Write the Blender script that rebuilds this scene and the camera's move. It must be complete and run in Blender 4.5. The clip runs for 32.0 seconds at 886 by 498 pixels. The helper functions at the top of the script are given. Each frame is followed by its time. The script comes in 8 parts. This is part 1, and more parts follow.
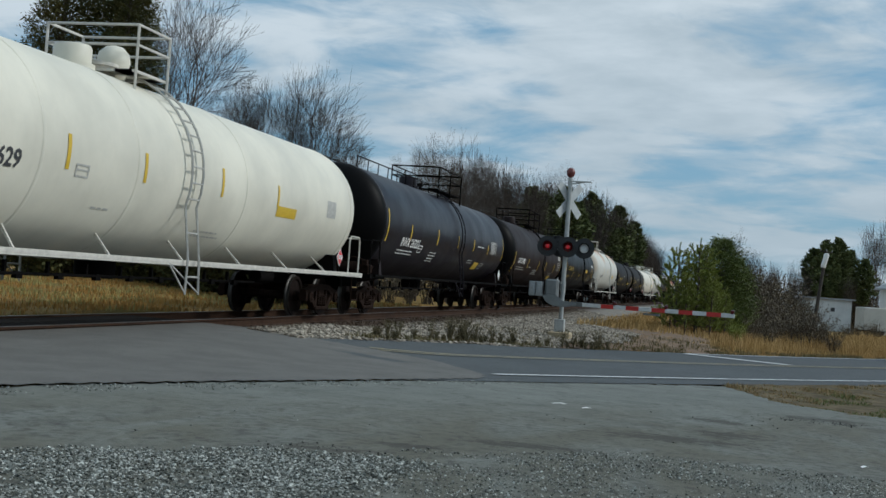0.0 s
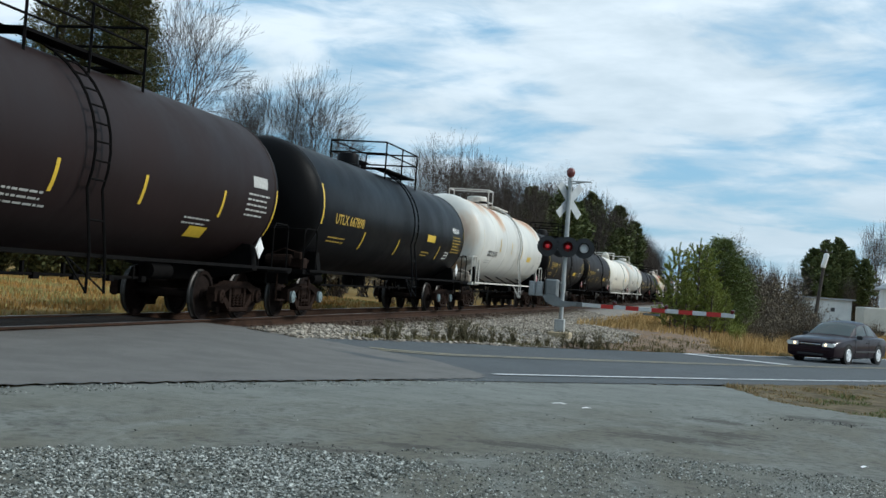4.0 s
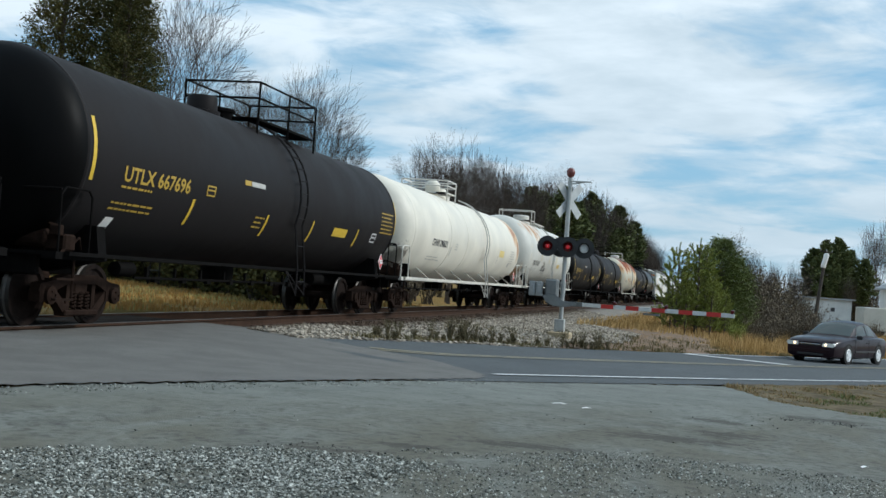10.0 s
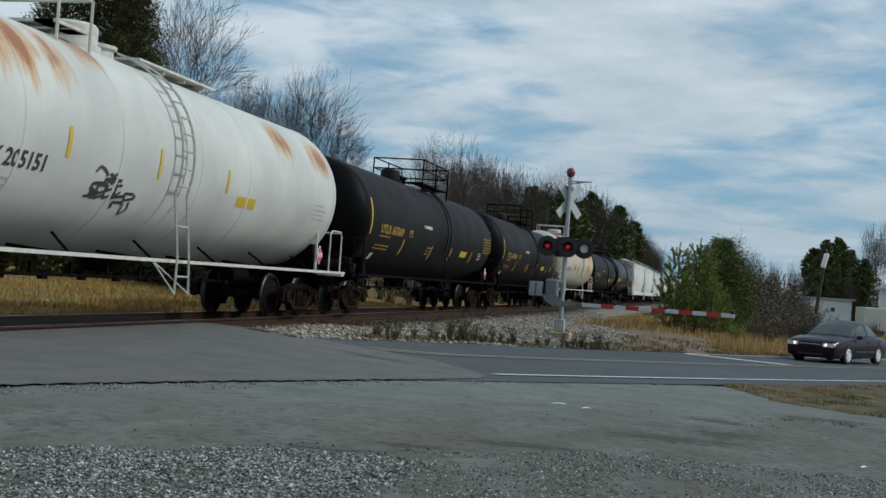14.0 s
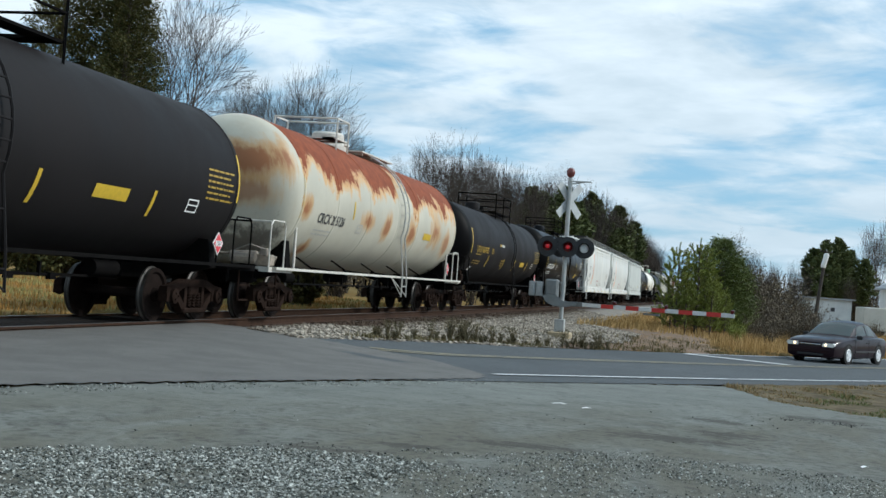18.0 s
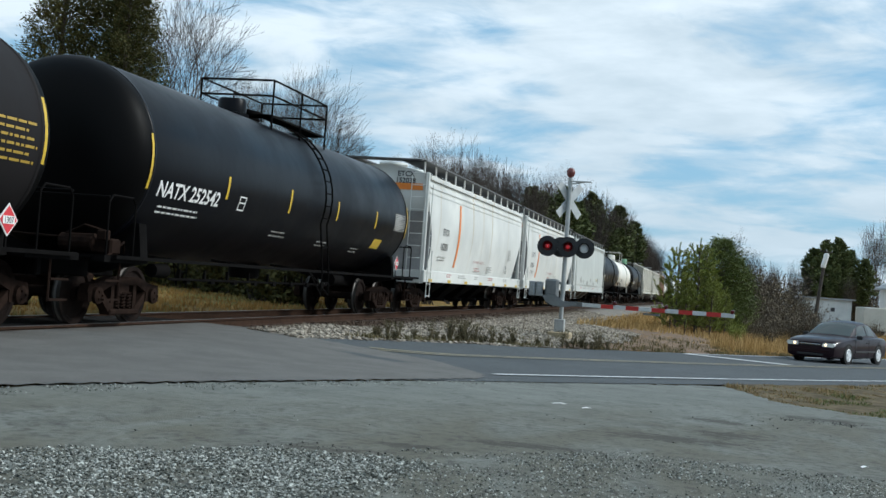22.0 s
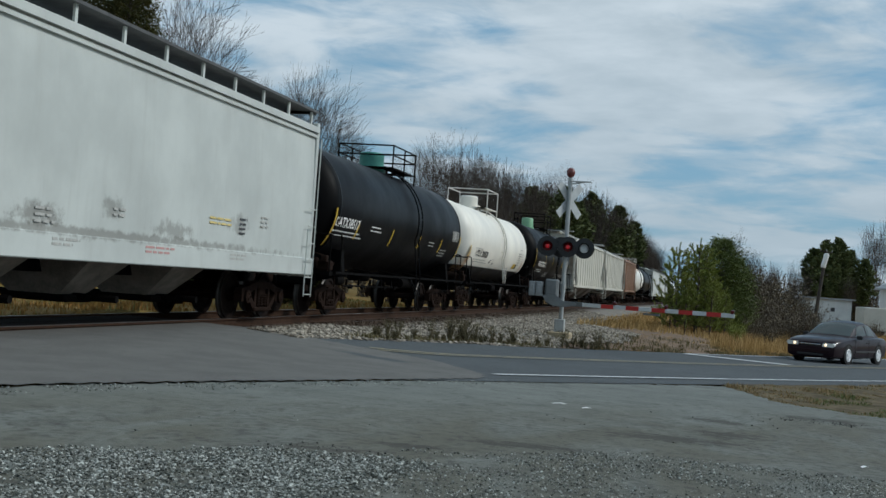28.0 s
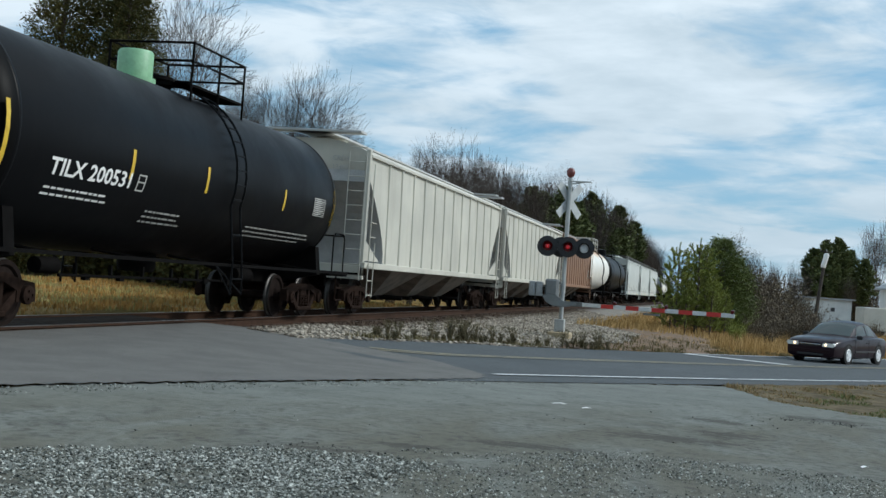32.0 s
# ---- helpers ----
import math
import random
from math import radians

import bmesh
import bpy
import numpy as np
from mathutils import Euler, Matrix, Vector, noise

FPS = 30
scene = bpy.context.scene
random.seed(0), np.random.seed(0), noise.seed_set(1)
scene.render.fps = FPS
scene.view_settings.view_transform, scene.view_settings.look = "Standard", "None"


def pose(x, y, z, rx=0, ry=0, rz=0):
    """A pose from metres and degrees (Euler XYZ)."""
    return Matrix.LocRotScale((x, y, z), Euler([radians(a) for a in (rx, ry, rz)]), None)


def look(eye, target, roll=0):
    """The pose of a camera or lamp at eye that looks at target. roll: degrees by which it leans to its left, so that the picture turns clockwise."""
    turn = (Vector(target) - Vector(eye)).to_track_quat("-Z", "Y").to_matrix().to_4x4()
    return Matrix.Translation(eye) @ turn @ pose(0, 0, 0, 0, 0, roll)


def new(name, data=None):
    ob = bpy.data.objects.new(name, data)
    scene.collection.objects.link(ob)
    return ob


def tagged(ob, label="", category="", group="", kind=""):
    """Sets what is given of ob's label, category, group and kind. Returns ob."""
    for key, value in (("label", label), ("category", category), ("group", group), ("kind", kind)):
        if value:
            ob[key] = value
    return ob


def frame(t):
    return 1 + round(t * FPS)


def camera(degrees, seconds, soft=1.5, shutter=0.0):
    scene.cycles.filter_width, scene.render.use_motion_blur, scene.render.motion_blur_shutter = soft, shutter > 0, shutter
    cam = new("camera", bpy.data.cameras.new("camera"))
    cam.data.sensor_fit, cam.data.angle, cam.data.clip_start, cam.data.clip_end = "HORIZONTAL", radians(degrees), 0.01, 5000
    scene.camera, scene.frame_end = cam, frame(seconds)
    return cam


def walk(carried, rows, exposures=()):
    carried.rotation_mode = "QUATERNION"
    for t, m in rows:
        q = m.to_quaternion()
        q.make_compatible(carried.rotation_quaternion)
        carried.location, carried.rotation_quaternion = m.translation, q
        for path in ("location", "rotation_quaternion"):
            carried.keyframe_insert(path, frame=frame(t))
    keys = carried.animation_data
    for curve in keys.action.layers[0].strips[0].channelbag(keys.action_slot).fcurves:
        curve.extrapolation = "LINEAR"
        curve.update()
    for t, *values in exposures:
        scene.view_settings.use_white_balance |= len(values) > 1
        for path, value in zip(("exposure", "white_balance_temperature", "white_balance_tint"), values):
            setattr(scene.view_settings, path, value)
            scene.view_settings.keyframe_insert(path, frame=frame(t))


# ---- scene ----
# World: z = 0 is the top of the rails, +Y runs along the track away from the camera, +X to the right of it.
EYE = Vector((0.0, 0.0, 1.067))
YAW, TILT, LEAN = radians(13.28), radians(1.488), 4.18
AIM = EYE + 10 * Vector((-math.sin(YAW) * math.cos(TILT), math.cos(YAW) * math.cos(TILT), math.sin(TILT)))
cam = camera(41.03, 32.0)
# the automatic exposure follows the pale and dark cars
EXPOSURE = ((0, -0.15), (1, 0), (2, 0.31), (3, 0.36), (6, 0.28), (7, 0.05), (8, 0.08), (9, 0.33), (10, 0.33), (11, 0.27), (12, -0.07), (13, -0.12), (14, -0.12), (17, 0.4), (18, 0.42), (19, 0.22), (20, 0.15), (21, 0.34), (22, 0.36), (23, 0.3), (24, -0.03), (25, -0.24), (28, -0.15), (29, 0.0), (30, 0.13), (31, -0.06), (32, 0.25))
walk(cam, [(0, look(EYE, AIM, LEAN)), (32, look(EYE, AIM, LEAN))],
     [(t, e, 5990, 6) for t, e in EXPOSURE])

SPEED = 10.818          # of the train, metres a second
TRACK_X = -10.155       # centre line of the track
GAUGE = 1.505

# ---- light: thin high cloud, soft sun from behind the camera ----
SUN_AZ, SUN_EL = radians(72), radians(38)
world = bpy.data.worlds.new("sky")
scene.world = world
world.use_nodes = True
wn, wl = world.node_tree.nodes, world.node_tree.links
wn.clear()
w_out = wn.new("ShaderNodeOutputWorld")
w_bg = wn.new("ShaderNodeBackground")
w_sky = wn.new("ShaderNodeTexSky")
w_sky.sky_type, w_sky.sun_disc = "NISHITA", False
w_sky.sun_elevation, w_sky.sun_rotation = SUN_EL, SUN_AZ
w_bg.inputs["Strength"].default_value = 0.080
w_co = wn.new("ShaderNodeTexCoord")
w_sep = wn.new("ShaderNodeSeparateXYZ")
wl.new(w_co.outputs["Generated"], w_sep.inputs[0])


def wmath(op, a, b=None):
    n = wn.new("ShaderNodeMath")
    n.operation = op
    for k, s in enumerate((a, b)):
        if s is None:
            continue
        if isinstance(s, (int, float)):
            n.inputs[k].default_value = s
        else:
            wl.new(s, n.inputs[k])
    return n.outputs[0]


# cloud layer on a flat sheet overhead
w_h = wmath("ADD", wmath("MAXIMUM", w_sep.outputs["Z"], 0.0), 0.20)
w_u = wmath("DIVIDE", w_sep.outputs["X"], w_h)
w_v = wmath("DIVIDE", w_sep.outputs["Y"], w_h)
w_uv = wn.new("ShaderNodeCombineXYZ")
wl.new(w_u, w_uv.inputs[0])
wl.new(w_v, w_uv.inputs[1])


def wnoise(scale, detail, rough, loc, warp=0.0):
    m = wn.new("ShaderNodeMapping")
    m.inputs["Location"].default_value = loc
    m.inputs["Rotation"].default_value = (0, 0, radians(18))
    m.inputs["Scale"].default_value = (0.75, 1.0, 1.0)
    wl.new(w_uv.outputs[0], m.inputs["Vector"])
    n = wn.new("ShaderNodeTexNoise")
    n.inputs["Scale"].default_value = scale
    n.inputs["Detail"].default_value = detail
    n.inputs["Roughness"].default_value = rough
    n.inputs["Distortion"].default_value = warp
    wl.new(m.outputs[0], n.inputs["Vector"])
    return n.outputs["Fac"]


def wramp(fac, lo, hi):
    r = wn.new("ShaderNodeMapRange")
    r.interpolation_type = "SMOOTHSTEP"
    r.inputs["From Min"].default_value, r.inputs["From Max"].default_value = lo, hi
    wl.new(fac, r.inputs["Value"])
    return r.outputs[0]


w_puff = wmath("MULTIPLY", wmath("SUBTRACT", wnoise(4.6, 7, 0.58, (2.2, 7.7, 5), 0.4), 0.5), 0.42)
w_cov = wramp(wmath("ADD", wnoise(1.35, 8, 0.50, (5.1, 2.7, 0), 0.25), w_puff), 0.37, 0.56)
w_tone = wramp(wmath("ADD", wnoise(2.2, 6, 0.55, (8.3, 4.1, 2)), w_puff), 0.34, 0.68)
w_ctone = wn.new("ShaderNodeMix")
w_ctone.data_type = "RGBA"
w_ctone.inputs["A"].default_value = (6.0, 6.9, 7.5, 1)
w_ctone.inputs["B"].default_value = (9.3, 9.9, 10.3, 1)
# towards the horizon the layer is seen through more air, greyer
w_low = wramp(w_sep.outputs["Z"], 0.02, 0.30)
wl.new(wmath("MULTIPLY", w_tone, wmath("ADD", wmath("MULTIPLY", w_low, 0.75), 0.25)), w_ctone.inputs["Factor"])
w_blue = wn.new("ShaderNodeMix")
w_blue.data_type = "RGBA"
w_blue.inputs["Factor"].default_value = 0.65
wl.new(w_sky.outputs[0], w_blue.inputs["A"])
w_blue.inputs["B"].default_value = (3.0, 5.7, 7.9, 1)
w_mix = wn.new("ShaderNodeMix")
w_mix.data_type = "RGBA"
wl.new(w_cov, w_mix.inputs["Factor"])
wl.new(w_blue.outputs["Result"], w_mix.inputs["A"])
wl.new(w_ctone.outputs["Result"], w_mix.inputs["B"])
wl.new(w_mix.outputs["Result"], w_bg.inputs["Color"])
wl.new(w_bg.outputs[0], w_out.inputs["Surface"])

sun = new("sun", bpy.data.lights.new("sun", "SUN"))
sun.data.energy, sun.data.angle, sun.data.color = 2.3, radians(10), (1.0, 0.96, 0.89)
_sd = Vector((math.sin(SUN_AZ) * math.cos(SUN_EL), math.cos(SUN_AZ) * math.cos(SUN_EL), math.sin(SUN_EL)))
sun.matrix_world = look(_sd * 60, (0, 0, 0))
# ---- materials ----
def material(name):
    m = bpy.data.materials.new(name)
    m.use_nodes = True
    return m, m.node_tree.nodes, m.node_tree.links, m.node_tree.nodes["Principled BSDF"]


def tex_noise(N, L, vec, scale, detail=4, rough=0.55, dist=0.0):
    n = N.new("ShaderNodeTexNoise")
    n.inputs["Scale"].default_value, n.inputs["Detail"].default_value = scale, detail
    n.inputs["Roughness"].default_value, n.inputs["Distortion"].default_value = rough, dist
    L.new(vec, n.inputs["Vector"])
    return n.outputs["Fac"]


def ramp(N, L, fac, lo, hi, a=0.0, b=1.0, smooth=True):
    r = N.new("ShaderNodeMapRange")
    if smooth:
        r.interpolation_type = "SMOOTHSTEP"
    for k, v in (("From Min", lo), ("From Max", hi), ("To Min", a), ("To Max", b)):
        r.inputs[k].default_value = v
    L.new(fac, r.inputs["Value"])
    return r.outputs[0]


def mix(N, L, fac, a, b):
    m = N.new("ShaderNodeMix")
    m.data_type = "RGBA"
    for key, s in (("Factor", fac), ("A", a), ("B", b)):
        if isinstance(s, (int, float)):
            m.inputs[key].default_value = s
        elif isinstance(s, tuple):
            m.inputs[key].default_value = (*s, 1)
        else:
            L.new(s, m.inputs[key])
    return m.outputs["Result"]


def op(N, L, kind, a, b=None):
    n = N.new("ShaderNodeMath")
    n.operation = kind
    for k, s in enumerate((a, b)):
        if s is None:
            continue
        if isinstance(s, (int, float)):
            n.inputs[k].default_value = s
        else:
            L.new(s, n.inputs[k])
    return n.outputs[0]


def coords(N, L, scale=(1, 1, 1), world_space=False):
    c = N.new("ShaderNodeTexCoord")
    if world_space:
        g = N.new("ShaderNodeNewGeometry")
        out = g.outputs["Position"]
    else:
        out = c.outputs["Object"]
    m = N.new("ShaderNodeMapping")
    m.inputs["Scale"].default_value = scale
    L.new(out, m.inputs["Vector"])
    return m.outputs[0]


def bump(N, L, P, height, strength=0.3, dist=0.01):
    b = N.new("ShaderNodeBump")
    b.inputs["Strength"].default_value, b.inputs["Distance"].default_value = strength, dist
    L.new(height, b.inputs["Height"])
    L.new(b.outputs[0], P.inputs["Normal"])


def simple(name, color, rough=0.6, metal=0.0, vary=0.25, scale=6.0, relief=0.1, world_space=False, gloss=0.5):
    """A surface of one base colour with stains and grain at two scales."""
    m, N, L, P = material(name)
    v = coords(N, L, world_space=world_space)
    a = tex_noise(N, L, v, scale, 5, 0.6)
    b = tex_noise(N, L, v, scale * 9, 4, 0.6)
    f = op(N, L, "ADD", op(N, L, "MULTIPLY", a, 0.65), op(N, L, "MULTIPLY", b, 0.35))
    lo = tuple(c * (1 - vary) for c in color)
    hi = tuple(min(1, c * (1 + vary)) for c in color)
    L.new(mix(N, L, ramp(N, L, f, 0.3, 0.7), lo, hi), P.inputs["Base Color"])
    P.inputs["Metallic"].default_value = metal
    P.inputs["Specular IOR Level"].default_value = gloss
    L.new(ramp(N, L, b, 0.3, 0.7, rough - 0.08, min(1, rough + 0.08)), P.inputs["Roughness"])
    if relief:
        bump(N, L, P, b, relief, 0.01)
    return m


def car_paint(name, color, rough=0.42, rust=0.0, rust_low=0.0, dirt=0.25, lower=None, split=2.0, dust=(0.16, 0.14, 0.12), patches=(), streaks=2.6, gloss=0.32, smudges=(), rust_gap=None, runs=()):
    """Railcar paint: streaks run down the shell, rust spreads from the top, road dirt as blotches.
    lower: another colour below the height split."""
    m, N, L, P = material(name)
    v = coords(N, L)
    streak = tex_noise(N, L, coords(N, L, (1.0, streaks, 0.22 if streaks > 2 else 0.5)), 1.6, 6, 0.62)
    blotch = tex_noise(N, L, v, 0.55, 6, 0.6)
    grain = tex_noise(N, L, v, 22, 4, 0.6)
    sep = N.new("ShaderNodeSeparateXYZ")
    L.new(v, sep.inputs[0])
    z = sep.outputs["Z"]
    col = mix(N, L, ramp(N, L, blotch, 0.3, 0.7), tuple(c * 0.86 for c in color), tuple(min(1, c * 1.08) for c in color))
    if lower:
        col = mix(N, L, ramp(N, L, z, split - 0.012, split + 0.012, smooth=False), lower, col)
    col = mix(N, L, ramp(N, L, streak, 0.5, 0.78, 0, dirt), col, dust)
    r_out = ramp(N, L, blotch, 0.3, 0.7, rough - 0.06, rough + 0.08)
    if rust > 0:
        edge = op(N, L, "ADD", op(N, L, "MULTIPLY", streak, 0.9), op(N, L, "MULTIPLY", blotch, 0.9))
        edge = op(N, L, "ADD", edge, op(N, L, "MULTIPLY", grain, 0.12))
        hi = ramp(N, L, z, 2.2, 4.1, -0.45, 0.30 + 0.25 * rust, smooth=False)
        if rust_low:
            low = ramp(N, L, tex_noise(N, L, v, 1.3, 5, 0.65), 0.50, 0.75, 0, rust_low)
            hi = op(N, L, "ADD", hi, low)
        f = op(N, L, "ADD", edge, hi)
        if rust_gap is not None:
            away = op(N, L, "ABSOLUTE", op(N, L, "SUBTRACT", sep.outputs["Y"], rust_gap))
            f = op(N, L, "SUBTRACT", f, ramp(N, L, away, 0.25, 0.9, 0.30, 0.0))
        t0 = 1.35 - 0.32 * rust
        stain = ramp(N, L, f, t0 - 0.17, t0 + 0.02)
        deep = ramp(N, L, f, t0, t0 + 0.10)
        col = mix(N, L, op(N, L, "MULTIPLY", stain, 0.75), col, (0.58, 0.29, 0.065))
        rustc = mix(N, L, ramp(N, L, tex_noise(N, L, v, 4.0, 6, 0.65), 0.3, 0.7), (0.165, 0.040, 0.016), (0.255, 0.066, 0.024))
        col = mix(N, L, deep, col, rustc)
        r_out = op(N, L, "MAXIMUM", r_out, op(N, L, "MULTIPLY", deep, 0.85))
    for py, width, power in runs:
        # a thin brown run from the roof down the side
        off = op(N, L, "ADD", op(N, L, "SUBTRACT", sep.outputs["Y"], py), op(N, L, "MULTIPLY", op(N, L, "SUBTRACT", blotch, 0.5), 0.35))
        col = mix(N, L, op(N, L, "MULTIPLY", ramp(N, L, op(N, L, "ABSOLUTE", off), width * 0.3, width, power, 0.0), ramp(N, L, z, 1.5, 3.4, 0.15, 1.0)), col, (0.46, 0.36, 0.19))
    for py, pz, ry, rz, power in smudges:
        # a grey smear of dirt, an uneven oval
        dy = op(N, L, "DIVIDE", op(N, L, "SUBTRACT", sep.outputs["Y"], py), ry)
        dz = op(N, L, "DIVIDE", op(N, L, "SUBTRACT", z, pz), rz)
        d = op(N, L, "SQRT", op(N, L, "ADD", op(N, L, "MULTIPLY", dy, dy), op(N, L, "MULTIPLY", dz, dz)))
        f = op(N, L, "ADD", d, op(N, L, "MULTIPLY", op(N, L, "SUBTRACT", tex_noise(N, L, v, 4.5, 5, 0.7), 0.5), 2.4))
        col = mix(N, L, ramp(N, L, f, 0.3, 1.0, power, 0.0), col, (0.115, 0.100, 0.082))
    for py, pz, ry, rz, power in patches:
        # a rust run with a shape of its own: an uneven ellipse on the shell
        wob = op(N, L, "ADD", op(N, L, "MULTIPLY", op(N, L, "SUBTRACT", streak, 0.5), 2.2), op(N, L, "MULTIPLY", op(N, L, "SUBTRACT", blotch, 0.5), 1.2))
        dy = op(N, L, "DIVIDE", op(N, L, "SUBTRACT", sep.outputs["Y"], py), ry)
        dz = op(N, L, "DIVIDE", op(N, L, "SUBTRACT", z, pz), rz)
        d = op(N, L, "SQRT", op(N, L, "ADD", op(N, L, "MULTIPLY", dy, dy), op(N, L, "MULTIPLY", dz, dz)))
        f = op(N, L, "ADD", d, wob)
        col = mix(N, L, ramp(N, L, f, 0.55, 1.15, 0.75 * power, 0.0), col, (0.50, 0.27, 0.09))
        col = mix(N, L, ramp(N, L, f, 0.25, 0.65, 0.8 * power, 0.0), col, (0.27, 0.082, 0.026))
    L.new(col, P.inputs["Base Color"])
    L.new(r_out, P.inputs["Roughness"])
    P.inputs["Specular IOR Level"].default_value = gloss
    bump(N, L, P, tex_noise(N, L, v, 3.0, 3, 0.5), 0.10, 0.02)
    return m


M_BLACK = car_paint("black tank paint", (0.0048, 0.0050, 0.0059), 0.42, dirt=0.25, dust=(0.0095, 0.0088, 0.0082), gloss=0.07)
M_BLUEBLACK = car_paint("blue black tank paint", (0.0043, 0.0048, 0.0068), 0.36, dirt=0.15, dust=(0.0095, 0.0095, 0.0105), gloss=0.10)
M_PLUM = car_paint("dark plum tank paint", (0.0165, 0.0142, 0.0185), 0.36, dirt=0.2, dust=(0.02, 0.019, 0.021), gloss=0.12)
M_BROWNBLACK = car_paint("faded brown black tank paint", (0.0175, 0.0100, 0.0095), 0.55, dirt=0.35, dust=(0.024, 0.018, 0.017), gloss=0.12)
M_GREYBLACK = car_paint("faded charcoal tank paint", (0.0165, 0.0145, 0.0147), 0.58, dirt=0.4, dust=(0.019, 0.0165, 0.0155), gloss=0.08)
M_HEAD = car_paint("near-black tank head", (0.0030, 0.0029, 0.0030), 0.5, dirt=0.2, dust=(0.008, 0.0072, 0.0068), gloss=0.06)
M_CREAM = car_paint("cream white tank paint", (0.69, 0.655, 0.55), 0.45, dirt=0.12, dust=(0.5, 0.45, 0.36))
M_WHITE = car_paint("white tank paint", (0.80, 0.78, 0.72), 0.45, dirt=0.15, dust=(0.5, 0.45, 0.38))
M_WHITE_R2 = car_paint("white tank paint with light rust", (0.77, 0.75, 0.69), 0.48, rust=0.30, dirt=0.2, dust=(0.45, 0.40, 0.32))
M_STREAKED = car_paint("white tank paint with rust runs", (0.58, 0.57, 0.52), 0.48, dirt=0.25, dust=(0.42, 0.36, 0.28),
                       smudges=((-7.75, 1.55, 0.45, 0.55, 0.9), (-6.75, 1.15, 1.2, 0.22, 0.6)), patches=((-5.6, 4.15, 1.3, 0.5, 0.7), (-2.9, 4.1, 1.3, 0.75, 1.0), (4.6, 4.2, 2.6, 0.45, 0.9), (6.2, 4.0, 1.2, 0.7, 0.8), (0.5, 4.32, 7.0, 0.12, 0.8), (-7.9, 3.0, 0.35, 0.8, 0.4), (-8.0, 1.5, 0.3, 0.5, 0.5)))
M_PATCHED = car_paint("white tank paint with rust patches", (0.58, 0.57, 0.52), 0.48, dirt=0.22, dust=(0.45, 0.40, 0.32),
                      smudges=((-7.75, 1.55, 0.45, 0.55, 0.9), (-6.75, 1.15, 1.2, 0.22, 0.6)), patches=((-6.5, 3.8, 0.8, 0.4, 0.8), (-4.75, 3.72, 0.75, 0.65, 1.0), (-3.9, 3.66, 0.35, 0.5, 0.8), (-2.6, 3.95, 0.4, 0.25, 0.6), (4.4, 3.62, 0.6, 0.4, 1.0), (6.7, 3.5, 0.7, 0.4, 0.9), (-7.9, 1.6, 0.3, 0.6, 0.5)))
M_ENDRUST = car_paint("white tank paint with one rusty end", (0.68, 0.64, 0.55), 0.48, dirt=0.18, dust=(0.48, 0.42, 0.34), smudges=((-9.30, 1.55, 0.45, 0.55, 0.9), (-8.30, 1.15, 1.2, 0.22, 0.6)), patches=((8.45, 3.35, 0.75, 0.75, 1.0), (8.8, 2.6, 0.35, 0.6, 0.8)))
M_RUST = car_paint("heavily rusted white tank paint", (0.52, 0.49, 0.40), 0.55, rust=1.0, rust_low=0.30, dirt=0.25, dust=(0.45, 0.35, 0.22), streaks=1.1,
                   smudges=((-7.75, 1.55, 0.45, 0.55, 0.9), (-6.75, 1.15, 1.2, 0.22, 0.6)), patches=((-8.1, 3.0, 0.5, 0.7, 0.9), (-7.0, 2.34, 0.45, 0.30, 1.0), (-5.9, 1.5, 0.45, 0.25, 1.0), (-2.5, 2.35, 0.55, 0.28, 0.9), (-0.7, 2.3, 0.4, 0.4, 0.9), (1.92, 2.3, 0.5, 0.45, 1.0), (4.6, 2.5, 0.8, 0.6, 0.9), (6.2, 2.2, 0.5, 0.5, 0.8)), rust_gap=1.0)
M_RUSTHEAD = car_paint("stained cream tank head paint", (0.52, 0.49, 0.40), 0.55, dirt=0.3, dust=(0.40, 0.30, 0.18), patches=((-7.95, 3.25, 0.6, 0.55, 1.0), (-8.0, 2.6, 0.3, 0.4, 0.6)), smudges=((-7.75, 1.55, 0.45, 0.55, 0.9),))
M_TWOTONE = car_paint("white over black tank paint", (0.80, 0.76, 0.67), 0.42, dirt=0.12, lower=(0.007, 0.007, 0.008), split=1.66, dust=(0.4, 0.36, 0.3), patches=((-6.0, 1.85, 0.35, 0.4, 0.8), (5.6, 1.9, 0.25, 0.3, 0.5)))
M_HOPPER = car_paint("white hopper paint", (0.68, 0.68, 0.64), 0.45, dirt=0.2, dust=(0.48, 0.46, 0.42), runs=((-6.9, 0.10, 0.35), (-1.86, 0.12, 0.6), (0.0, 0.22, 0.25), (1.7, 0.12, 0.6), (5.2, 0.07, 0.45)))
M_HOPPER_G = car_paint("pale grey hopper paint", (0.52, 0.54, 0.51), 0.5, dirt=0.3, dust=(0.36, 0.36, 0.33),
                       smudges=((-5.2, 1.7, 0.6, 0.25, 0.6), (-3.6, 1.6, 0.4, 0.2, 0.45), (-1.5, 1.55, 0.7, 0.2, 0.6), (0.4, 1.75, 0.4, 0.2, 0.5), (2.4, 1.55, 0.9, 0.18, 0.5), (5.0, 1.8, 0.5, 0.25, 0.45), (0.0, 1.36, 9.5, 0.10, 0.55)))
M_HOPPER_C = car_paint("cream ribbed hopper paint", (0.52, 0.50, 0.43), 0.52, dirt=0.45, dust=(0.34, 0.30, 0.24))
M_BROWNCAR = car_paint("brown boxcar paint", (0.22, 0.12, 0.07), 0.55, dirt=0.5, dust=(0.3, 0.2, 0.12))
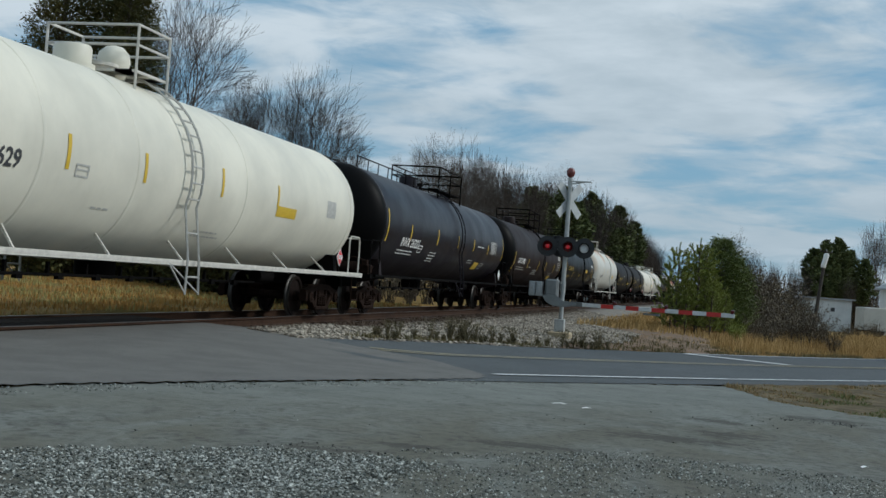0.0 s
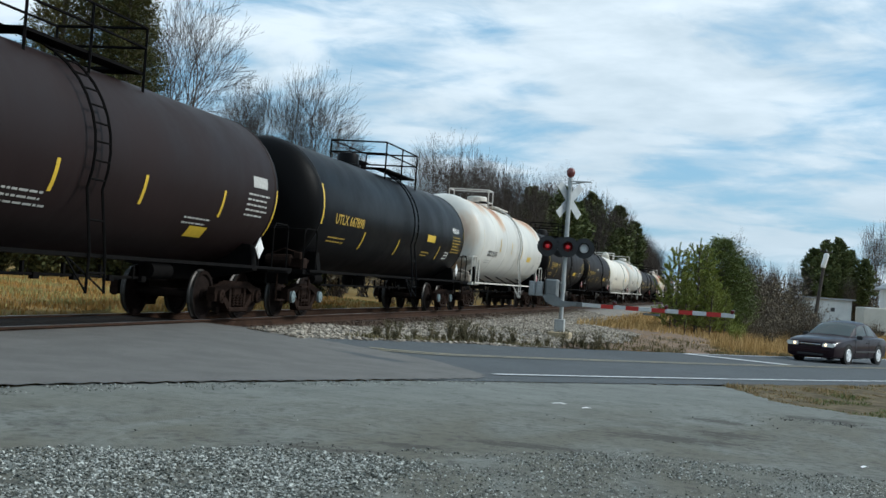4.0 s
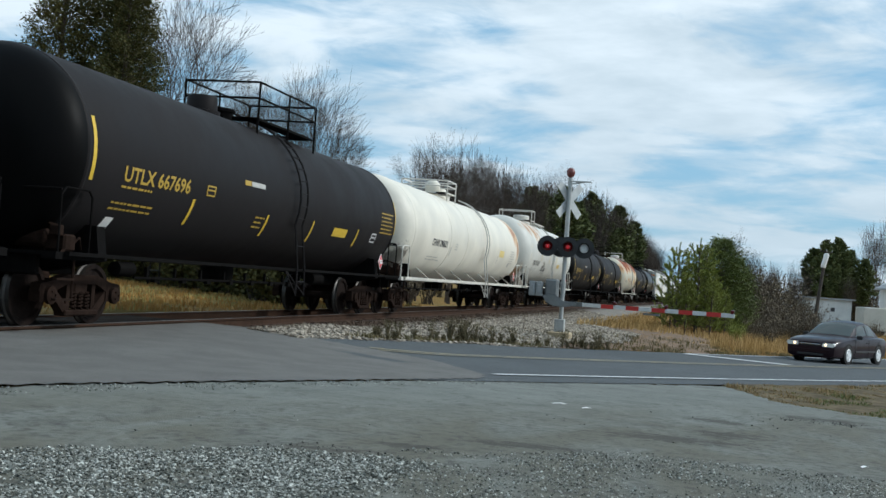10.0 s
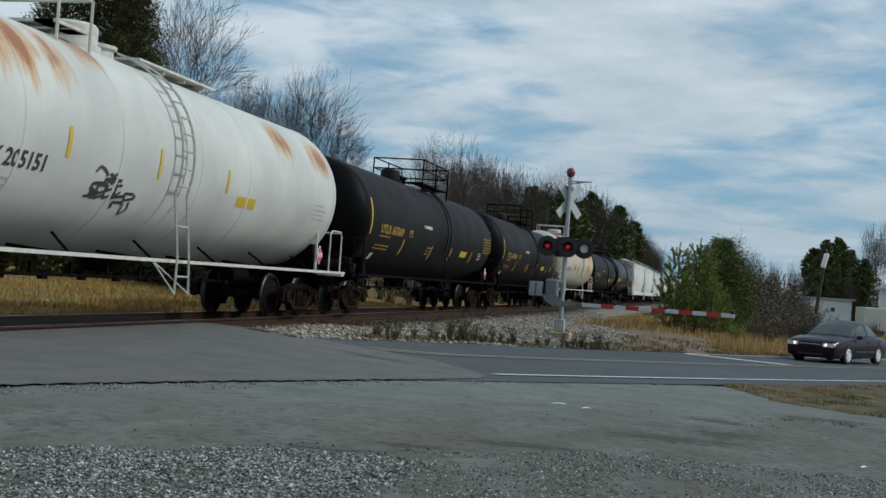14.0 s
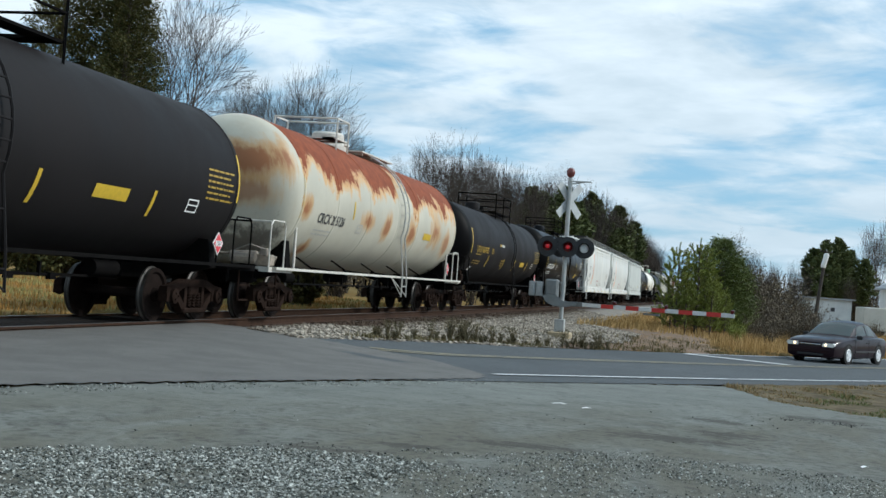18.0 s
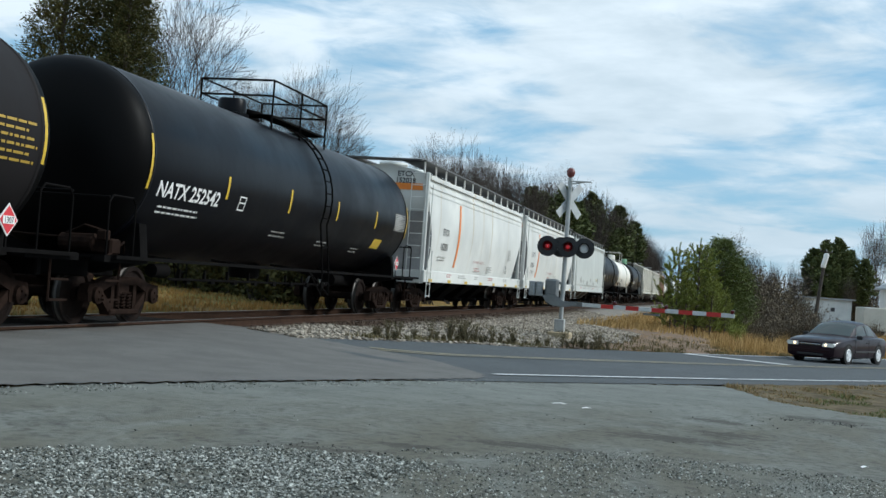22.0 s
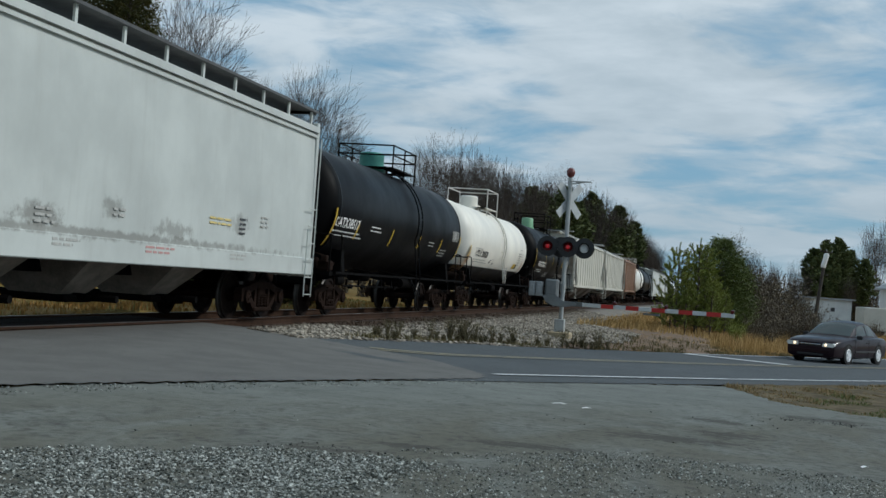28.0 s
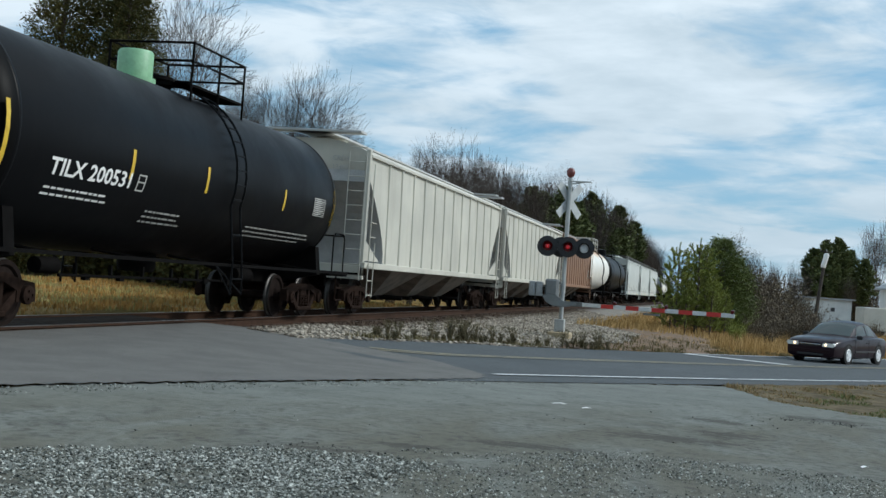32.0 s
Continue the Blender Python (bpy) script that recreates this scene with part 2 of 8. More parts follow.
M_TRUCK = simple("grimy cast steel", (0.020, 0.0122, 0.0092), 0.9, 0.0, 0.4, 8, 0.3, gloss=0.05)
M_FRAME = simple("black underframe steel", (0.0058, 0.0052, 0.005), 0.8, 0.0, 0.35, 5, 0.2, gloss=0.04)
M_WHEEL = simple("brown wheel steel", (0.013, 0.0085, 0.007), 0.8, 0.0, 0.4, 9, 0.2, gloss=0.08)
M_TREAD = simple("worn wheel rim", (0.06, 0.055, 0.05), 0.5, 0.6, 0.15, 12, 0.05)
M_DULLWHITE = simple("dirty white paint", (0.56, 0.53, 0.47), 0.55, 0.0, 0.2, 7, 0.1)
M_BRIGHTPAINT = simple("white lettering paint", (0.80, 0.79, 0.76), 0.5, 0.0, 0.06, 12, 0.0)
M_YELLOW = simple("yellow marking", (0.60, 0.40, 0.03), 0.45, 0.0, 0.12, 14, 0.0)
M_GOLD = simple("gold lettering paint", (0.40, 0.26, 0.03), 0.5, 0.0, 0.12, 14, 0.0)
M_INK = simple("black lettering paint", (0.05, 0.05, 0.052), 0.5, 0.0, 0.2, 14, 0.0)
M_GREYINK = simple("faded grey lettering paint", (0.42, 0.41, 0.38), 0.6, 0.0, 0.2, 14, 0.0)
M_ORANGE = simple("orange stripe paint", (0.80, 0.24, 0.03), 0.45, 0.0, 0.08, 12, 0.0)
M_REDSIGN = simple("red placard", (0.62, 0.03, 0.04), 0.45, 0.0, 0.1, 20, 0.0)
M_GREEN = simple("pale green housing paint", (0.22, 0.42, 0.24), 0.5, 0.0, 0.15, 9, 0.1)
M_TEAL = simple("green housing paint", (0.05, 0.22, 0.18), 0.5, 0.0, 0.15, 9, 0.1)
# steel of the roof walks; on hopper ends it paints the recess's shade
M_DARKVOID = simple("dark grey steel and end recess shade", (0.075, 0.075, 0.075), 0.7, 0.0, 0.3, 4, 0.1)
# slope sheet grey, shade of the end notch mixed into the colour
M_SHADEGREY = simple("slope sheet grey with painted shade", (0.36, 0.36, 0.36), 0.6, 0.0, 0.15, 3, 0.05)
M_GREYEND = simple("grey hopper end paint", (0.42, 0.42, 0.41), 0.55, 0.0, 0.15, 3, 0.05)
M_PALEYELLOW = simple("faded yellow panel", (0.66, 0.52, 0.20), 0.55, 0.0, 0.15, 10, 0.0)
M_FADEDRED = simple("faded red lettering", (0.50, 0.28, 0.26), 0.6, 0.0, 0.15, 14, 0.0)
M_DARKGREYPANEL = simple("worn grey data panel", (0.12, 0.12, 0.125), 0.6, 0.0, 0.3, 16, 0.0)
M_GEARDIRT = simple("grimy pale brake gear", (0.22, 0.185, 0.15), 0.8, 0.0, 0.5, 5, 0.3)
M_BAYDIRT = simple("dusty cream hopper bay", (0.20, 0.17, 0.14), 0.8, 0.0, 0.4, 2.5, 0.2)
# ---- geometry helpers ----
class Geo:
    """Collects vertices and faces of one mesh."""

    def __init__(self):
        self.v, self.f, self.mi = [], [], []
        self.cur = 0

    def face(self, idx):
        self.f.append(tuple(idx))
        self.mi.append(self.cur)

    def add(self, verts, faces, m=None):
        o = len(self.v)
        self.v += [tuple(m @ Vector(p)) for p in verts] if m is not None else [tuple(p) for p in verts]
        for f in faces:
            self.face([o + i for i in f])
        return self

    def box(self, c, s, m=None, bevel=0.0):
        x, y, z = c
        a, b, d = s[0] / 2, s[1] / 2, s[2] / 2
        if bevel <= 0:
            vs = [(x + i * a, y + j * b, z + k * d) for i in (-1, 1) for j in (-1, 1) for k in (-1, 1)]
            fs = [(0, 1, 3, 2), (4, 6, 7, 5), (0, 4, 5, 1), (2, 3, 7, 6), (0, 2, 6, 4), (1, 5, 7, 3)]
            return self.add(vs, fs, m)
        e = min(bevel, a * 0.9, b * 0.9, d * 0.9)
        bm = bmesh.new()
        bmesh.ops.create_cube(bm, size=1, matrix=Matrix.Translation(c) @ Matrix.Diagonal((*s, 1)))
        bmesh.ops.bevel(bm, geom=bm.edges[:], offset=e, segments=1, affect="EDGES")
        bm.verts.index_update()
        vs, fs = [v.co.copy() for v in bm.verts], [[v.index for v in f.verts] for f in bm.faces]
        bm.free()
        return self.add(vs, fs, m)

    def tube(self, pts, r, n=6, closed=False, cap=True, m=None):
        pts = [Vector(p) for p in pts]
        if m is not None:
            pts = [m @ p for p in pts]
        rs = r if isinstance(r, (list, tuple)) else [r] * len(pts)
        o = len(self.v)
        k = len(pts)
        ref = None
        for i, p in enumerate(pts):
            if closed:
                d = (pts[(i + 1) % k] - pts[i - 1])
            else:
                d = pts[min(i + 1, k - 1)] - pts[max(i - 1, 0)]
            if d.length < 1e-9:
                d = Vector((0, 0, 1))
            d.normalize()
            if ref is None:
                ref = Vector((0, 0, 1)) if abs(d.z) < 0.9 else Vector((1, 0, 0))
            a = d.cross(ref)
            if a.length < 1e-6:
                a = d.orthogonal()
            a.normalize()
            b = d.cross(a).normalized()
            for j in range(n):
                t = 2 * math.pi * (j + 0.5) / n
                self.v.append(tuple(p + rs[i] * (math.cos(t) * a + math.sin(t) * b)))
        for i in range(k if closed else k - 1):
            for j in range(n):
                i2, j2 = (i + 1) % k, (j + 1) % n
                self.face((o + i * n + j, o + i2 * n + j, o + i2 * n + j2, o + i * n + j2))
        if cap and not closed:
            self.face([o + j for j in range(n)])
            self.face([o + (k - 1) * n + n - 1 - j for j in range(n)])
        return self

    def lathe(self, prof, n=24, axis="Z", at=(0, 0, 0), cap=True):
        """prof: (radius, along) pairs turned about the axis."""
        o = len(self.v)
        at = Vector(at)
        for r, h in prof:
            for j in range(n):
                t = 2 * math.pi * j / n
                c, s = r * math.cos(t), r * math.sin(t)
                p = {"Z": (c, s, h), "Y": (s, h, c), "X": (h, c, s)}[axis]
                self.v.append(tuple(at + Vector(p)))
        for i in range(len(prof) - 1):
            for j in range(n):
                j2 = (j + 1) % n
                self.face((o + i * n + j, o + i * n + j2, o + (i + 1) * n + j2, o + (i + 1) * n + j))
        if cap:
            self.face([o + n - 1 - j for j in range(n)])
            self.face([o + (len(prof) - 1) * n + j for j in range(n)])
        return self

    def prism(self, poly, axis, a, b, m=None):
        """A polygon of 2D points pushed from a to b along an axis."""
        n = len(poly)
        def at(p, h):
            return {"X": (h, p[0], p[1]), "Y": (p[0], h, p[1]), "Z": (p[0], p[1], h)}[axis]
        vs = [at(p, a) for p in poly] + [at(p, b) for p in poly]
        fs = [tuple(range(n)), tuple(range(2 * n - 1, n - 1, -1))] + [(i, i + n, (i + 1) % n + n, (i + 1) % n) for i in range(n)]
        return self.add(vs, fs, m)

    def mesh(self, name, mats, smooth=None):
        me = bpy.data.meshes.new(name)
        me.from_pydata(self.v, [], self.f)
        for mt in (mats if isinstance(mats, (list, tuple)) else [mats]):
            me.materials.append(mt)
        if any(self.mi):
            me.polygons.foreach_set("material_index", self.mi)
        bm = bmesh.new()
        bm.from_mesh(me)
        bmesh.ops.recalc_face_normals(bm, faces=bm.faces)
        bm.to_mesh(me)
        bm.free()
        if smooth:
            me.shade_smooth()
            me.set_sharp_from_angle(angle=radians(smooth))
        me.update()
        return me


def put(name, data, parent=None, m=None, label=""):
    """Links one mesh as an object, under a parent if given."""
    ob = new(name, data)
    if parent is not None:
        ob.parent = parent
    if m is not None:
        ob.matrix_basis = m
    if label:
        ob["label"] = label
    return ob


def part(name, g, mats, parent, label="", smooth=None, m=None):
    return put(name, g.mesh(name, mats, smooth), parent, m, label)


def thing(name, m, label, category, group="", kind=""):
    ob = new(name)
    ob.matrix_basis = m
    return tagged(ob, label, category, group, kind)


_text = {}


def letters(body, size, bold=False):
    """Flat outline of a word as vertices and faces, x along the word, y up, its lower left at the origin."""
    key = (body, size, bold)
    if key not in _text:
        cu = bpy.data.curves.new("lettering", "FONT")
        cu.body, cu.size, cu.resolution_u = body, size, 2
        cu.offset = size * (0.022 if bold else 0.008)
        ob = new("lettering", cu)
        dg = bpy.context.evaluated_depsgraph_get()
        me = bpy.data.meshes.new_from_object(ob.evaluated_get(dg))
        bm = bmesh.new()
        bm.from_mesh(me)
        for k in range(1, 6):       # cut across, so that tall strokes can bend round a tank
            bmesh.ops.bisect_plane(bm, geom=bm.verts[:] + bm.edges[:] + bm.faces[:], plane_co=(0, size * 0.75 * k / 6, 0), plane_no=(0, 1, 0))
        bm.verts.index_update()
        _text[key] = ([v.co.copy() for v in bm.verts], [tuple(v.index for v in f.verts) for f in bm.faces])
        bm.free()
        bpy.data.objects.remove(ob)
        bpy.data.meshes.remove(me)
        bpy.data.curves.remove(cu)
    return _text[key]


def smooth01(a, b, x):
    t = min(1.0, max(0.0, (x - a) / (b - a)))
    return t * t * (3 - 2 * t)
# ---- the ground, the road, the track ----
ROAD = radians(28.95)
RD = Vector((math.sin(ROAD), math.cos(ROAD)))       # along the road, away from the track
RN = Vector((-math.cos(ROAD), math.sin(ROAD)))      # across it, away from the camera
NEAR_LINE, MID_LINE, FAR_LINE = 10.90, 14.69, 18.48


def lat(x, y):
    return RN.x * x + RN.y * y


def along(x, y):
    return RD.x * x + RD.y * y


def road_xy(a, l):
    return RD.x * a + RN.x * l, RD.y * a + RN.y * l


def road_z(a):
    """Height of the road along its way: level by the camera, then falling gently."""
    if a < 8:
        q = min(10.0, 8 - a)
        return -0.119 + 0.0276 * q - 0.00138 * q * q
    a = min(a, 65.0)
    return 0.1168 - 0.031365 * a + 0.000238 * a * a


def ground_z(x, y):
    l = lat(x, y)
    z = road_z(along(x, y)) if x > -9.4 else road_z(along(-9.4, y))
    inroad = smooth01(3.0, 8.5, l) * (1 - smooth01(18.3, 20.0, l))
    near_track = smooth01(-4.6, -8.3, x) if x > TRACK_X else smooth01(-19.0, -12.5, x)
    z += (-0.07 - z) * near_track * inroad
    if x > -12.5:
        z += min(0.30, max(0.0, l - 18.9) * 0.11) * smooth01(3.0, -3.0, x)
    else:
        d = -12.5 - x
        z += (0.012 * d + 0.30 * smooth01(3, 22, d)) * (1 - 0.8 * inroad)
        z += 0.18 * noise.noise(Vector((x * 0.22, y * 0.22, 3))) * smooth01(1, 5, d) * (1 - inroad)
        z = min(z, 3.0)
        level = (1 - inroad) * (1 - smooth01(48, 75, y)) * smooth01(-60, -40, x)
        field = -0.10 + 0.16 * smooth01(2, 12, d) + 0.10 * noise.noise(Vector((x * 0.35, y * 0.35, 3))) * smooth01(0.5, 4, d)
        z += (field - z) * level
    return z


def far_edge(a):
    """Where the road ends towards the ballast, across it: stones spill over it next to the crossing."""
    return float(np.interp(a, (13.3, 14.0, 15.7, 18.4, 21.0, 23.4, 27.0), (15.4, 15.7, 16.2, 17.1, 18.0, 18.7, 18.9))) if a > 13.3 else 18.9


def grid_mesh(name, xs, ys, zf, mat, keep=None):
    vs, fs = [], []
    nx, ny = len(xs), len(ys)
    for y in ys:
        for x in xs:
            vs.append((x, y, zf(x, y)))
    for j in range(ny - 1):
        for i in range(nx - 1):
            if keep is None or keep((xs[i] + xs[i + 1]) / 2, (ys[j] + ys[j + 1]) / 2):
                fs.append((j * nx + i, j * nx + i + 1, (j + 1) * nx + i + 1, (j + 1) * nx + i))
    me = bpy.data.meshes.new(name)
    me.from_pydata(vs, [], fs)
    me.materials.append(mat)
    me.shade_smooth()
    return me


def ground_material():
    m, N, L, P = material("grassland")
    v = coords(N, L, world_space=True)
    a = tex_noise(N, L, v, 0.35, 6, 0.6)
    b = tex_noise(N, L, v, 2.6, 5, 0.65)
    c = tex_noise(N, L, v, 24, 4, 0.7)
    col = mix(N, L, ramp(N, L, a, 0.35, 0.65), (0.28, 0.155, 0.042), (0.21, 0.150, 0.045))
    col = mix(N, L, ramp(N, L, b, 0.48, 0.72), col, (0.34, 0.22, 0.09))
    col = mix(N, L, ramp(N, L, b, 0.28, 0.46, 0.8, 0.0), col, (0.115, 0.125, 0.035))
    col = mix(N, L, ramp(N, L, c, 0.35, 0.65, 0, 0.5), col, (0.10, 0.075, 0.035))
    L.new(col, P.inputs["Base Color"])
    P.inputs["Roughness"].default_value = 0.95
    P.inputs["Specular IOR Level"].default_value = 0.1
    bump(N, L, P, c, 0.8, 0.05)
    return m


def asphalt(name, color, stone, crack=0.0, patch=0.25, dirt=0.0, stains=()):
    """Worn asphalt: aggregate grain, dark patches and long cracks."""
    m, N, L, P = material(name)
    v = coords(N, L, world_space=True)
    big = tex_noise(N, L, v, 0.22, 6, 0.6)
    mid = tex_noise(N, L, v, 1.5, 6, 0.65)
    fine = tex_noise(N, L, v, 60, 3, 0.7)
    vo = N.new("ShaderNodeTexVoronoi")
    vo.inputs["Scale"].default_value = 70
    L.new(v, vo.inputs["Vector"])
    col = mix(N, L, ramp(N, L, mid, 0.3, 0.7), tuple(c * (1 - patch) for c in color), tuple(c * (1 + patch) for c in color))
    col = mix(N, L, ramp(N, L, big, 0.35, 0.68, 0, 0.4), col, tuple(c * 0.7 for c in color))
    col = mix(N, L, ramp(N, L, vo.outputs["Distance"], 0.0, 0.28, 0.75, 0.0), col, stone)
    col = mix(N, L, ramp(N, L, fine, 0.4, 0.75, 0, 0.5), col, tuple(c * 0.45 for c in color))
    if dirt:
        sp = N.new("ShaderNodeSeparateXYZ")
        L.new(v, sp.inputs[0])
        near = ramp(N, L, op(N, L, "ADD", op(N, L, "MULTIPLY", sp.outputs["X"], 0.55), op(N, L, "MULTIPLY", sp.outputs["Y"], -0.45)), -7.6, -5.0)
        d1 = tex_noise(N, L, coords(N, L, (1.0, 0.45, 1.0), True), 0.9, 6, 0.65, 0.6)
        col = mix(N, L, op(N, L, "MULTIPLY", ramp(N, L, d1, 0.30, 0.60, 0, 0.8), near), col, (0.105, 0.098, 0.072))
        d2 = tex_noise(N, L, coords(N, L, (0.8, 0.6, 1.0), True), 1.9, 9, 0.78, 0.8)
        col = mix(N, L, ramp(N, L, d2, 0.55, 0.66, 0, 0.6), col, (0.055, 0.056, 0.052))
        d4 = tex_noise(N, L, coords(N, L, (1.3, 0.8, 1.0), True), 4.6, 9, 0.80, 0.4)
        col = mix(N, L, ramp(N, L, d4, 0.54, 0.62, 0, 0.65), col, (0.070, 0.068, 0.056))
        col = mix(N, L, ramp(N, L, d4, 0.34, 0.42, 0.35, 0.0), col, (0.22, 0.225, 0.205))
        d3 = tex_noise(N, L, coords(N, L, (1, 1, 1), True), 9.0, 5, 0.7)
        col = mix(N, L, op(N, L, "MULTIPLY", ramp(N, L, d3, 0.48, 0.66, 0, 0.75), near), col, (0.055, 0.052, 0.045))
    for sx, sy, rx, ry in stains:
        # damp hollows, each an uneven oval
        sp = N.new("ShaderNodeSeparateXYZ")
        L.new(v, sp.inputs[0])
        dx, dy = op(N, L, "SUBTRACT", sp.outputs["X"], sx), op(N, L, "SUBTRACT", sp.outputs["Y"], sy)
        c, s = math.cos(YAW), math.sin(YAW)
        u = op(N, L, "DIVIDE", op(N, L, "ADD", op(N, L, "MULTIPLY", dx, c), op(N, L, "MULTIPLY", dy, s)), rx)
        w = op(N, L, "DIVIDE", op(N, L, "SUBTRACT", op(N, L, "MULTIPLY", dy, c), op(N, L, "MULTIPLY", dx, s)), ry)
        d = op(N, L, "SQRT", op(N, L, "ADD", op(N, L, "MULTIPLY", u, u), op(N, L, "MULTIPLY", w, w)))
        rag = tex_noise(N, L, v, 7.0, 8, 0.78)
        f = op(N, L, "ADD", d, op(N, L, "MULTIPLY", op(N, L, "SUBTRACT", rag, 0.5), 5.0))
        col = mix(N, L, ramp(N, L, f, 0.35, 0.95, 0.85, 0.0), col, (0.050, 0.047, 0.039))
    if crack:
        w = N.new("ShaderNodeTexVoronoi")
        w.feature = "DISTANCE_TO_EDGE"
        w.inputs["Scale"].default_value = 0.32
        mm = N.new("ShaderNodeMapping")
        L.new(v, mm.inputs["Vector"])
        wob = N.new("ShaderNodeVectorMath")
        wob.operation = "ADD"
        nz = N.new("ShaderNodeTexNoise")
        nz.inputs["Scale"].default_value = 2.0
        L.new(v, nz.inputs["Vector"])
        L.new(mm.outputs[0], wob.inputs[0])
        L.new(nz.outputs["Color"], wob.inputs[1])
        L.new(wob.outputs[0], w.inputs["Vector"])
        col = mix(N, L, ramp(N, L, w.outputs["Distance"], 0.0, 0.006, crack, 0.0), col, (0.02, 0.02, 0.02))
    L.new(col, P.inputs["Base Color"])
    P.inputs["Roughness"].default_value = 0.88
    P.inputs["Specular IOR Level"].default_value = 0.25
    h = op(N, L, "ADD", op(N, L, "MULTIPLY", vo.outputs["Distance"], -0.5), fine)
    bump(N, L, P, h, 0.5, 0.012)
    return m


M_GROUND = ground_material()
M_ROAD = asphalt("dark road asphalt", (0.085, 0.093, 0.098), (0.16, 0.16, 0.16), patch=0.1)
M_APPROACH = asphalt("pale worn crossing asphalt", (0.146, 0.141, 0.131), (0.23, 0.22, 0.205), patch=0.16)
M_LOT = asphalt("old grey-green lot asphalt", (0.175, 0.184, 0.166), (0.32, 0.325, 0.295), crack=0.35, patch=0.16, dirt=0.75,
                stains=((-2.56, 7.13, 0.24, 0.14), (-2.2, 7.25, 0.3, 0.12), (-1.98, 7.8, 0.32, 0.14), (0.03, 12.9, 0.34, 0.4), (0.15, 11.4, 0.45, 0.45), (1.35, 14.9, 0.7, 0.4), (-1.2, 8.6, 0.6, 0.25), (-0.3, 10.4, 0.8, 0.4)))
M_SOIL = simple("bare brown soil", (0.105, 0.083, 0.050), 0.95, 0, 0.6, 2.6, 0.9, True, 0.1)
M_LINE = simple("worn white road paint", (0.62, 0.63, 0.62), 0.7, 0, 0.15, 5, 0.2, True)
M_YLINE = simple("worn yellow road paint", (0.26, 0.225, 0.13), 0.75, 0, 0.2, 4, 0.2, True)
M_RAIL = simple("rusty rail steel", (0.042, 0.022, 0.013), 0.85, 0.0, 0.35, 7, 0.2, True, 0.15)
M_RAILTOP = simple("worn rail head", (0.30, 0.28, 0.27), 0.35, 1.0, 0.15, 9, 0.05, True)
M_TIE = simple("oiled timber", (0.06, 0.042, 0.032), 0.85, 0, 0.4, 6, 0.5, True)
# dark timber, taken near black so the colour holds the train's shade
M_PANEL = simple("crossing timber with painted train shade", (0.013, 0.0105, 0.009), 0.95, 0, 0.3, 5, 0.4, True, 0.08)
M_BED = simple("pale ballast bed", (0.18, 0.16, 0.135), 0.95, 0, 0.35, 7, 0.9, True)


def grime_shade_by_track(mat, near, far, colour):
    """Ballast between and beside the rails: brown brake dust and oil, with the train's shade painted in."""
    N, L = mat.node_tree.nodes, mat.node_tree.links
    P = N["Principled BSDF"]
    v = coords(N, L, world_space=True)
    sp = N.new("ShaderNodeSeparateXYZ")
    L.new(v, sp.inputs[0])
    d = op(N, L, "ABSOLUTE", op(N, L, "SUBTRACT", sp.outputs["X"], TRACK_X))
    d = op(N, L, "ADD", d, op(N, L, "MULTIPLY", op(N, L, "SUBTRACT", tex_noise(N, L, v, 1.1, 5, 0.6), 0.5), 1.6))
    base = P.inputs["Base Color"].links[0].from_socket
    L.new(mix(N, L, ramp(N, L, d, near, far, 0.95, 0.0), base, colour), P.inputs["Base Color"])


# brown grime by the rails, darkened further to paint shade under the train
grime_shade_by_track(M_BED, 1.4, 2.5, (0.050, 0.032, 0.021))


def spaced(*runs):
    out = []
    for a, b, n in runs:
        out += list(np.linspace(a, b, n, endpoint=False))
    return out + [runs[-1][1]]


xs = spaced((-1500, -120, 14), (-120, -40, 16), (-40, 22, 110), (22, 120, 16), (120, 1500, 14))
ys = spaced((-400, -25, 8), (-25, 75, 160), (75, 260, 30), (260, 2500, 20))
ground = put("ground", grid_mesh("ground", xs, ys, lambda x, y: ground_z(x, y) - 0.05 - (0.5 if -12.2 < x < -8.9 and (lat(x, y) > 19 or abs(x - TRACK_X) < 1.4) else 0), M_GROUND))
tagged(ground, "brown dry grass and bare clay ground", "ground", kind="structure")


def strip(name, a0, a1, l0, l1, lift, mat, da=0.6, nl=2, wob=0.0):
    """A band along the road between two distances across it, draped on the ground; l0 and l1 may be functions of the way along."""
    f0 = l0 if callable(l0) else (lambda a: l0)
    f1 = l1 if callable(l1) else (lambda a: l1)
    aa = np.arange(a0, a1 + 1e-6, da)
    vs, fs = [], []
    for a in aa:
        for k in range(nl + 1):
            l = f0(a) + (f1(a) - f0(a)) * k / nl
            if wob and k in (0, nl):
                l += wob * noise.noise(Vector((a * 1.3, k * 7.0, 2.0))) + 0.4 * wob * noise.noise(Vector((a * 5.1, k * 7.0, 9.0)))
            x, y = road_xy(a, l)
            vs.append((x, y, ground_z(x, y) + lift))
    w = nl + 1
    for i in range(len(aa) - 1):
        for k in range(nl):
            fs.append((i * w + k, i * w + k + 1, (i + 1) * w + k + 1, (i + 1) * w + k))
    me = bpy.data.meshes.new(name)
    me.from_pydata(vs, [], fs)
    me.materials.append(mat)
    me.shade_smooth()
    return put(name, me)


road = strip("road", -60, 220, lambda a: 10.0, far_edge, 0.004, M_ROAD, 0.8, 14, 0.10)
tagged(road, "dark grey two-lane asphalt road", "road", kind="structure")


def near_edge(a):
    return 9.0 + 0.17 * (a - 4.7) if a < 12.5 else 10.33 - 0.1 * (a - 12.5)


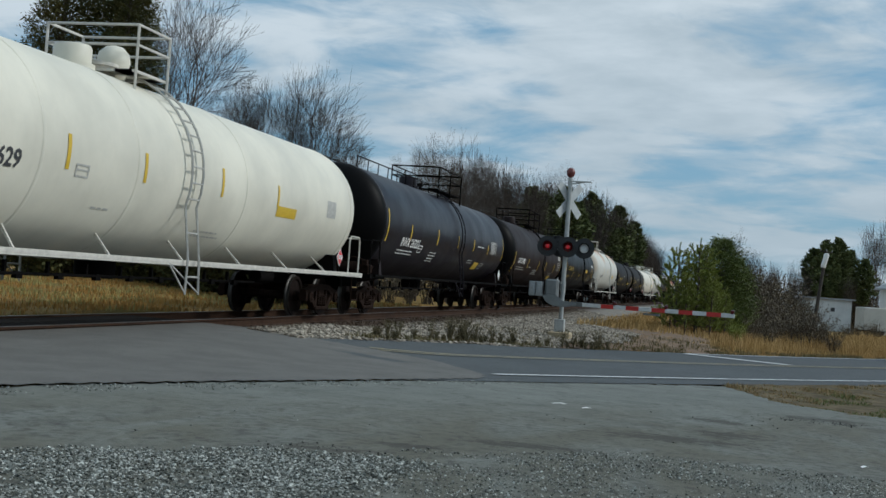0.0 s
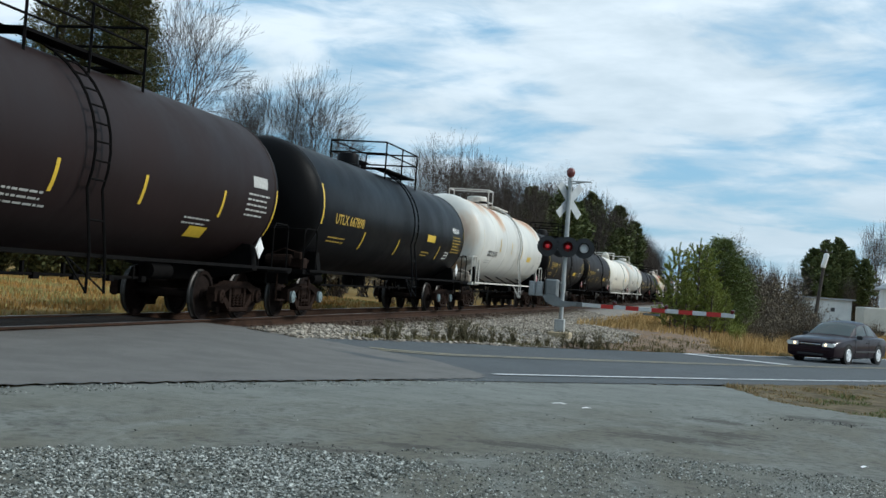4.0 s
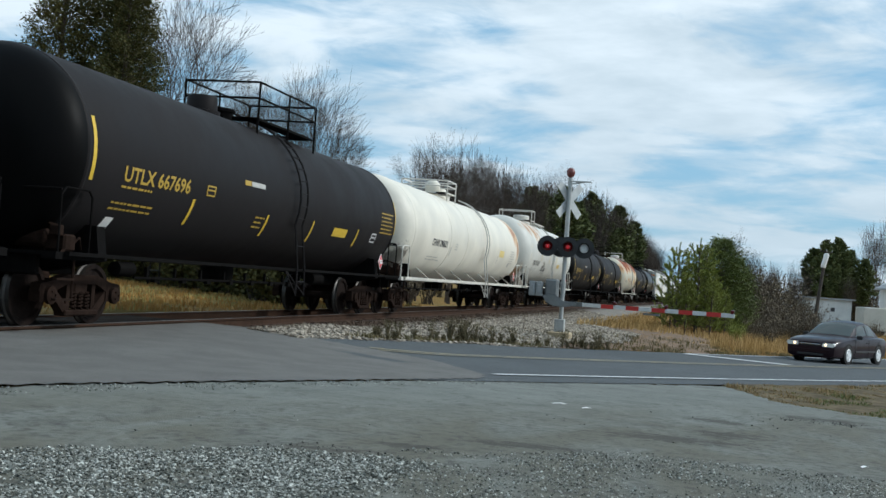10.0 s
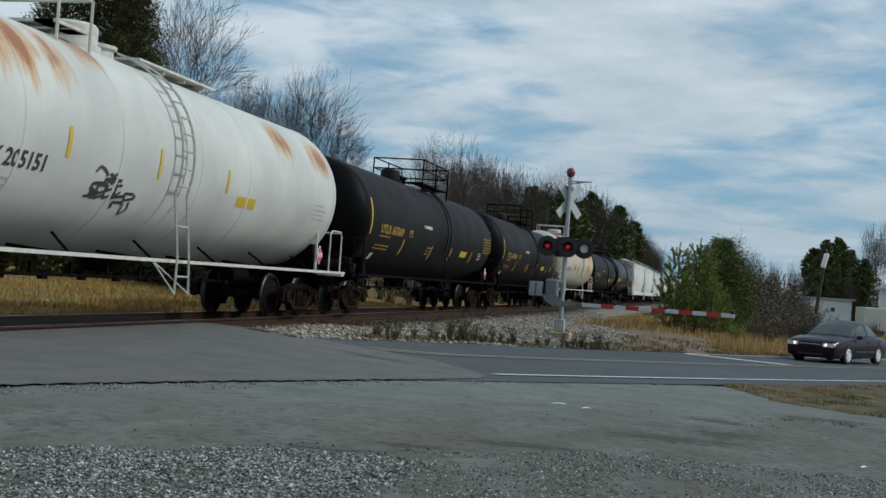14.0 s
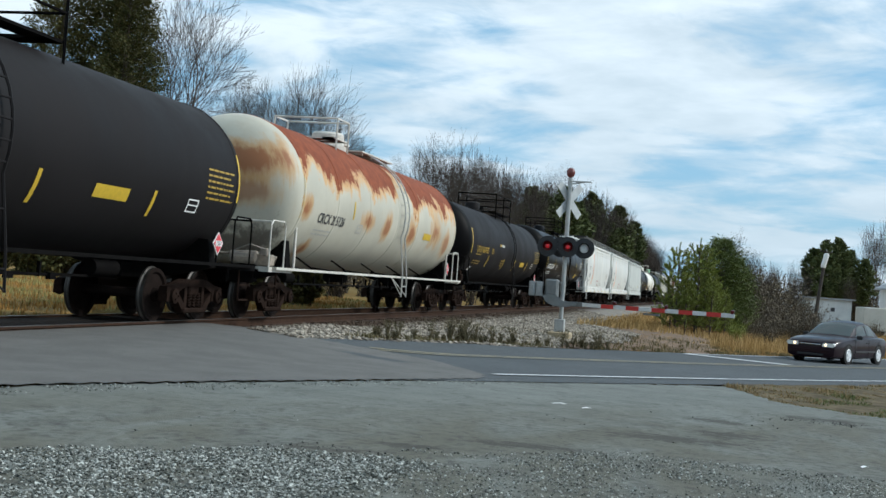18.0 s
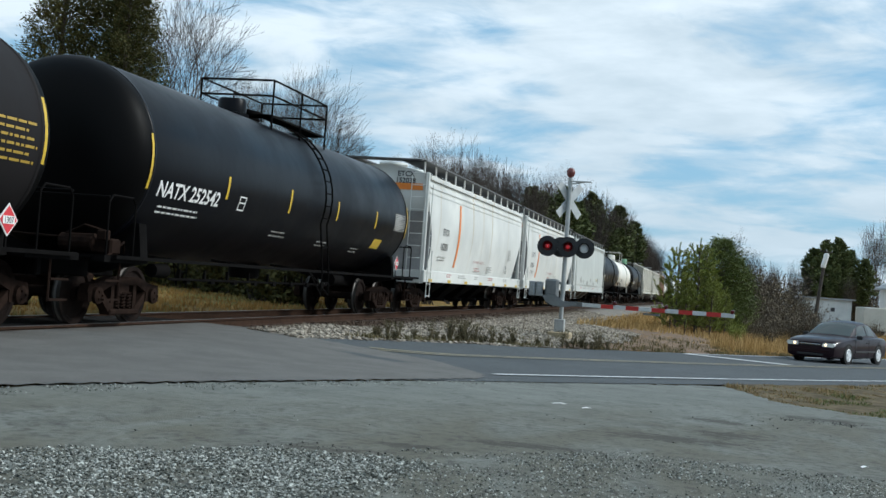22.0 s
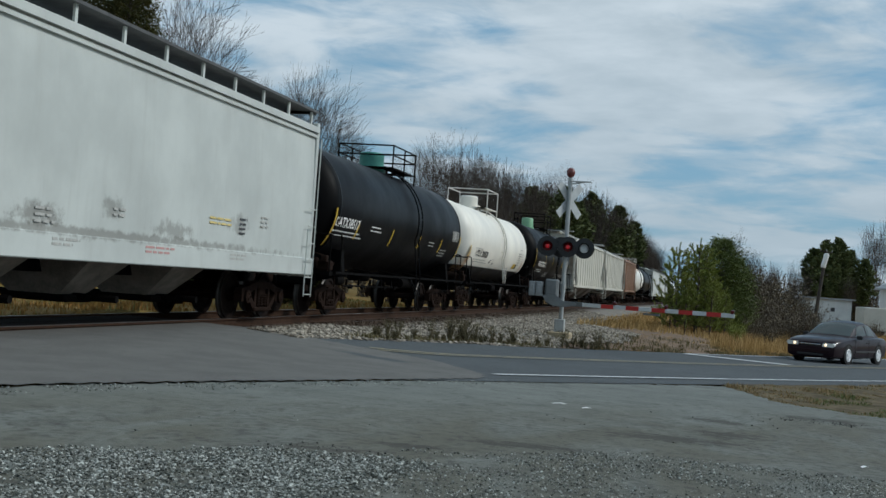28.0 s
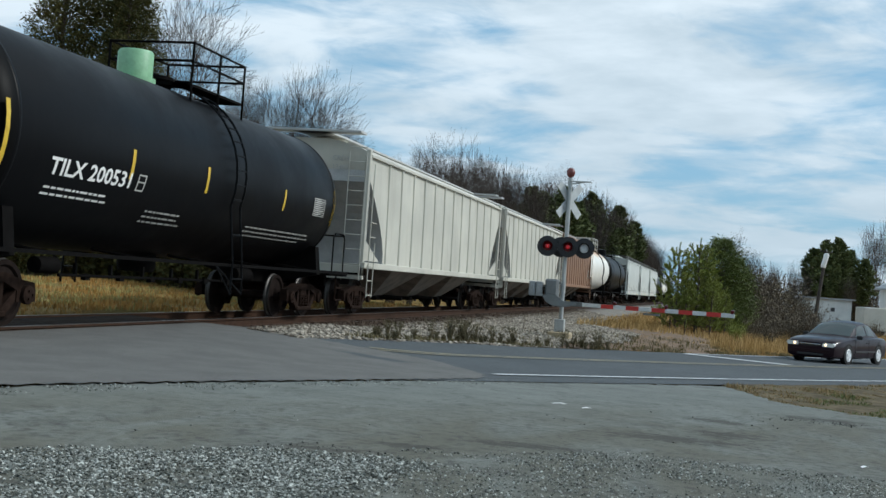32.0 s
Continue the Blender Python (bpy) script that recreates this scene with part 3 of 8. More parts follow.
def appr_keep(x, y):
    a, l = along(x, y), lat(x, y)
    w = 0.12 * noise.noise(Vector((x * 0.9, y * 0.9, 5))) + 0.05 * noise.noise(Vector((x * 4, y * 4, 5)))
    end = np.interp(l, (9.0, 10.9, 13.4, 14.6, 15.7, 16.6, 18.4), (10.6, 13.1, 14.7, 14.7, 14.0, 13.8, 13.5))
    return near_edge(a) + 0.25 * w < l < 18.75 + w and a < end + w and abs(x - TRACK_X) > 0.80


appr = put("crossing_pavement", grid_mesh("crossing_pavement", list(np.arange(-22, -1.5, 0.10)), list(np.arange(2, 24, 0.10)), lambda x, y: ground_z(x, y) + 0.012, M_APPROACH, appr_keep))
tagged(appr, "pale worn asphalt laid up to the rails at the level crossing", "pavement", kind="structure")


def lot_keep(x, y):
    l = lat(x, y)
    if l > min(near_edge(along(x, y)), 10.05) + 0.05 + 0.06 * noise.noise(Vector((x * 1.5, y * 1.5, 0))):
        return False
    return True


def corner(x, y):
    """How far a point lies inside the patch of soil and grass that has grown over the corner of the lot; below 0 it is asphalt."""
    return y - float(np.interp(x, (-0.4, 0.1, 0.7, 1.2, 1.9, 2.2, 6.0, 14.0), (24.0, 20.8, 18.2, 16.8, 16.5, 16.3, 14.6, 12.0))) + 0.35 * noise.noise(Vector((x * 1.1, y * 0.7, 3.0))) + 0.22 * noise.noise(Vector((x * 4.0, y * 3.0, 3.0)))


lot = put("parking_lot", grid_mesh("parking_lot", list(np.arange(-30, 16, 0.16)), list(np.arange(-20, 26, 0.16)), lambda x, y: ground_z(x, y) - 0.006, M_LOT, lot_keep))
tagged(lot, "old grey-green asphalt lot with cracks and loose grit", "pavement", kind="structure")

soil = put("roadside_soil", grid_mesh("roadside_soil", list(np.arange(-0.6, 14, 0.06)), list(np.arange(12, 34, 0.08)),
           lambda x, y: ground_z(x, y) - 0.012 + 0.030 * smooth01(-0.1, 0.7, corner(x, y)) + 0.02 * noise.noise(Vector((x * 3, y * 3, 6))), M_SOIL,
           lambda x, y: lat(x, y) < 9.98 + 0.07 * noise.noise(Vector((x * 3, y * 3, 1))) and corner(x, y) > -0.12))
tagged(soil, "bare brown soil with patchy grass over the corner of the lot", "ground", kind="structure")

for nm, l, w, mat, a0, a1, lab in (("edge_line", NEAR_LINE, 0.12, M_LINE, 13.3, 200, "worn white edge line"), ("edge_line", FAR_LINE, 0.12, M_LINE, 31.5, 200, "worn white edge line"),
                                   ("centre_line", MID_LINE - 0.13, 0.10, M_YLINE, 14.6, 200, "faded yellow centre line"), ("centre_line", MID_LINE + 0.13, 0.10, M_YLINE, 14.6, 200, "faded yellow centre line")):
    tagged(strip(nm, a0, a1, l - w / 2, l + w / 2, 0.022, mat, 0.8, 1, 0.02), lab, "road marking", kind="structure")
tagged(strip("stop_line", 31.2, 31.75, MID_LINE + 0.4, FAR_LINE - 0.1, 0.022, M_LINE, 0.1, 8), "worn white stop line", "road marking", kind="structure")

# the track
track = thing("railway_track", pose(TRACK_X, 0, 0), "single railway track with rusty rails on wooden ties", "railway track", kind="structure")
rail_prof = [(-0.07, -0.18), (0.07, -0.18), (0.07, -0.165), (0.015, -0.14), (0.012, -0.05), (0.036, -0.035), (0.036, -0.004), (-0.036, -0.004), (-0.036, -0.035), (-0.012, -0.05), (-0.015, -0.14), (-0.07, -0.165)]
for s in (-1, 1):
    g = Geo().prism([(s * GAUGE / 2 + x, z) for x, z in rail_prof], "Y", -30, 420)
    r = part("rail", g, M_RAIL, track)
    g = Geo().box((s * GAUGE / 2, 195, -0.002), (0.06, 450, 0.006))
    part("rail_head", g, M_RAILTOP, r, "worn bare steel running surface")
g = Geo().box((0, 0, -0.25), (2.6, 0.23, 0.15), bevel=0.015)
tie_mesh = g.mesh("tie", M_TIE)
for k in range(130):
    put("tie", tie_mesh, track, pose(random.uniform(-0.05, 0.05), 21.0 + 0.52 * k, random.uniform(-0.01, 0.01), 0, 0, random.uniform(-1, 1)))
g = Geo()
for k in range(400):
    g.box((random.uniform(-0.05, 0.05), 21.0 + 0.52 * (130 + k), -0.25), (2.6, 0.23, 0.15))
tagged(part("far_ties", g, M_TIE, track), kind="stuff")
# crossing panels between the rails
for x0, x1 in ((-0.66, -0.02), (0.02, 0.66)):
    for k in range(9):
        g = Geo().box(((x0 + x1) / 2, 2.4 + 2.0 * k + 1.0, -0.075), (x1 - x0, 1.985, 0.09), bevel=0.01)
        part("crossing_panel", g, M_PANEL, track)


def bed_z(x, y):
    d = abs(x - TRACK_X)
    h = -0.20 - 0.34 * smooth01(1.6, 4.6, d) - 0.2 * smooth01(4.6, 9, d)
    h = max(h, ground_z(x, y) + 0.01) if d > 2.0 else h
    return h + 0.03 * noise.noise(Vector((x * 1.7, y * 1.7, 5)))


def bed_keep(x, y):
    return (along(x, y) > 13.45 + 0.15 * noise.noise(Vector((x * 2, y * 2, 4))) and lat(x, y) > far_edge(along(x, y)) - 0.05 + 0.15 * noise.noise(Vector((x * 1.5, y * 1.5, 8))) and -12.0 < x < -4.2 + 1.4 * smooth01(32, 38, y) - 3.0 * smooth01(42, 58, y) + 0.4 * noise.noise(Vector((x, y, 1)))
            or (abs(x - TRACK_X) < 0.80 and y < 24))


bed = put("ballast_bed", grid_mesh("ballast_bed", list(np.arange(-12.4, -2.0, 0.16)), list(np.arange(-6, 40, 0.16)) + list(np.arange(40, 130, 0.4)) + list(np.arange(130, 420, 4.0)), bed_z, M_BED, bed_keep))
tagged(bed, "pale grey crushed stone ballast bed", "ballast", kind="structure")

aa = np.arange(-6, 13.2, 0.09)
g = Geo()
for a0, a1 in zip(aa[:-1], aa[1:]):
    q = []
    for a in (a0, a1):
        l = near_edge(a) + 0.09 * noise.noise(Vector((a * 1.6, 4.0, 0))) + 0.04 * noise.noise(Vector((a * 7.0, 4.0, 0)))
        w = 0.007 + 0.007 * noise.noise(Vector((a * 3.1, 9.0, 0)))
        for e in (-1, 1):
            x, y = road_xy(a, l + e * w)
            q.append((x, y, ground_z(x, y) + 0.020))
    g.add([q[0], q[1], q[3], q[2]], [(0, 1, 2, 3)])
M_CRACK = simple("dark crack filled with dirt", (0.035, 0.033, 0.03), 0.95, 0, 0.3, 9, 0.3, True)
tagged(put("pavement_crack", g.mesh("pavement_crack", M_CRACK)), "dark open crack along the pavement edge", "crack", kind="structure")


# bare trodden earth between the ballast and the tall grass
M_DIRT = simple("bare brown-grey earth", (0.175, 0.125, 0.090), 0.95, 0, 0.45, 1.6, 0.7, True, 0.1)


def verge(x, y):
    """How much of the ground beyond the road is bare earth here, 0 to 1."""
    q = x / y + 0.006 * noise.noise(Vector((x * 0.7, y * 0.7, 21)))
    return smooth01(0.010, -0.014, q) * smooth01(62, 54, y)


earth = put("bare_earth", grid_mesh("bare_earth", list(np.arange(-5.2, 1.6, 0.08)), list(np.arange(31, 62, 0.16)), lambda x, y: ground_z(x, y) - 0.02 + 0.02 * noise.noise(Vector((x * 2, y * 2, 3))),
            M_DIRT, lambda x, y: verge(x, y) > 0.35 and lat(x, y) > 19.15 + 0.2 * noise.noise(Vector((x * 2, y * 2, 1)))))
tagged(earth, "bare brown-grey earth with sparse weeds beside the road", "ground", kind="structure")
# ---- the train ----
WHEEL_R = 0.457
wheelsets = []          # (object, place in its bogie)
cars = []               # (object, middle of the car along the train at 0 s)


def truck_meshes():
    g = Geo()            # cast side frame, seen from outside: an arch over the springs, down to a tension member
    top = [(-1.14, 0.50), (-1.10, 0.62), (-0.78, 0.66), (-0.42, 0.75), (0.42, 0.75), (0.78, 0.66), (1.10, 0.62), (1.14, 0.50),
           (0.74, 0.50), (0.40, 0.62), (-0.40, 0.62), (-0.74, 0.50)]
    g.prism(top, "X", -0.075, 0.075)
    for s in (-1, 1):
        g.prism([(s * 1.12, 0.52), (s * 1.12, 0.36), (s * 0.68, 0.36), (s * 0.68, 0.52)], "X", -0.085, 0.085)
        g.prism([(s * 0.70, 0.54), (s * 0.88, 0.54), (s * 0.42, 0.16), (s * 0.30, 0.24)], "X", -0.07, 0.07)
        g.prism([(s * 0.30, 0.66), (s * 0.40, 0.66), (s * 0.40, 0.20), (s * 0.30, 0.20)], "X", -0.06, 0.06)
    g.box((0, 0, 0.20), (0.20, 0.92, 0.09), bevel=0.02)
    side = g.mesh("side_frame", M_TRUCK)
    g = Geo()
    for dy in (-0.18, 0.0, 0.18):
        pts = [(0.07 * math.cos(a), dy + 0.07 * math.sin(a), 0.25 + 0.25 * a / (10 * math.pi)) for a in [k * math.pi / 4 for k in range(41)]]
        g.tube(pts, 0.017, 4)
    spring = g.mesh("spring", M_TRUCK, 40)
    g = Geo()
    g.box((0, 0, 0.56), (2.1, 0.38, 0.22), bevel=0.03)
    g.box((0, 0, 0.70), (0.7, 0.6, 0.12), bevel=0.03)
    for s in (-1, 1):
        g.box((0, s * 0.62, 0.42), (1.6, 0.10, 0.12))
        g.box((s * 0.75, s * 0.52, 0.42), (0.10, 0.12, 0.34))
    bolster = g.mesh("bogie", M_TRUCK)
    g = Geo()
    prof = [(0.09, -1.02), (0.09, -0.80), (0.12, -0.79), (0.13, -0.715), (0.36, -0.70), (0.39, -0.735), (0.4575, -0.735), (0.4575, -0.68),
            (0.483, -0.655), (0.483, -0.625), (0.39, -0.62), (0.36, -0.66), (0.14, -0.64), (0.10, -0.60), (0.085, 0.0)]
    prof = prof + [(r, -h) for r, h in prof[-2::-1]]
    g.lathe(prof, 32, "X")
    for i, f in enumerate(g.f):
        r = [math.hypot(g.v[k][1], g.v[k][2]) for k in f]
        if len(f) == 4 and min(r) > 0.45:
            g.mi[i] = 1
    wheel = g.mesh("wheelset", [M_WHEEL, M_TREAD], 40)
    g = Geo()
    g.lathe([(0.11, -0.02), (0.13, 0.0), (0.13, 0.06), (0.08, 0.075), (0.03, 0.08)], 12, "X")
    for k in range(3):
        a = k * 2 * math.pi / 3
        g.box((0.08, 0.06 * math.cos(a), 0.06 * math.sin(a)), (0.03, 0.03, 0.03))
    cap = g.mesh("bearing_cap", M_TRUCK, 40)
    return side, spring, bolster, wheel, cap


T_SIDE, T_SPRING, T_BOLSTER, T_WHEEL, T_CAP = truck_meshes()
M_CAPBLUE = simple("pale blue bearing cap", (0.20, 0.25, 0.26), 0.5, 0.2, 0.25, 16, 0.1)
T_CAPBLUE = T_CAP.copy()
T_CAPBLUE.materials[0] = M_CAPBLUE


def add_truck(car, y, pale=False):
    b = put("bogie", T_BOLSTER, car, pose(0, y, 0))
    for s in (-1, 1):
        put("side_frame", T_SIDE, b, pose(s * 0.99, 0, 0))
        put("spring", T_SPRING, b, pose(s * 1.0, 0, 0))
        for a in (-0.89, 0.89):
            put("bearing_cap", T_CAPBLUE if pale else T_CAP, b, pose(s * 1.065, a, WHEEL_R, 0, 0, 0 if s > 0 else 180))
    for a in (-0.89, 0.89):
        w = put("wheelset", T_WHEEL, b, pose(0, a, WHEEL_R))
        wheelsets.append((w, a))


def coupler_mesh():
    g = Geo()
    g.box((0, 0.25, 0), (0.16, 0.62, 0.17), bevel=0.02)
    g.box((0, -0.02, 0), (0.34, 0.22, 0.30), bevel=0.04)
    g.box((0.11, -0.17, 0), (0.12, 0.20, 0.27), bevel=0.03)
    g.tube([(-0.3, 0.1, 0.02), (-0.32, -0.05, -0.25), (-0.25, -0.18, -0.42), (-0.15, -0.22, -0.35)], 0.028, 6)
    return g.mesh("coupler", M_TRUCK, 40)


T_COUPLER = coupler_mesh()


def band_on_tank(g, R, zc, y0, y1, a0, a1, lift=0.006, n=6):
    """A thin patch on the near side of a round tank, between two angles from the horizontal."""
    vs, fs = [], []
    for i in range(n + 1):
        a = radians(a0 + (a1 - a0) * i / n)
        for y in (y0, y1):
            vs.append(((R + lift) * math.cos(a), y, zc + (R + lift) * math.sin(a)))
    for i in range(n):
        fs.append((2 * i, 2 * i + 1, 2 * i + 3, 2 * i + 2))
    return g.add(vs, fs)


def word_on_tank(g, body, R, zc, y, deg, size, bold=True, width=1.0, lift=0.007):
    vs, fs = letters(body, size, bold)
    stretch = width / max(p.x for p in vs)
    a0 = radians(deg)
    return g.add([((R + lift) * math.cos(a0 + p.y / R), y + p.x * stretch, zc + (R + lift) * math.sin(a0 + p.y / R)) for p in vs], fs)


def bars_on_tank(g, R, zc, y, deg, width, rows, pitch=0.10, seed=1, h=0.034):
    rnd = random.Random(seed)
    for k in range(rows):
        a = deg - math.degrees(k * pitch / R)
        u = y
        end = y + width * rnd.uniform(0.75, 1.0)
        while u < end:
            w = rnd.uniform(0.06, 0.22)
            band_on_tank(g, R, zc, u, min(end, u + w), a, a + math.degrees(h / R), 0.006, 1)
            u += w + 0.035
    return g


def graffiti_on_tank(g, R, zc, y0, y1, a0, a1, thin):
    """Loose looping spray strokes, abstract."""
    r = random.Random(40)
    for k in range(4 if thin else 17):
        cy, ca = y0 + (y1 - y0) * (0.1 + 0.8 * r.random()), a0 + (a1 - a0) * (0.15 + 0.7 * r.random())
        ry, ra = (y1 - y0) * r.uniform(0.04, 0.11), (a1 - a0) * r.uniform(0.07, 0.18)
        ph, turns, n = r.uniform(0, 6.28), r.uniform(0.35, 0.95), 16
        w = 0.012 if thin else r.uniform(0.015, 0.028)
        pts = []
        for i in range(n + 1):
            t = ph + 6.28 * turns * i / n
            pts.append((cy + ry * math.cos(t) + 0.3 * ry * math.sin(2.3 * t), radians(ca + ra * math.sin(t) * (1 + 0.3 * math.cos(1.7 * t)))))
        for (ya, aa), (yb, ab) in zip(pts[:-1], pts[1:]):
            d = Vector((yb - ya, (ab - aa) * R))
            if d.length < 1e-4:
                continue
            nrm = Vector((-d.y, d.x)).normalized() * w
            q = [(ya - nrm.x, aa - nrm.y / R), (ya + nrm.x, aa + nrm.y / R), (yb + nrm.x, ab + nrm.y / R), (yb - nrm.x, ab - nrm.y / R)]
            g.add([((R + 0.008) * math.cos(b), y, zc + (R + 0.008) * math.sin(b)) for y, b in q], [(0, 1, 2, 3)])
    return g


def flat_bars(g, x, y, z, width, rows, pitch=0.10, seed=1, h=0.04):
    rnd = random.Random(seed)
    for k in range(rows):
        u, end = y, y + width * rnd.uniform(0.7, 1.0)
        while u < end:
            w = rnd.uniform(0.10, 0.30)
            g.box((x, (u + min(end, u + w)) / 2, z - k * pitch), (0.004, min(end, u + w) - u, h))
            u += w + 0.05
    return g


def flat_word(g, body, x, y, z, size, bold=True, stretch=1.0):
    vs, fs = letters(body, size, bold)
    return g.add([(x, y + p.x * stretch, z + p.y) for p in vs], fs)


def placard(car, x, y, z, red=True, r=0.18, number=True):
    """A diamond hazard placard on its holder, facing the side."""
    g = Geo().prism([(y - r - 0.03, z), (y, z - r - 0.03), (y + r + 0.03, z), (y, z + r + 0.03)], "X", x, x + 0.012)
    p = part("placard", g, M_BRIGHTPAINT, car, "diamond hazard placard on a metal holder")
    g = Geo().prism([(y - r, z), (y, z - r), (y + r, z), (y, z + r)], "X", x + 0.012, x + 0.018)
    part("face", g, M_REDSIGN if red else M_BRIGHTPAINT, p)
    g = Geo().box((x + 0.020, y, z), (0.006, 0.25, 0.10))
    part("number_panel", g, M_BRIGHTPAINT, p)
    if number:
        vs, fs = letters("1307", 0.11, True)
        w = max(v.x for v in vs)
        g = Geo().add([(x + 0.0245, y - 0.105 + v.x * 0.21 / w, z - 0.038 + v.y) for v in vs], fs)
        part("number", g, M_INK, p)
    g = Geo().tube([(x - 0.01, y, z - r), (x - 0.01, y, 1.02)], 0.02, 5)
    part("holder", g, M_FRAME, p)


def rail_loop(plat, mat, x0, x1, y0, y1, z, h, r=0.02, posts=3, mid=True):
    """A guard rail round a platform: posts, top rail and mid rail."""
    ring = [(x0, y0), (x1, y0), (x1, y1), (x0, y1)]
    for name, zz in (("guard_rail", z + h), ("mid_rail", z + h * 0.55)):
        if name == "guard_rail" or mid:
            part(name, Geo().tube([(x, y, zz) for x, y in ring], r, 5, closed=True), mat, plat)
    for x in (x0, x1):
        for k in range(posts):
            y = y0 + (y1 - y0) * k / (posts - 1)
            part("guard_post", Geo().tube([(x, y, z - 0.35), (x, y, z + h)], r, 5), mat, plat)


def tank_car(spec):
    L, R, zc = spec["L"], spec["R"], spec["zc"]
    car = thing("tank_car", pose(TRACK_X, spec["S"], 0), spec["label"], "tank car", "cars of the freight train")
    cars.append((car, spec["S"]))
    trim, ht = spec.get("trim", M_FRAME), L / 2
    hd = R * 0.46
    tl = spec["cyl"] + hd * 0.85                    # half length of the tank with its heads
    prof = []
    for k in range(9):
        a = math.pi / 2 * k / 8
        prof.append((max(0.02, R * math.sin(a) ** 0.85), -tl + hd * (1 - math.cos(a))))
    prof += [(R, y) for y in np.linspace(-tl + hd, tl - hd, 9)[1:-1]]
    prof += [(r, -h) for r, h in prof[8::-1]]
    g = Geo().lathe(prof, 56, "Y", (0, 0, zc))
    for i in range(len(g.f)):           # heads may take another material than the barrel
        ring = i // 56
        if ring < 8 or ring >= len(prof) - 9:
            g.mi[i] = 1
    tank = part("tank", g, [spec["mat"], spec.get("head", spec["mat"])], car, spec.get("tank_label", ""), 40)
    # weld seams and girth bands
    for y in spec.get("bands", (-tl + hd + 0.05, tl - hd - 0.05)):
        g = Geo()
        g.lathe([(R + 0.001, y - 0.04), (R + 0.012, y - 0.025), (R + 0.012, y + 0.025), (R + 0.001, y + 0.04)], 56, "Y", (0, 0, zc), cap=False)
        part("girth_band", g, spec["mat"], tank, smooth=40)
    # stub sills, cradles, draft gear
    ty = ht - spec.get("truck_in", 1.9)
    for s in (-1, 1):
        g = Geo()
        g.box((0, s * (ht - 1.75), 0.86), (0.42, 2.6, 0.28), bevel=0.02)
        g.box((0, s * (ht - 0.62), 0.88), (2.2, 0.14, 0.30), bevel=0.02)
        part("stub_sill", g, M_FRAME, car)
    for s in (-1, 1):
        g = Geo()
        poly = [(-1.28, zc - 1.02), (-1.36, 0.98), (-0.5, 0.78), (0.5, 0.78), (1.36, 0.98), (1.28, zc - 1.02)]
        arc = [(1.1 * R / 1.5 * math.sin(a), zc - 0.96 * R * math.cos(a)) for a in np.linspace(0.8, -0.8, 9)]
        g.prism(poly + arc, "Y", s * ty - 0.12, s * ty + 0.12)
        part("cradle", g, spec.get("cradle", M_FRAME), car)
        add_truck(car, s * ty, spec.get("palecap", False))
        put("coupler", T_COUPLER, car, pose(0, s * (ht - 0.33), 0.86, 0, 0, 180 if s > 0 else 0))
    # bottom outlet, brake gear
    g = Geo()
    g.lathe([(0.30, zc - R - 0.28), (0.34, zc - R - 0.2), (0.34, zc - R + 0.25)], 12, "Z")
    part("bottom_outlet", g, M_FRAME, car, smooth=40)
    g = Geo()
    g.lathe([(0.05, -0.30), (0.12, -0.28), (0.13, 0.24), (0.04, 0.28)], 12, "Y", (0.45, -ty + 2.3, 0.86))
    g.lathe([(0.08, -0.4), (0.15, -0.38), (0.15, 0.38), (0.08, 0.4)], 12, "Y", (0.40, ty - 2.2, 0.86))
    for y in np.arange(-ty + 3.2, ty - 3.0, 1.1):
        g.box((0.42, y, 0.80), (0.05, 0.05, 0.22))
        g.box((0.44, y + 0.3, 0.70), (0.08, 0.16, 0.10))
    g.tube([(0.5, -ty + 2.6, 0.72), (0.4, ty - 2.5, 0.72)], 0.025, 5)
    part("brake_cylinder", g, M_FRAME, car, smooth=40)
    # running board or hand pipe along each side, with its struts
    bz, bx = spec.get("board_z", 1.05), spec.get("board_x", 1.58)
    for s in (-1, 1):
        g = Geo()
        e = spec.get("board_end", ht - 0.55)
        if spec.get("board", "pipe") == "pipe":
            g.box((s * bx, 0, bz), (0.07, 2 * e, 0.055))
        else:
            g.box((s * (bx - 0.10), 0, bz), (0.24, 2 * e, 0.05))
            g.box((s * bx, 0, bz - 0.015), (0.03, 2 * e, 0.09))
        b = part("running_board", g, trim, car)
        n = spec.get("struts", 5)
        for k in range(n):
            y = -e * 0.72 + 2 * e * 0.72 * k / (n - 1)
            tilt = -0.82 if spec.get("board", "pipe") == "board" else -0.99
            foot = (s * (R - 0.01) * math.cos(tilt), y, zc + (R - 0.01) * math.sin(tilt))
            g = Geo()
            if spec.get("board", "pipe") == "board":
                g.tube([(s * bx, y, bz), (foot[0], y + 0.5, foot[2])], 0.024, 5)
            elif spec.get("post"):
                g.tube([(s * bx, y, bz), (foot[0], y + 0.65, foot[2])], 0.022, 5)
            g.tube([(s * (bx - 0.05), y, bz), (s * 0.6, y, max(0.8, zc - R + 0.05))], 0.025, 5)
            part("strut", g, spec.get("strut_mat", trim), b)
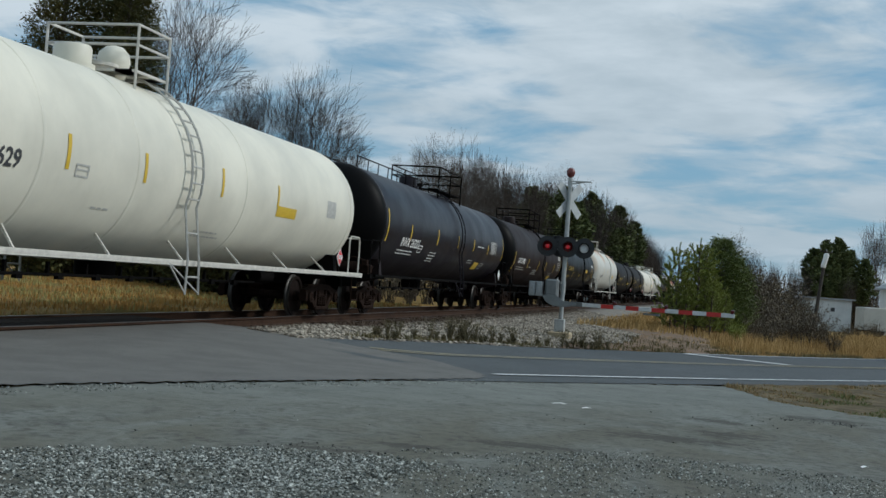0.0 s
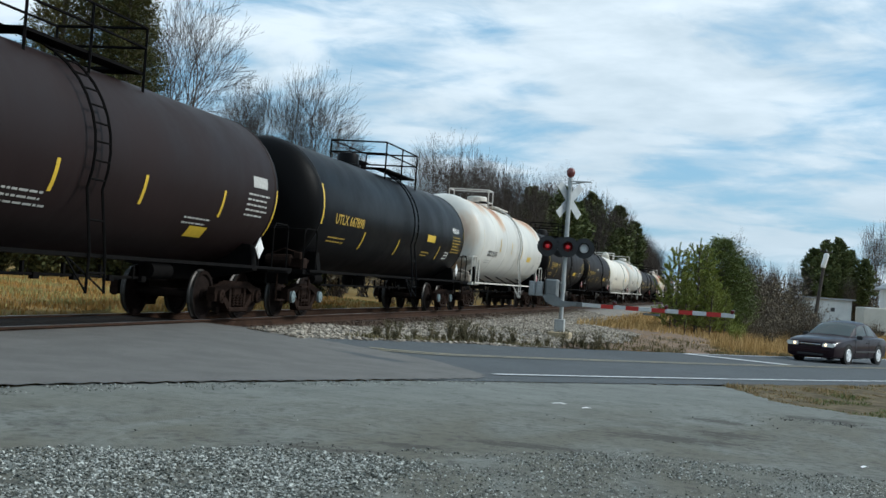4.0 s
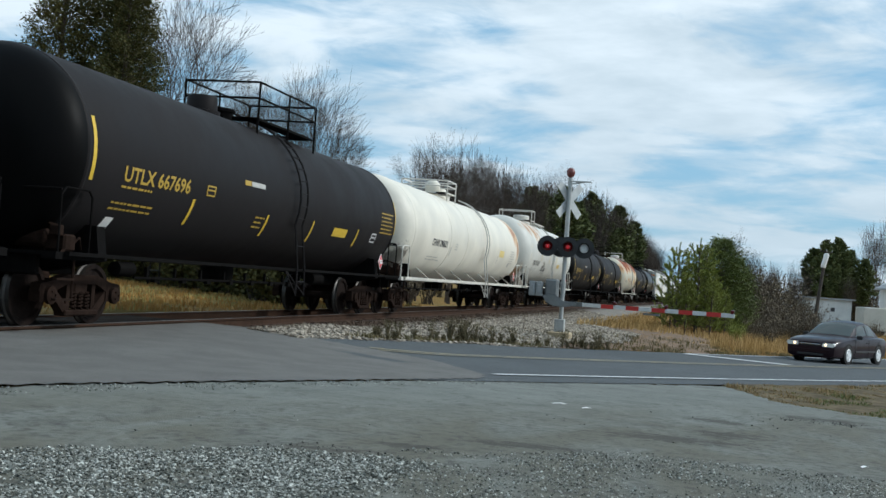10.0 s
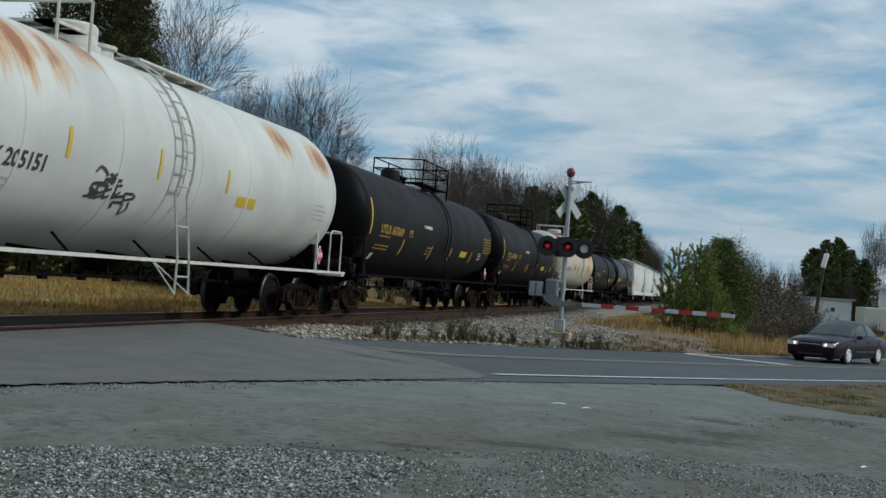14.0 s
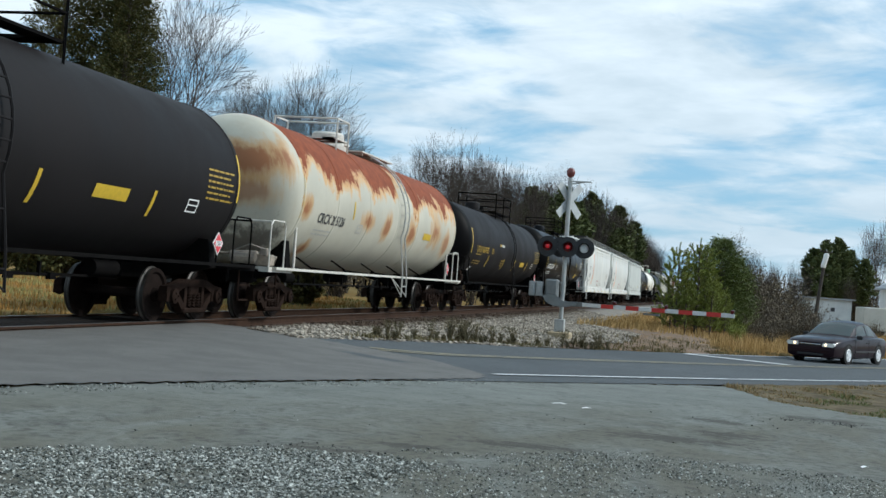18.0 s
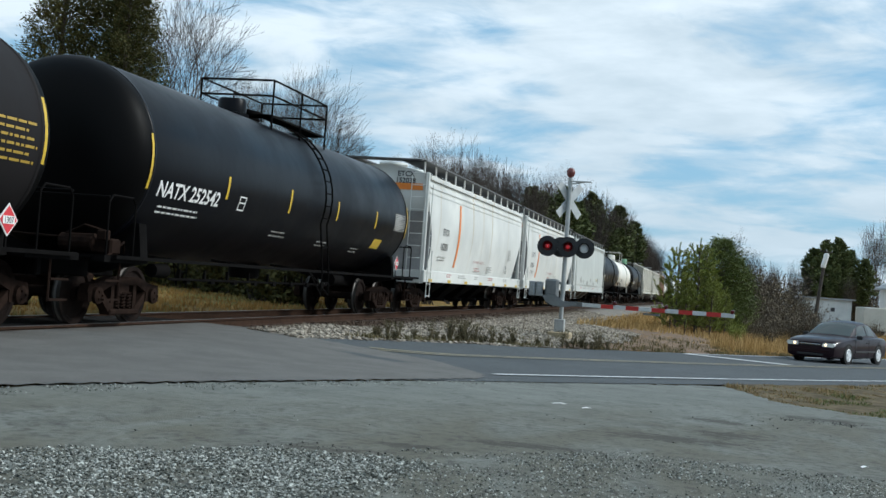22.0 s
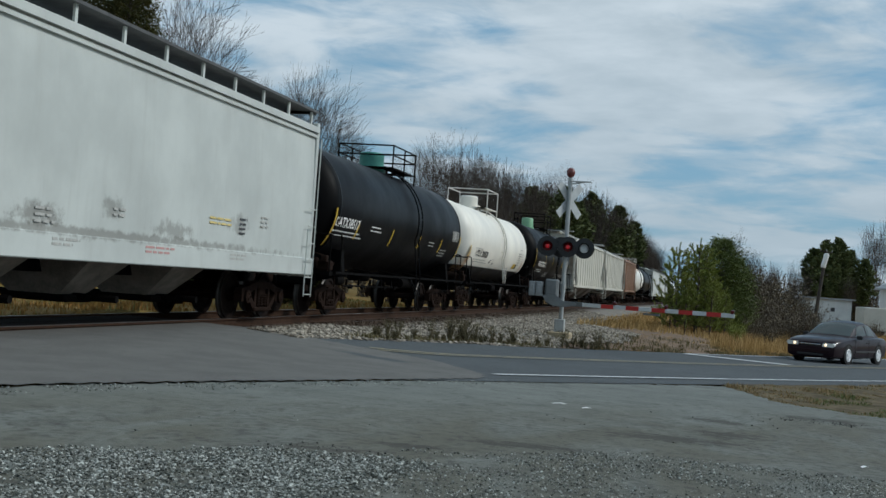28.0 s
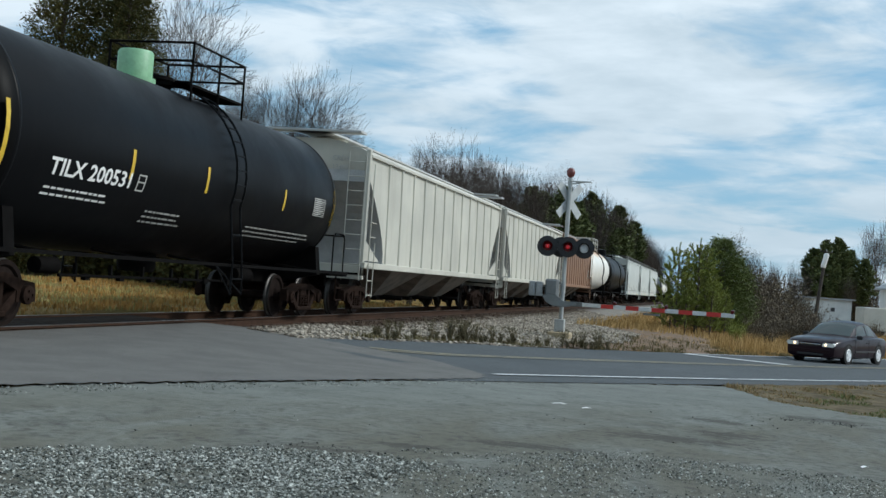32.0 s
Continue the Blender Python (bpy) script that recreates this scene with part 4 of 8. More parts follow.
    # end platforms, their hand rails and steps
    for s in (-1, 1):
        g = Geo()
        g.box((0, s * (ht - 0.78), 1.04), (3.0, 0.62, 0.05))
        for q in (-1, 1):
            g.box((q * 1.42, s * (ht - 1.0), 1.02), (0.22, 1.3, 0.10))
        plat = part("end_platform", g, trim, car)
        for q in (-1, 1):
            g = Geo()
            hx, ya, yb = q * 1.46, s * (ht - 0.50), s * (ht - spec.get("rail_len", 1.3))
            top = spec.get("rail_top", 1.95)
            g.tube([(hx, ya, 0.98), (hx, ya, top - 0.1), (hx, ya - s * 0.1, top), (hx, yb + s * 0.1, top), (hx, yb, top - 0.1), (hx, yb, 1.0)], 0.018, 6)
            part("hand_rail", g, spec.get("rail_mat", trim), plat)
            g = Geo()
            for zz in (0.42, 0.70):
                g.box((hx, s * (ht - 0.72), zz), (0.06, 0.44, 0.03))
            g.tube([(hx, s * (ht - 0.94), 0.40), (hx, s * (ht - 0.94), 1.0)], 0.02, 5)
            part("step", g, spec.get("step_mat", M_TRUCK), plat)
        g = Geo()
        g.tube([(-1.46, s * (ht - 0.50), top - 0.03), (1.46, s * (ht - 0.50), top - 0.03)], 0.02, 5)
        part("end_rail", g, trim, plat)
        if s < 0:
            g = Geo()
            y = -(ht - 0.95)
            g.lathe([(0.04, -0.30), (0.13, -0.28), (0.14, 0.26), (0.05, 0.30)], 12, "X", (0.75, y, 1.24))
            g.box((1.15, y + 0.1, 1.20), (0.34, 0.30, 0.24), bevel=0.03)
            g.box((1.22, y - 0.12, 1.36), (0.16, 0.14, 0.16), bevel=0.02)
            g.tube([(1.2, y, 1.42), (0.9, y - 0.1, 1.5), (0.4, y, 1.30), (-0.4, y, 1.32)], 0.022, 5)
            g.tube([(1.3, y - 0.1, 1.06), (1.3, y + 0.35, 1.28), (1.1, y + 0.75, 1.12)], 0.02, 5)
            part("brake_valve", g, M_GEARDIRT if spec.get("post") else M_TRUCK, plat, "pipes and valves of the air brake")
        if spec.get("post"):
            for q in (-1, 1):
                g = Geo()
                g.box((q * 1.40, s * (ht - 2.05), 1.52), (0.05, 0.07, 0.9), bevel=0.01)
                part("post", g, trim, plat)
    # ladder up the side
    for q in (-1, 1):
        g = Geo()
        ly, lw = spec.get("ladder_y", 0.3), 0.42
        path = [((R + 0.12) * math.cos(a), zc + (R + 0.12) * math.sin(a)) for a in np.linspace(radians(-28), radians(76), 12)]
        path = [(R + 0.16, spec.get("ladder_bottom", 0.52)), (R + 0.15, 1.1)] + path[1:]
        for e in (-1, 1):
            g.tube([(q * x, ly + e * lw / 2 * (1 if z > 1 else 1.2), z) for x, z in path], 0.022, 5)
        if spec.get("ladder_bottom", 0.52) < 1:
            for e in (-1, 1):
                g.tube([(q * bx, ly - 0.75, bz), (q * (R + 0.16), ly + e * lw * 0.6, 0.54)], 0.014, 4)
        lad = part("ladder", g, spec.get("ladder_mat", trim), car)
        for i in range(len(path) - 1):
            (xa, za), (xb, zb) = path[i], path[i + 1]
            x, z = (xa + xb) / 2, (za + zb) / 2
            g = Geo().tube([(q * x, ly - lw / 2, z), (q * x, ly + lw / 2, z)], 0.016, 5)
            part("rung", g, spec.get("ladder_mat", trim), lad)
    # top platform, guard rail, manway and valve housing
    top = zc + R
    py, pl = spec.get("plat_y", -0.6), spec.get("plat_l", 2.7)
    pm = spec.get("plat_mat", trim)
    g = Geo()
    for q in (-1, 1):
        g.box((q * 0.62, py, top + 0.06), (0.36, pl, 0.045))
    g.box((0, py - pl / 2 + 0.2, top + 0.06), (1.5, 0.4, 0.045))
    g.box((0, py + pl / 2 - 0.2, top + 0.06), (1.5, 0.4, 0.045))
    plat = part("top_platform", g, pm, car)
    rail_loop(plat, pm, -0.82, 0.82, py - pl / 2, py + pl / 2, top + 0.08, spec.get("rail_h", 0.72), 0.024, spec.get("rail_posts", 3), spec.get("mid_rail", True))
    hm, hh, hr = spec.get("house_mat", spec["mat"]), spec.get("house_h", 0.34), spec.get("house_r", 0.30)
    g = Geo()
    g.lathe([(hr + 0.06, top - 0.08), (hr + 0.06, top + 0.04), (hr, top + 0.05), (hr, top + hh - 0.05), (hr * 0.9, top + hh), (0.05, top + hh + 0.03)], 20, "Z", (0, spec.get("house_y", py), 0))
    part("valve_housing", g, hm, car, smooth=35)
    if spec.get("ball"):
        g = Geo()
        g.lathe([(0.02, 0.28), (0.14, 0.25), (0.25, 0.14), (0.28, 0.0), (0.25, -0.14), (0.2, -0.3)], 18, "Z", (0.1, py + pl / 2 - 0.55, top + 0.28))
        part("relief_valve", g, hm, car, smooth=40)
    g = Geo()
    g.lathe([(0.26, top - 0.05), (0.26, top + 0.14), (0.31, top + 0.15), (0.31, top + 0.2), (0.05, top + 0.22)], 18, "Z", (0, spec.get("house_y", py) + 0.85, 0))
    g.tube([(0.3, spec.get("house_y", py) + 0.85, top + 0.18), (-0.3, spec.get("house_y", py) + 0.85, top + 0.3)], 0.03, 5)
    part("manway", g, pm, car, smooth=35)
    if spec.get("top_walk"):
        a, b = spec["top_walk"]
        g = Geo()
        g.box((0.35, (a + b) / 2, top + 0.07), (0.5, b - a, 0.04))
        for y in np.arange(a + 0.2, b, 0.8):
            g.box((0.35, y, top + 0.02), (0.4, 0.05, 0.08))
        part("top_walkway", g, pm, car)
    # markings
    tm = spec.get("tick_mat", M_YELLOW)
    for y, a0, a1 in spec.get("ticks", ()):
        g = band_on_tank(Geo(), R, zc, y - 0.045, y + 0.045, a0, a1, 0.007, 5)
        part("reflective_stripe", g, tm, tank)
    for body, y, deg, size, mat, width in list(spec.get("words", ())) + list(spec.get("end_name", ())):
        part("lettering", word_on_tank(Geo(), body, R, zc, y, deg, size, True, width), mat, tank)
    for y0, y1, a0, a1, mat in spec.get("frames", ()):
        g = Geo()
        e = math.degrees(0.025 / R)
        band_on_tank(g, R, zc, y0, y0 + 0.03, a0, a1)
        band_on_tank(g, R, zc, y1 - 0.03, y1, a0, a1)
        for q in (a0, a1 - e, (a0 + a1) / 2):
            band_on_tank(g, R, zc, y0 + 0.03, y1 - 0.03, q, q + e, 0.006, 1)
        part("stencil_box", g, mat, tank)
    if spec.get("graffiti"):
        part("graffiti", graffiti_on_tank(Geo(), R, zc, *spec["graffiti"], spec.get("thin", False)), M_INK, tank, "black sprayed graffiti")
    for k, (y, deg, wd, rows, mat) in enumerate(spec.get("bars", ())):
        part("small_lettering", bars_on_tank(Geo(), R, zc, y, deg, wd, rows, 0.10, k + 3), mat, tank)
    for y0, y1, a0, a1, mat in spec.get("panels", ()):
        if mat is M_DARKGREYPANEL:      # a table ruled in white on the black shell
            g, n = Geo(), 9
            e = math.degrees(0.014 / R)
            for k in range(n + 1):
                q = a0 + (a1 - a0) * k / n
                band_on_tank(g, R, zc, y0, y1, q, q + e, 0.006, 1)
                if k < n:
                    band_on_tank(g, R, zc, y0 + 0.06, y0 + (y1 - y0) * (0.55 + 0.35 * ((k * 7) % 5) / 5), q + 2.2 * e, q + 3.6 * e, 0.006, 1)
            for f in (0.0, 0.42, 0.985):
                band_on_tank(g, R, zc, y0 + (y1 - y0) * f, y0 + (y1 - y0) * f + 0.018, a0, a1, 0.0065)
            part("data_table", g, M_GREYINK, tank, "data table ruled in white paint")
        else:
            part("panel", band_on_tank(Geo(), R, zc, y0, y1, a0, a1, 0.005, 4), mat, tank)
    if spec.get("end_placard"):
        g = Geo().prism([(x, z) for x, z in ((0.12, 1.44), (0.37, 1.19), (0.62, 1.44), (0.37, 1.69))], "Y", -ht + 0.56, -ht + 0.575)
        p = part("placard", g, M_BRIGHTPAINT, car, "diamond hazard placard on the end of the car")
        g = Geo().prism([(x, z) for x, z in ((0.16, 1.44), (0.37, 1.23), (0.58, 1.44), (0.37, 1.65))], "Y", -ht + 0.552, -ht + 0.56)
        part("face", g, M_REDSIGN, p)
        part("number_panel", Geo().box((0.37, -ht + 0.549, 1.44), (0.26, 0.006, 0.10)), M_BRIGHTPAINT, p)
        vs, fs = letters("1307", 0.11, True)
        w = max(v.x for v in vs)
        part("number", Geo().add([(0.265 + v.x * 0.21 / w, -ht + 0.545, 1.402 + v.y) for v in vs], fs), M_INK, p)
        part("holder", Geo().box((0.37, -ht + 0.585, 1.25), (0.05, 0.02, 0.5)), M_FRAME, p)
    if spec.get("placards", True):
        placard(car, 1.44, ht - 1.95, 1.42, spec.get("red", True), number=spec.get("red", True))
    if spec.get("top_rail"):
        a, b = spec["top_rail"]
        for q in (-1, 1):
            g = Geo().tube([(q * 0.55, y, zc + R + 0.20) for y in np.linspace(a, b, 9)], 0.02, 5)
            for y in np.linspace(a, b, 9):
                g.tube([(q * 0.55, y, zc + R - 0.12), (q * 0.55, y, zc + R + 0.20)], 0.016, 5)
            part("top_hand_rail", g, trim, car)
    return car


def side_at(t, w, bulge, tuck):
    """Half width of a hopper side, t from 0 at the sill to 1 at the eaves."""
    return w + bulge * math.sin(math.pi * min(1, t)) - 0.06 * t * t - tuck * (1 - t) ** 3


def hopper_section(z0, z1, w, bulge, roof, tuck=0.0, n=8):
    """Half outline of a covered hopper from the side sill up to the middle of the roof: x, z."""
    pts = []
    for k in range(n + 1):
        t = k / n
        pts.append((side_at(t, w, bulge, tuck), z0 + (z1 - z0) * t))
    pts += [(w - 0.14, z1 + 0.07), (w - 0.45, z1 + roof * 0.6), (0.45, z1 + roof), (0.0, z1 + roof)]
    return pts


def hopper_car(spec):
    L = spec["L"]
    ht = L / 2
    mat = spec["mat"]
    car = thing("hopper_car", pose(TRACK_X, spec["S"], 0), spec["label"], "hopper car", "cars of the freight train")
    cars.append((car, spec["S"]))
    W, z0, z1 = 1.56, 1.30, spec.get("z1", 4.25)
    body_y = ht - spec.get("end_in", 1.9)      # side sheets reach so far at mid height
    top_y = ht - 0.72
    sec = hopper_section(z0, z1, W, spec.get("bulge", 0.04), spec.get("roof", 0.28), spec.get("tuck", 0.0))
    # the body: full length at the roof, cut back by the end slope sheets below
    full = [(x, z) for x, z in sec] + [(-x, z) for x, z in sec[-2::-1]]
    g = Geo()
    n = len(full)
    zb = spec.get("notch", 2.1)
    def reach(z):
        if z >= spec.get("notch_top", 3.55):
            return top_y
        if z <= zb:
            return body_y - (zb - z) * 0.15
        return body_y + (top_y - body_y) * ((z - zb) / (spec.get("notch_top", 3.55) - zb)) ** 1.3
    vs = []
    for sgn in (-1, 1):
        for x, z in full:
            vs.append((x, sgn * reach(z), z))
    fs = [(i, i + 1, n + i + 1, n + i) for i in range(n - 1)]
    fs.append((0, n, 2 * n - 1, n - 1))
    g.add(vs, fs)
    for o in (0, n):                    # the ends: slope sheets below, plain sheet above
        for i in range(n // 2):
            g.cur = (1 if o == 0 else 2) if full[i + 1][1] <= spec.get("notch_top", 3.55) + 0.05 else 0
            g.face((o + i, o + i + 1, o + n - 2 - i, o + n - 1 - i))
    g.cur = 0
    # the darker slope sheet colours carry the shade of the end recess
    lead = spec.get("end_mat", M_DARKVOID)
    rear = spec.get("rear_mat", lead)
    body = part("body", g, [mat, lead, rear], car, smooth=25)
    if spec.get("ribs"):
        k = spec["ribs"]
        for i in range(k):
            y = -body_y + 0.25 + (2 * body_y - 0.5) * i / (k - 1)
            for s in (-1, 1):
                g = Geo()
                g.prism([(y - 0.08, 0), (y - 0.05, 0.06), (y + 0.05, 0.06), (y + 0.08, 0)], "Z", z0 + 0.05, z1 - 0.05)
                g.v = [(s * (W - 0.015 + q - 0.06 * ((z - z0) / (z1 - z0)) ** 2), yy, z) for (yy, q, z) in g.v]
                part("rib", g, mat, body)
    # eaves: longitudinal stiffeners near the top of the side
    for s in (-1, 1):
        g = Geo()
        for z, d in spec.get("eaves", ((z1 - 0.03, 0.05), (z1 - 0.30, 0.03), (z1 - 0.48, 0.03))):
            g.box((s * (W - 0.02), 0, z), (d * 2, 2 * top_y - 0.05, 0.06 if d < 0.05 else 0.12))
        part("eave", g, mat, body)
        g = Geo()
        g.box((s * W, 0, spec.get("sill_z", 1.14)), (0.10, 2 * (ht - 0.62), spec.get("sill_h", 0.36)), bevel=0.015)
        sill = part("side_sill", g, spec.get("sill_mat", mat), car)
        if s > 0 and spec.get("sill_h", 0.36) > 0.3:
            for k, (yy, wd, mm) in enumerate(((-5.6, 0.7, M_FADEDRED), (-3.9, 1.3, M_GREYINK), (-1.2, 0.7, M_GREYINK), (1.4, 1.0, M_FADEDRED), (4.6, 0.8, M_GREYINK))):
                part("sill_lettering", flat_bars(Geo(), s * (W + 0.054), yy, 1.24, wd, 2, 0.07, k + 20, 0.035), mm, sill)
        for k in range(spec.get("sill_stripes", 7)):
            y = -ht + 1.4 + (L - 2.8) * k / 6
            g = Geo()
            g.box((s * (W + 0.054), y, 1.02), (0.006, 0.42, 0.09))
            part("reflective_stripe", g, M_YELLOW, sill)
    # end frames
    for s in (-1, 1):
        g = Geo()
        for q in (-1, 1):
            g.box((q * (W - 0.06), s * (ht - 0.70), (z0 + z1) / 2 - 0.1), (0.12, 0.14, z1 - z0 + 0.4), bevel=0.015)
            if spec.get("gusset", True):
                g.prism([(s * (ht - 0.66), z0 + 0.1), (s * (ht - 0.66), z0 + 0.7), (s * (body_y + 0.1), z0 + 0.1)], "X", q * (W - 0.10), q * (W - 0.06))
        g.box((0, s * (ht - 0.70), 1.1), (2 * W, 0.14, 0.36), bevel=0.015)
        fr = part("end_frame", g, mat, car)
        g = Geo()
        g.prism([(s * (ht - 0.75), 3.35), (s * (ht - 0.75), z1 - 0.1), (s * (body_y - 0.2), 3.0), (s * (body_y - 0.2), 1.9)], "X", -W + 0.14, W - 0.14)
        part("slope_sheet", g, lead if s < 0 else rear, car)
        for q in (-1, 1):
            g = Geo()
            xx = q * (W + 0.10)
            for yy in (ht - 0.75, ht - 1.2):
                g.tube([(xx, s * yy, 0.50), (xx, s * yy, z1 - (0.25 if yy > ht - 1 else 2.2))], 0.015, 5)
            for k in range(6):
                g.tube([(xx, s * (ht - 0.75), 0.55 + 0.36 * k), (xx, s * (ht - 1.2), 0.55 + 0.36 * k)], 0.012, 5)
            part("ladder", g, mat, fr)
        for q in (-1, 1):
            g = Geo()
            for k in range(9):
                z = 1.3 + 0.36 * k
                g.tube([(q * (W - 0.05), s * (ht - 0.52), z), (q * (W - 0.5), s * (ht - 0.52), z)], 0.012, 5)
            for xx in (W - 0.05, W - 0.5):
                g.tube([(q * xx, s * (ht - 0.52), 0.9), (q * xx, s * (ht - 0.52), z1)], 0.014, 5)
            part("end_ladder", g, mat, fr)
        g = Geo()
        g.box((0, s * (ht - 0.9), 1.06), (2.9, 0.6, 0.05))
        g.box((0, s * (ht - 1.7), 0.86), (0.42, 2.6, 0.28), bevel=0.02)
        part("end_platform", g, M_FRAME, car)
        ty = ht - spec.get("truck_in", 1.9)
        add_truck(car, s * ty)
        put("coupler", T_COUPLER, car, pose(0, s * (ht - 0.33), 0.86, 0, 0, 180 if s > 0 else 0))
    g = Geo()
    g.box((0, 0, 0.90), (0.42, L - 2, 0.3))
    part("centre_sill", g, M_FRAME, car)
    # discharge hoppers
    n = spec.get("bays", 4)
    span = 2 * (ht - 4.0)
    for k in range(n):
        yc = -span / 2 + span * (k + 0.5) / n
        w = (span / n / 2 - 0.08) * spec.get("bay_w", 1.0)
        g = Geo()
        lo = spec.get("bay_z", 0.42)
        g.add([(x * (1.45 if top else 0.42), yc + y * (w if top else 0.38), (1.32 if top else lo)) for top in (1, 0) for x, y in ((-1, -1), (1, -1), (1, 1), (-1, 1))],
              [(0, 1, 2, 3), (7, 6, 5, 4), (0, 4, 5, 1), (1, 5, 6, 2), (2, 6, 7, 3), (3, 7, 4, 0)])
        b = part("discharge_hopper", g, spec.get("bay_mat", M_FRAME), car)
        g = Geo()
        g.box((0, yc, lo - 0.05), (1.1, 0.8, 0.12), bevel=0.02)
        g.tube([(-1.2, yc, lo - 0.02), (1.2, yc, lo - 0.02)], 0.06, 8)
        part("gate", g, M_FRAME, b)
    # roof walk with its posts, hatches
    zr = z1 + spec.get("roof", 0.28)
    walk_z = zr + 0.16
    g = Geo()
    if spec.get("walk_edge", True):
        for s in (-1, 1):
            g.box((s * 1.06, 0, walk_z), (0.80, 2 * top_y + 0.4, 0.05))
    else:
        g.box((0, 0, walk_z), (0.9, 2 * top_y + 0.4, 0.05))
    for s in (-1, 1):
        g.box((0, s * (top_y + 0.1), walk_z), (2.7, 0.5, 0.05))
    rw = part("roof_walk", g, spec.get("walk_mat", M_DARKVOID), car)
    np_ = spec.get("posts", 13)
    for k in range(np_):
        y = -top_y + 2 * top_y * k / (np_ - 1)
        for s in (-1, 1) if spec.get("walk_edge", True) else ():
            g = Geo().box((s * 1.37, y, (walk_z + z1) / 2 + 0.02), (0.04, 0.07, walk_z - z1 + 0.06))
            part("walk_bracket", g, mat, rw)
    for k in range(spec.get("hatches", 8)):
        y = -top_y + 1.4 + (2 * top_y - 2.8) * k / (spec.get("hatches", 8) - 1)
        g = Geo()
        g.lathe([(0.42, zr - 0.05), (0.42, zr + 0.12), (0.46, zr + 0.13), (0.44, zr + 0.2), (0.1, zr + 0.24)], 16, "Z", (0, y, 0))
        part("hatch", g, mat, car, smooth=35)
    def side_x(z):
        t = (z - z0) / (z1 - z0)
        return side_at(t, W, spec.get("bulge", 0.04), spec.get("tuck", 0.0)) + 0.012
    if spec.get("stripe"):
        y = spec["stripe"]
        g = Geo()
        zs = np.linspace(z0 + 0.2, z1 - 0.55, 9)
        vs = [(side_x(z), y + d + 0.0 * z, z) for z in zs for d in (-0.12, 0.12)]
        g.add(vs, [(2 * i, 2 * i + 1, 2 * i + 3, 2 * i + 2) for i in range(8)])
        part("stripe", g, M_ORANGE, body)
    for wbody, y, z, size, m_ in spec.get("words", ()):
        vs, fs = letters(wbody, size, False)
        g = Geo()
        g.add([(side_x(z + p.y) + 0.006, y + p.x * 1.08, z + p.y) for p in vs], fs)
        part("lettering", g, m_, body)
    for k, (y, z, wd, rows_, m_) in enumerate(spec.get("bars", ())):
        part("small_lettering", flat_bars(Geo(), side_x(z) + 0.004, y, z, wd, rows_, 0.085, k + 2, 0.036), m_, body)
    for wbody, y, z, size, m_, wd in spec.get("texts", ()):
        vs, fs = letters(wbody, size, False)
        k = wd / max(p.x for p in vs)
        part("lettering", Geo().add([(side_x(z + p.y) + 0.004, y + p.x * k, z + p.y) for p in vs], fs), m_, body)
    for k, (wbody, x, z, size, m_) in enumerate(spec.get("end_words", ())):
        vs, fs = letters(wbody, size, True)
        g = Geo()
        g.add([(x + p.x * 0.95, -(ht - 0.72) - 0.03, z + p.y) for p in vs], fs)
        part("end_lettering", g, m_, body)
    if spec.get("end_panel"):
        g = Geo()
        g.box((0.93, -(ht - 0.72) - 0.02, spec["end_panel"]), (0.85, 0.008, 0.2))
        part("end_stripe", g, M_ORANGE, body)
    return car


# coupling lines along the train at 0 s, from the head of what is seen backwards
S_A, S_AB, S_BC, S_CD, S_DE, S_EF, S_FG, S_GH, S_HI = 7.4, 28.4, 48.9, 66.7, 84.3, 102.3, 121.6, 139.6, 160.6
S_IJ, S_JK, S_KL, S_LM, S_MN, S_NO, S_OP, S_PQ, S_QR = 178.4, 197.5, 216.2, 234.4, 253.1, 271.4, 289.7, 308.4, 328.1
S_RS, S_ST, S_TU, S_UV, S_VW, S_WX, S_XY, S_YZ = 343.0, 357.8, 373.5, 392.8, 411.5, 427.0, 441.7, 458.0


def between(a, b, **spec):
    spec.update(S=(a + b) / 2, L=b - a)
    return spec


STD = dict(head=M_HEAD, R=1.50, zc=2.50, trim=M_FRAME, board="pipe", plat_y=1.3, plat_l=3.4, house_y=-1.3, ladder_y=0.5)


def utlx(a, b, number, mat=M_GREYBLACK, **more):
    s = dict(STD, mat=mat, ladder_mat=mat, cyl=8.1, ticks=[(-7.8, -15, 20), (-4.4, -33, -15), (-1.0, -34, -16), (1.65, -33, -14), (4.9, -31, -14), (8.0, -12, 22)],
             words=[("UTLX " + number, -6.9, -12, 0.32, M_GOLD, 2.25)],
             bars=[(-6.9, -16, 1.2, 1, M_GOLD), (-7.0, -26, 1.6, 2, M_GOLD), (6.7, 6, 1.2, 6, M_GOLD), (-1.6, -20, 0.5, 3, M_GOLD)],
             panels=[(3.1, 4.1, -24, -16, M_YELLOW), (-6.9, -6.65, -43, -35, M_BRIGHTPAINT), (-2.4, -2.1, 2, 5.5, M_GOLD), (-2.08, -1.4, 2, 5.5, M_GREYINK)],
             frames=[(-4.0, -3.65, -11, -4, M_GOLD), (6.1, 6.5, -24, -15, M_BRIGHTPAINT)],
             label="charcoal black tank car with gold lettering and yellow stripes")
    s.update(more)
    return tank_car(between(a, b, **s))


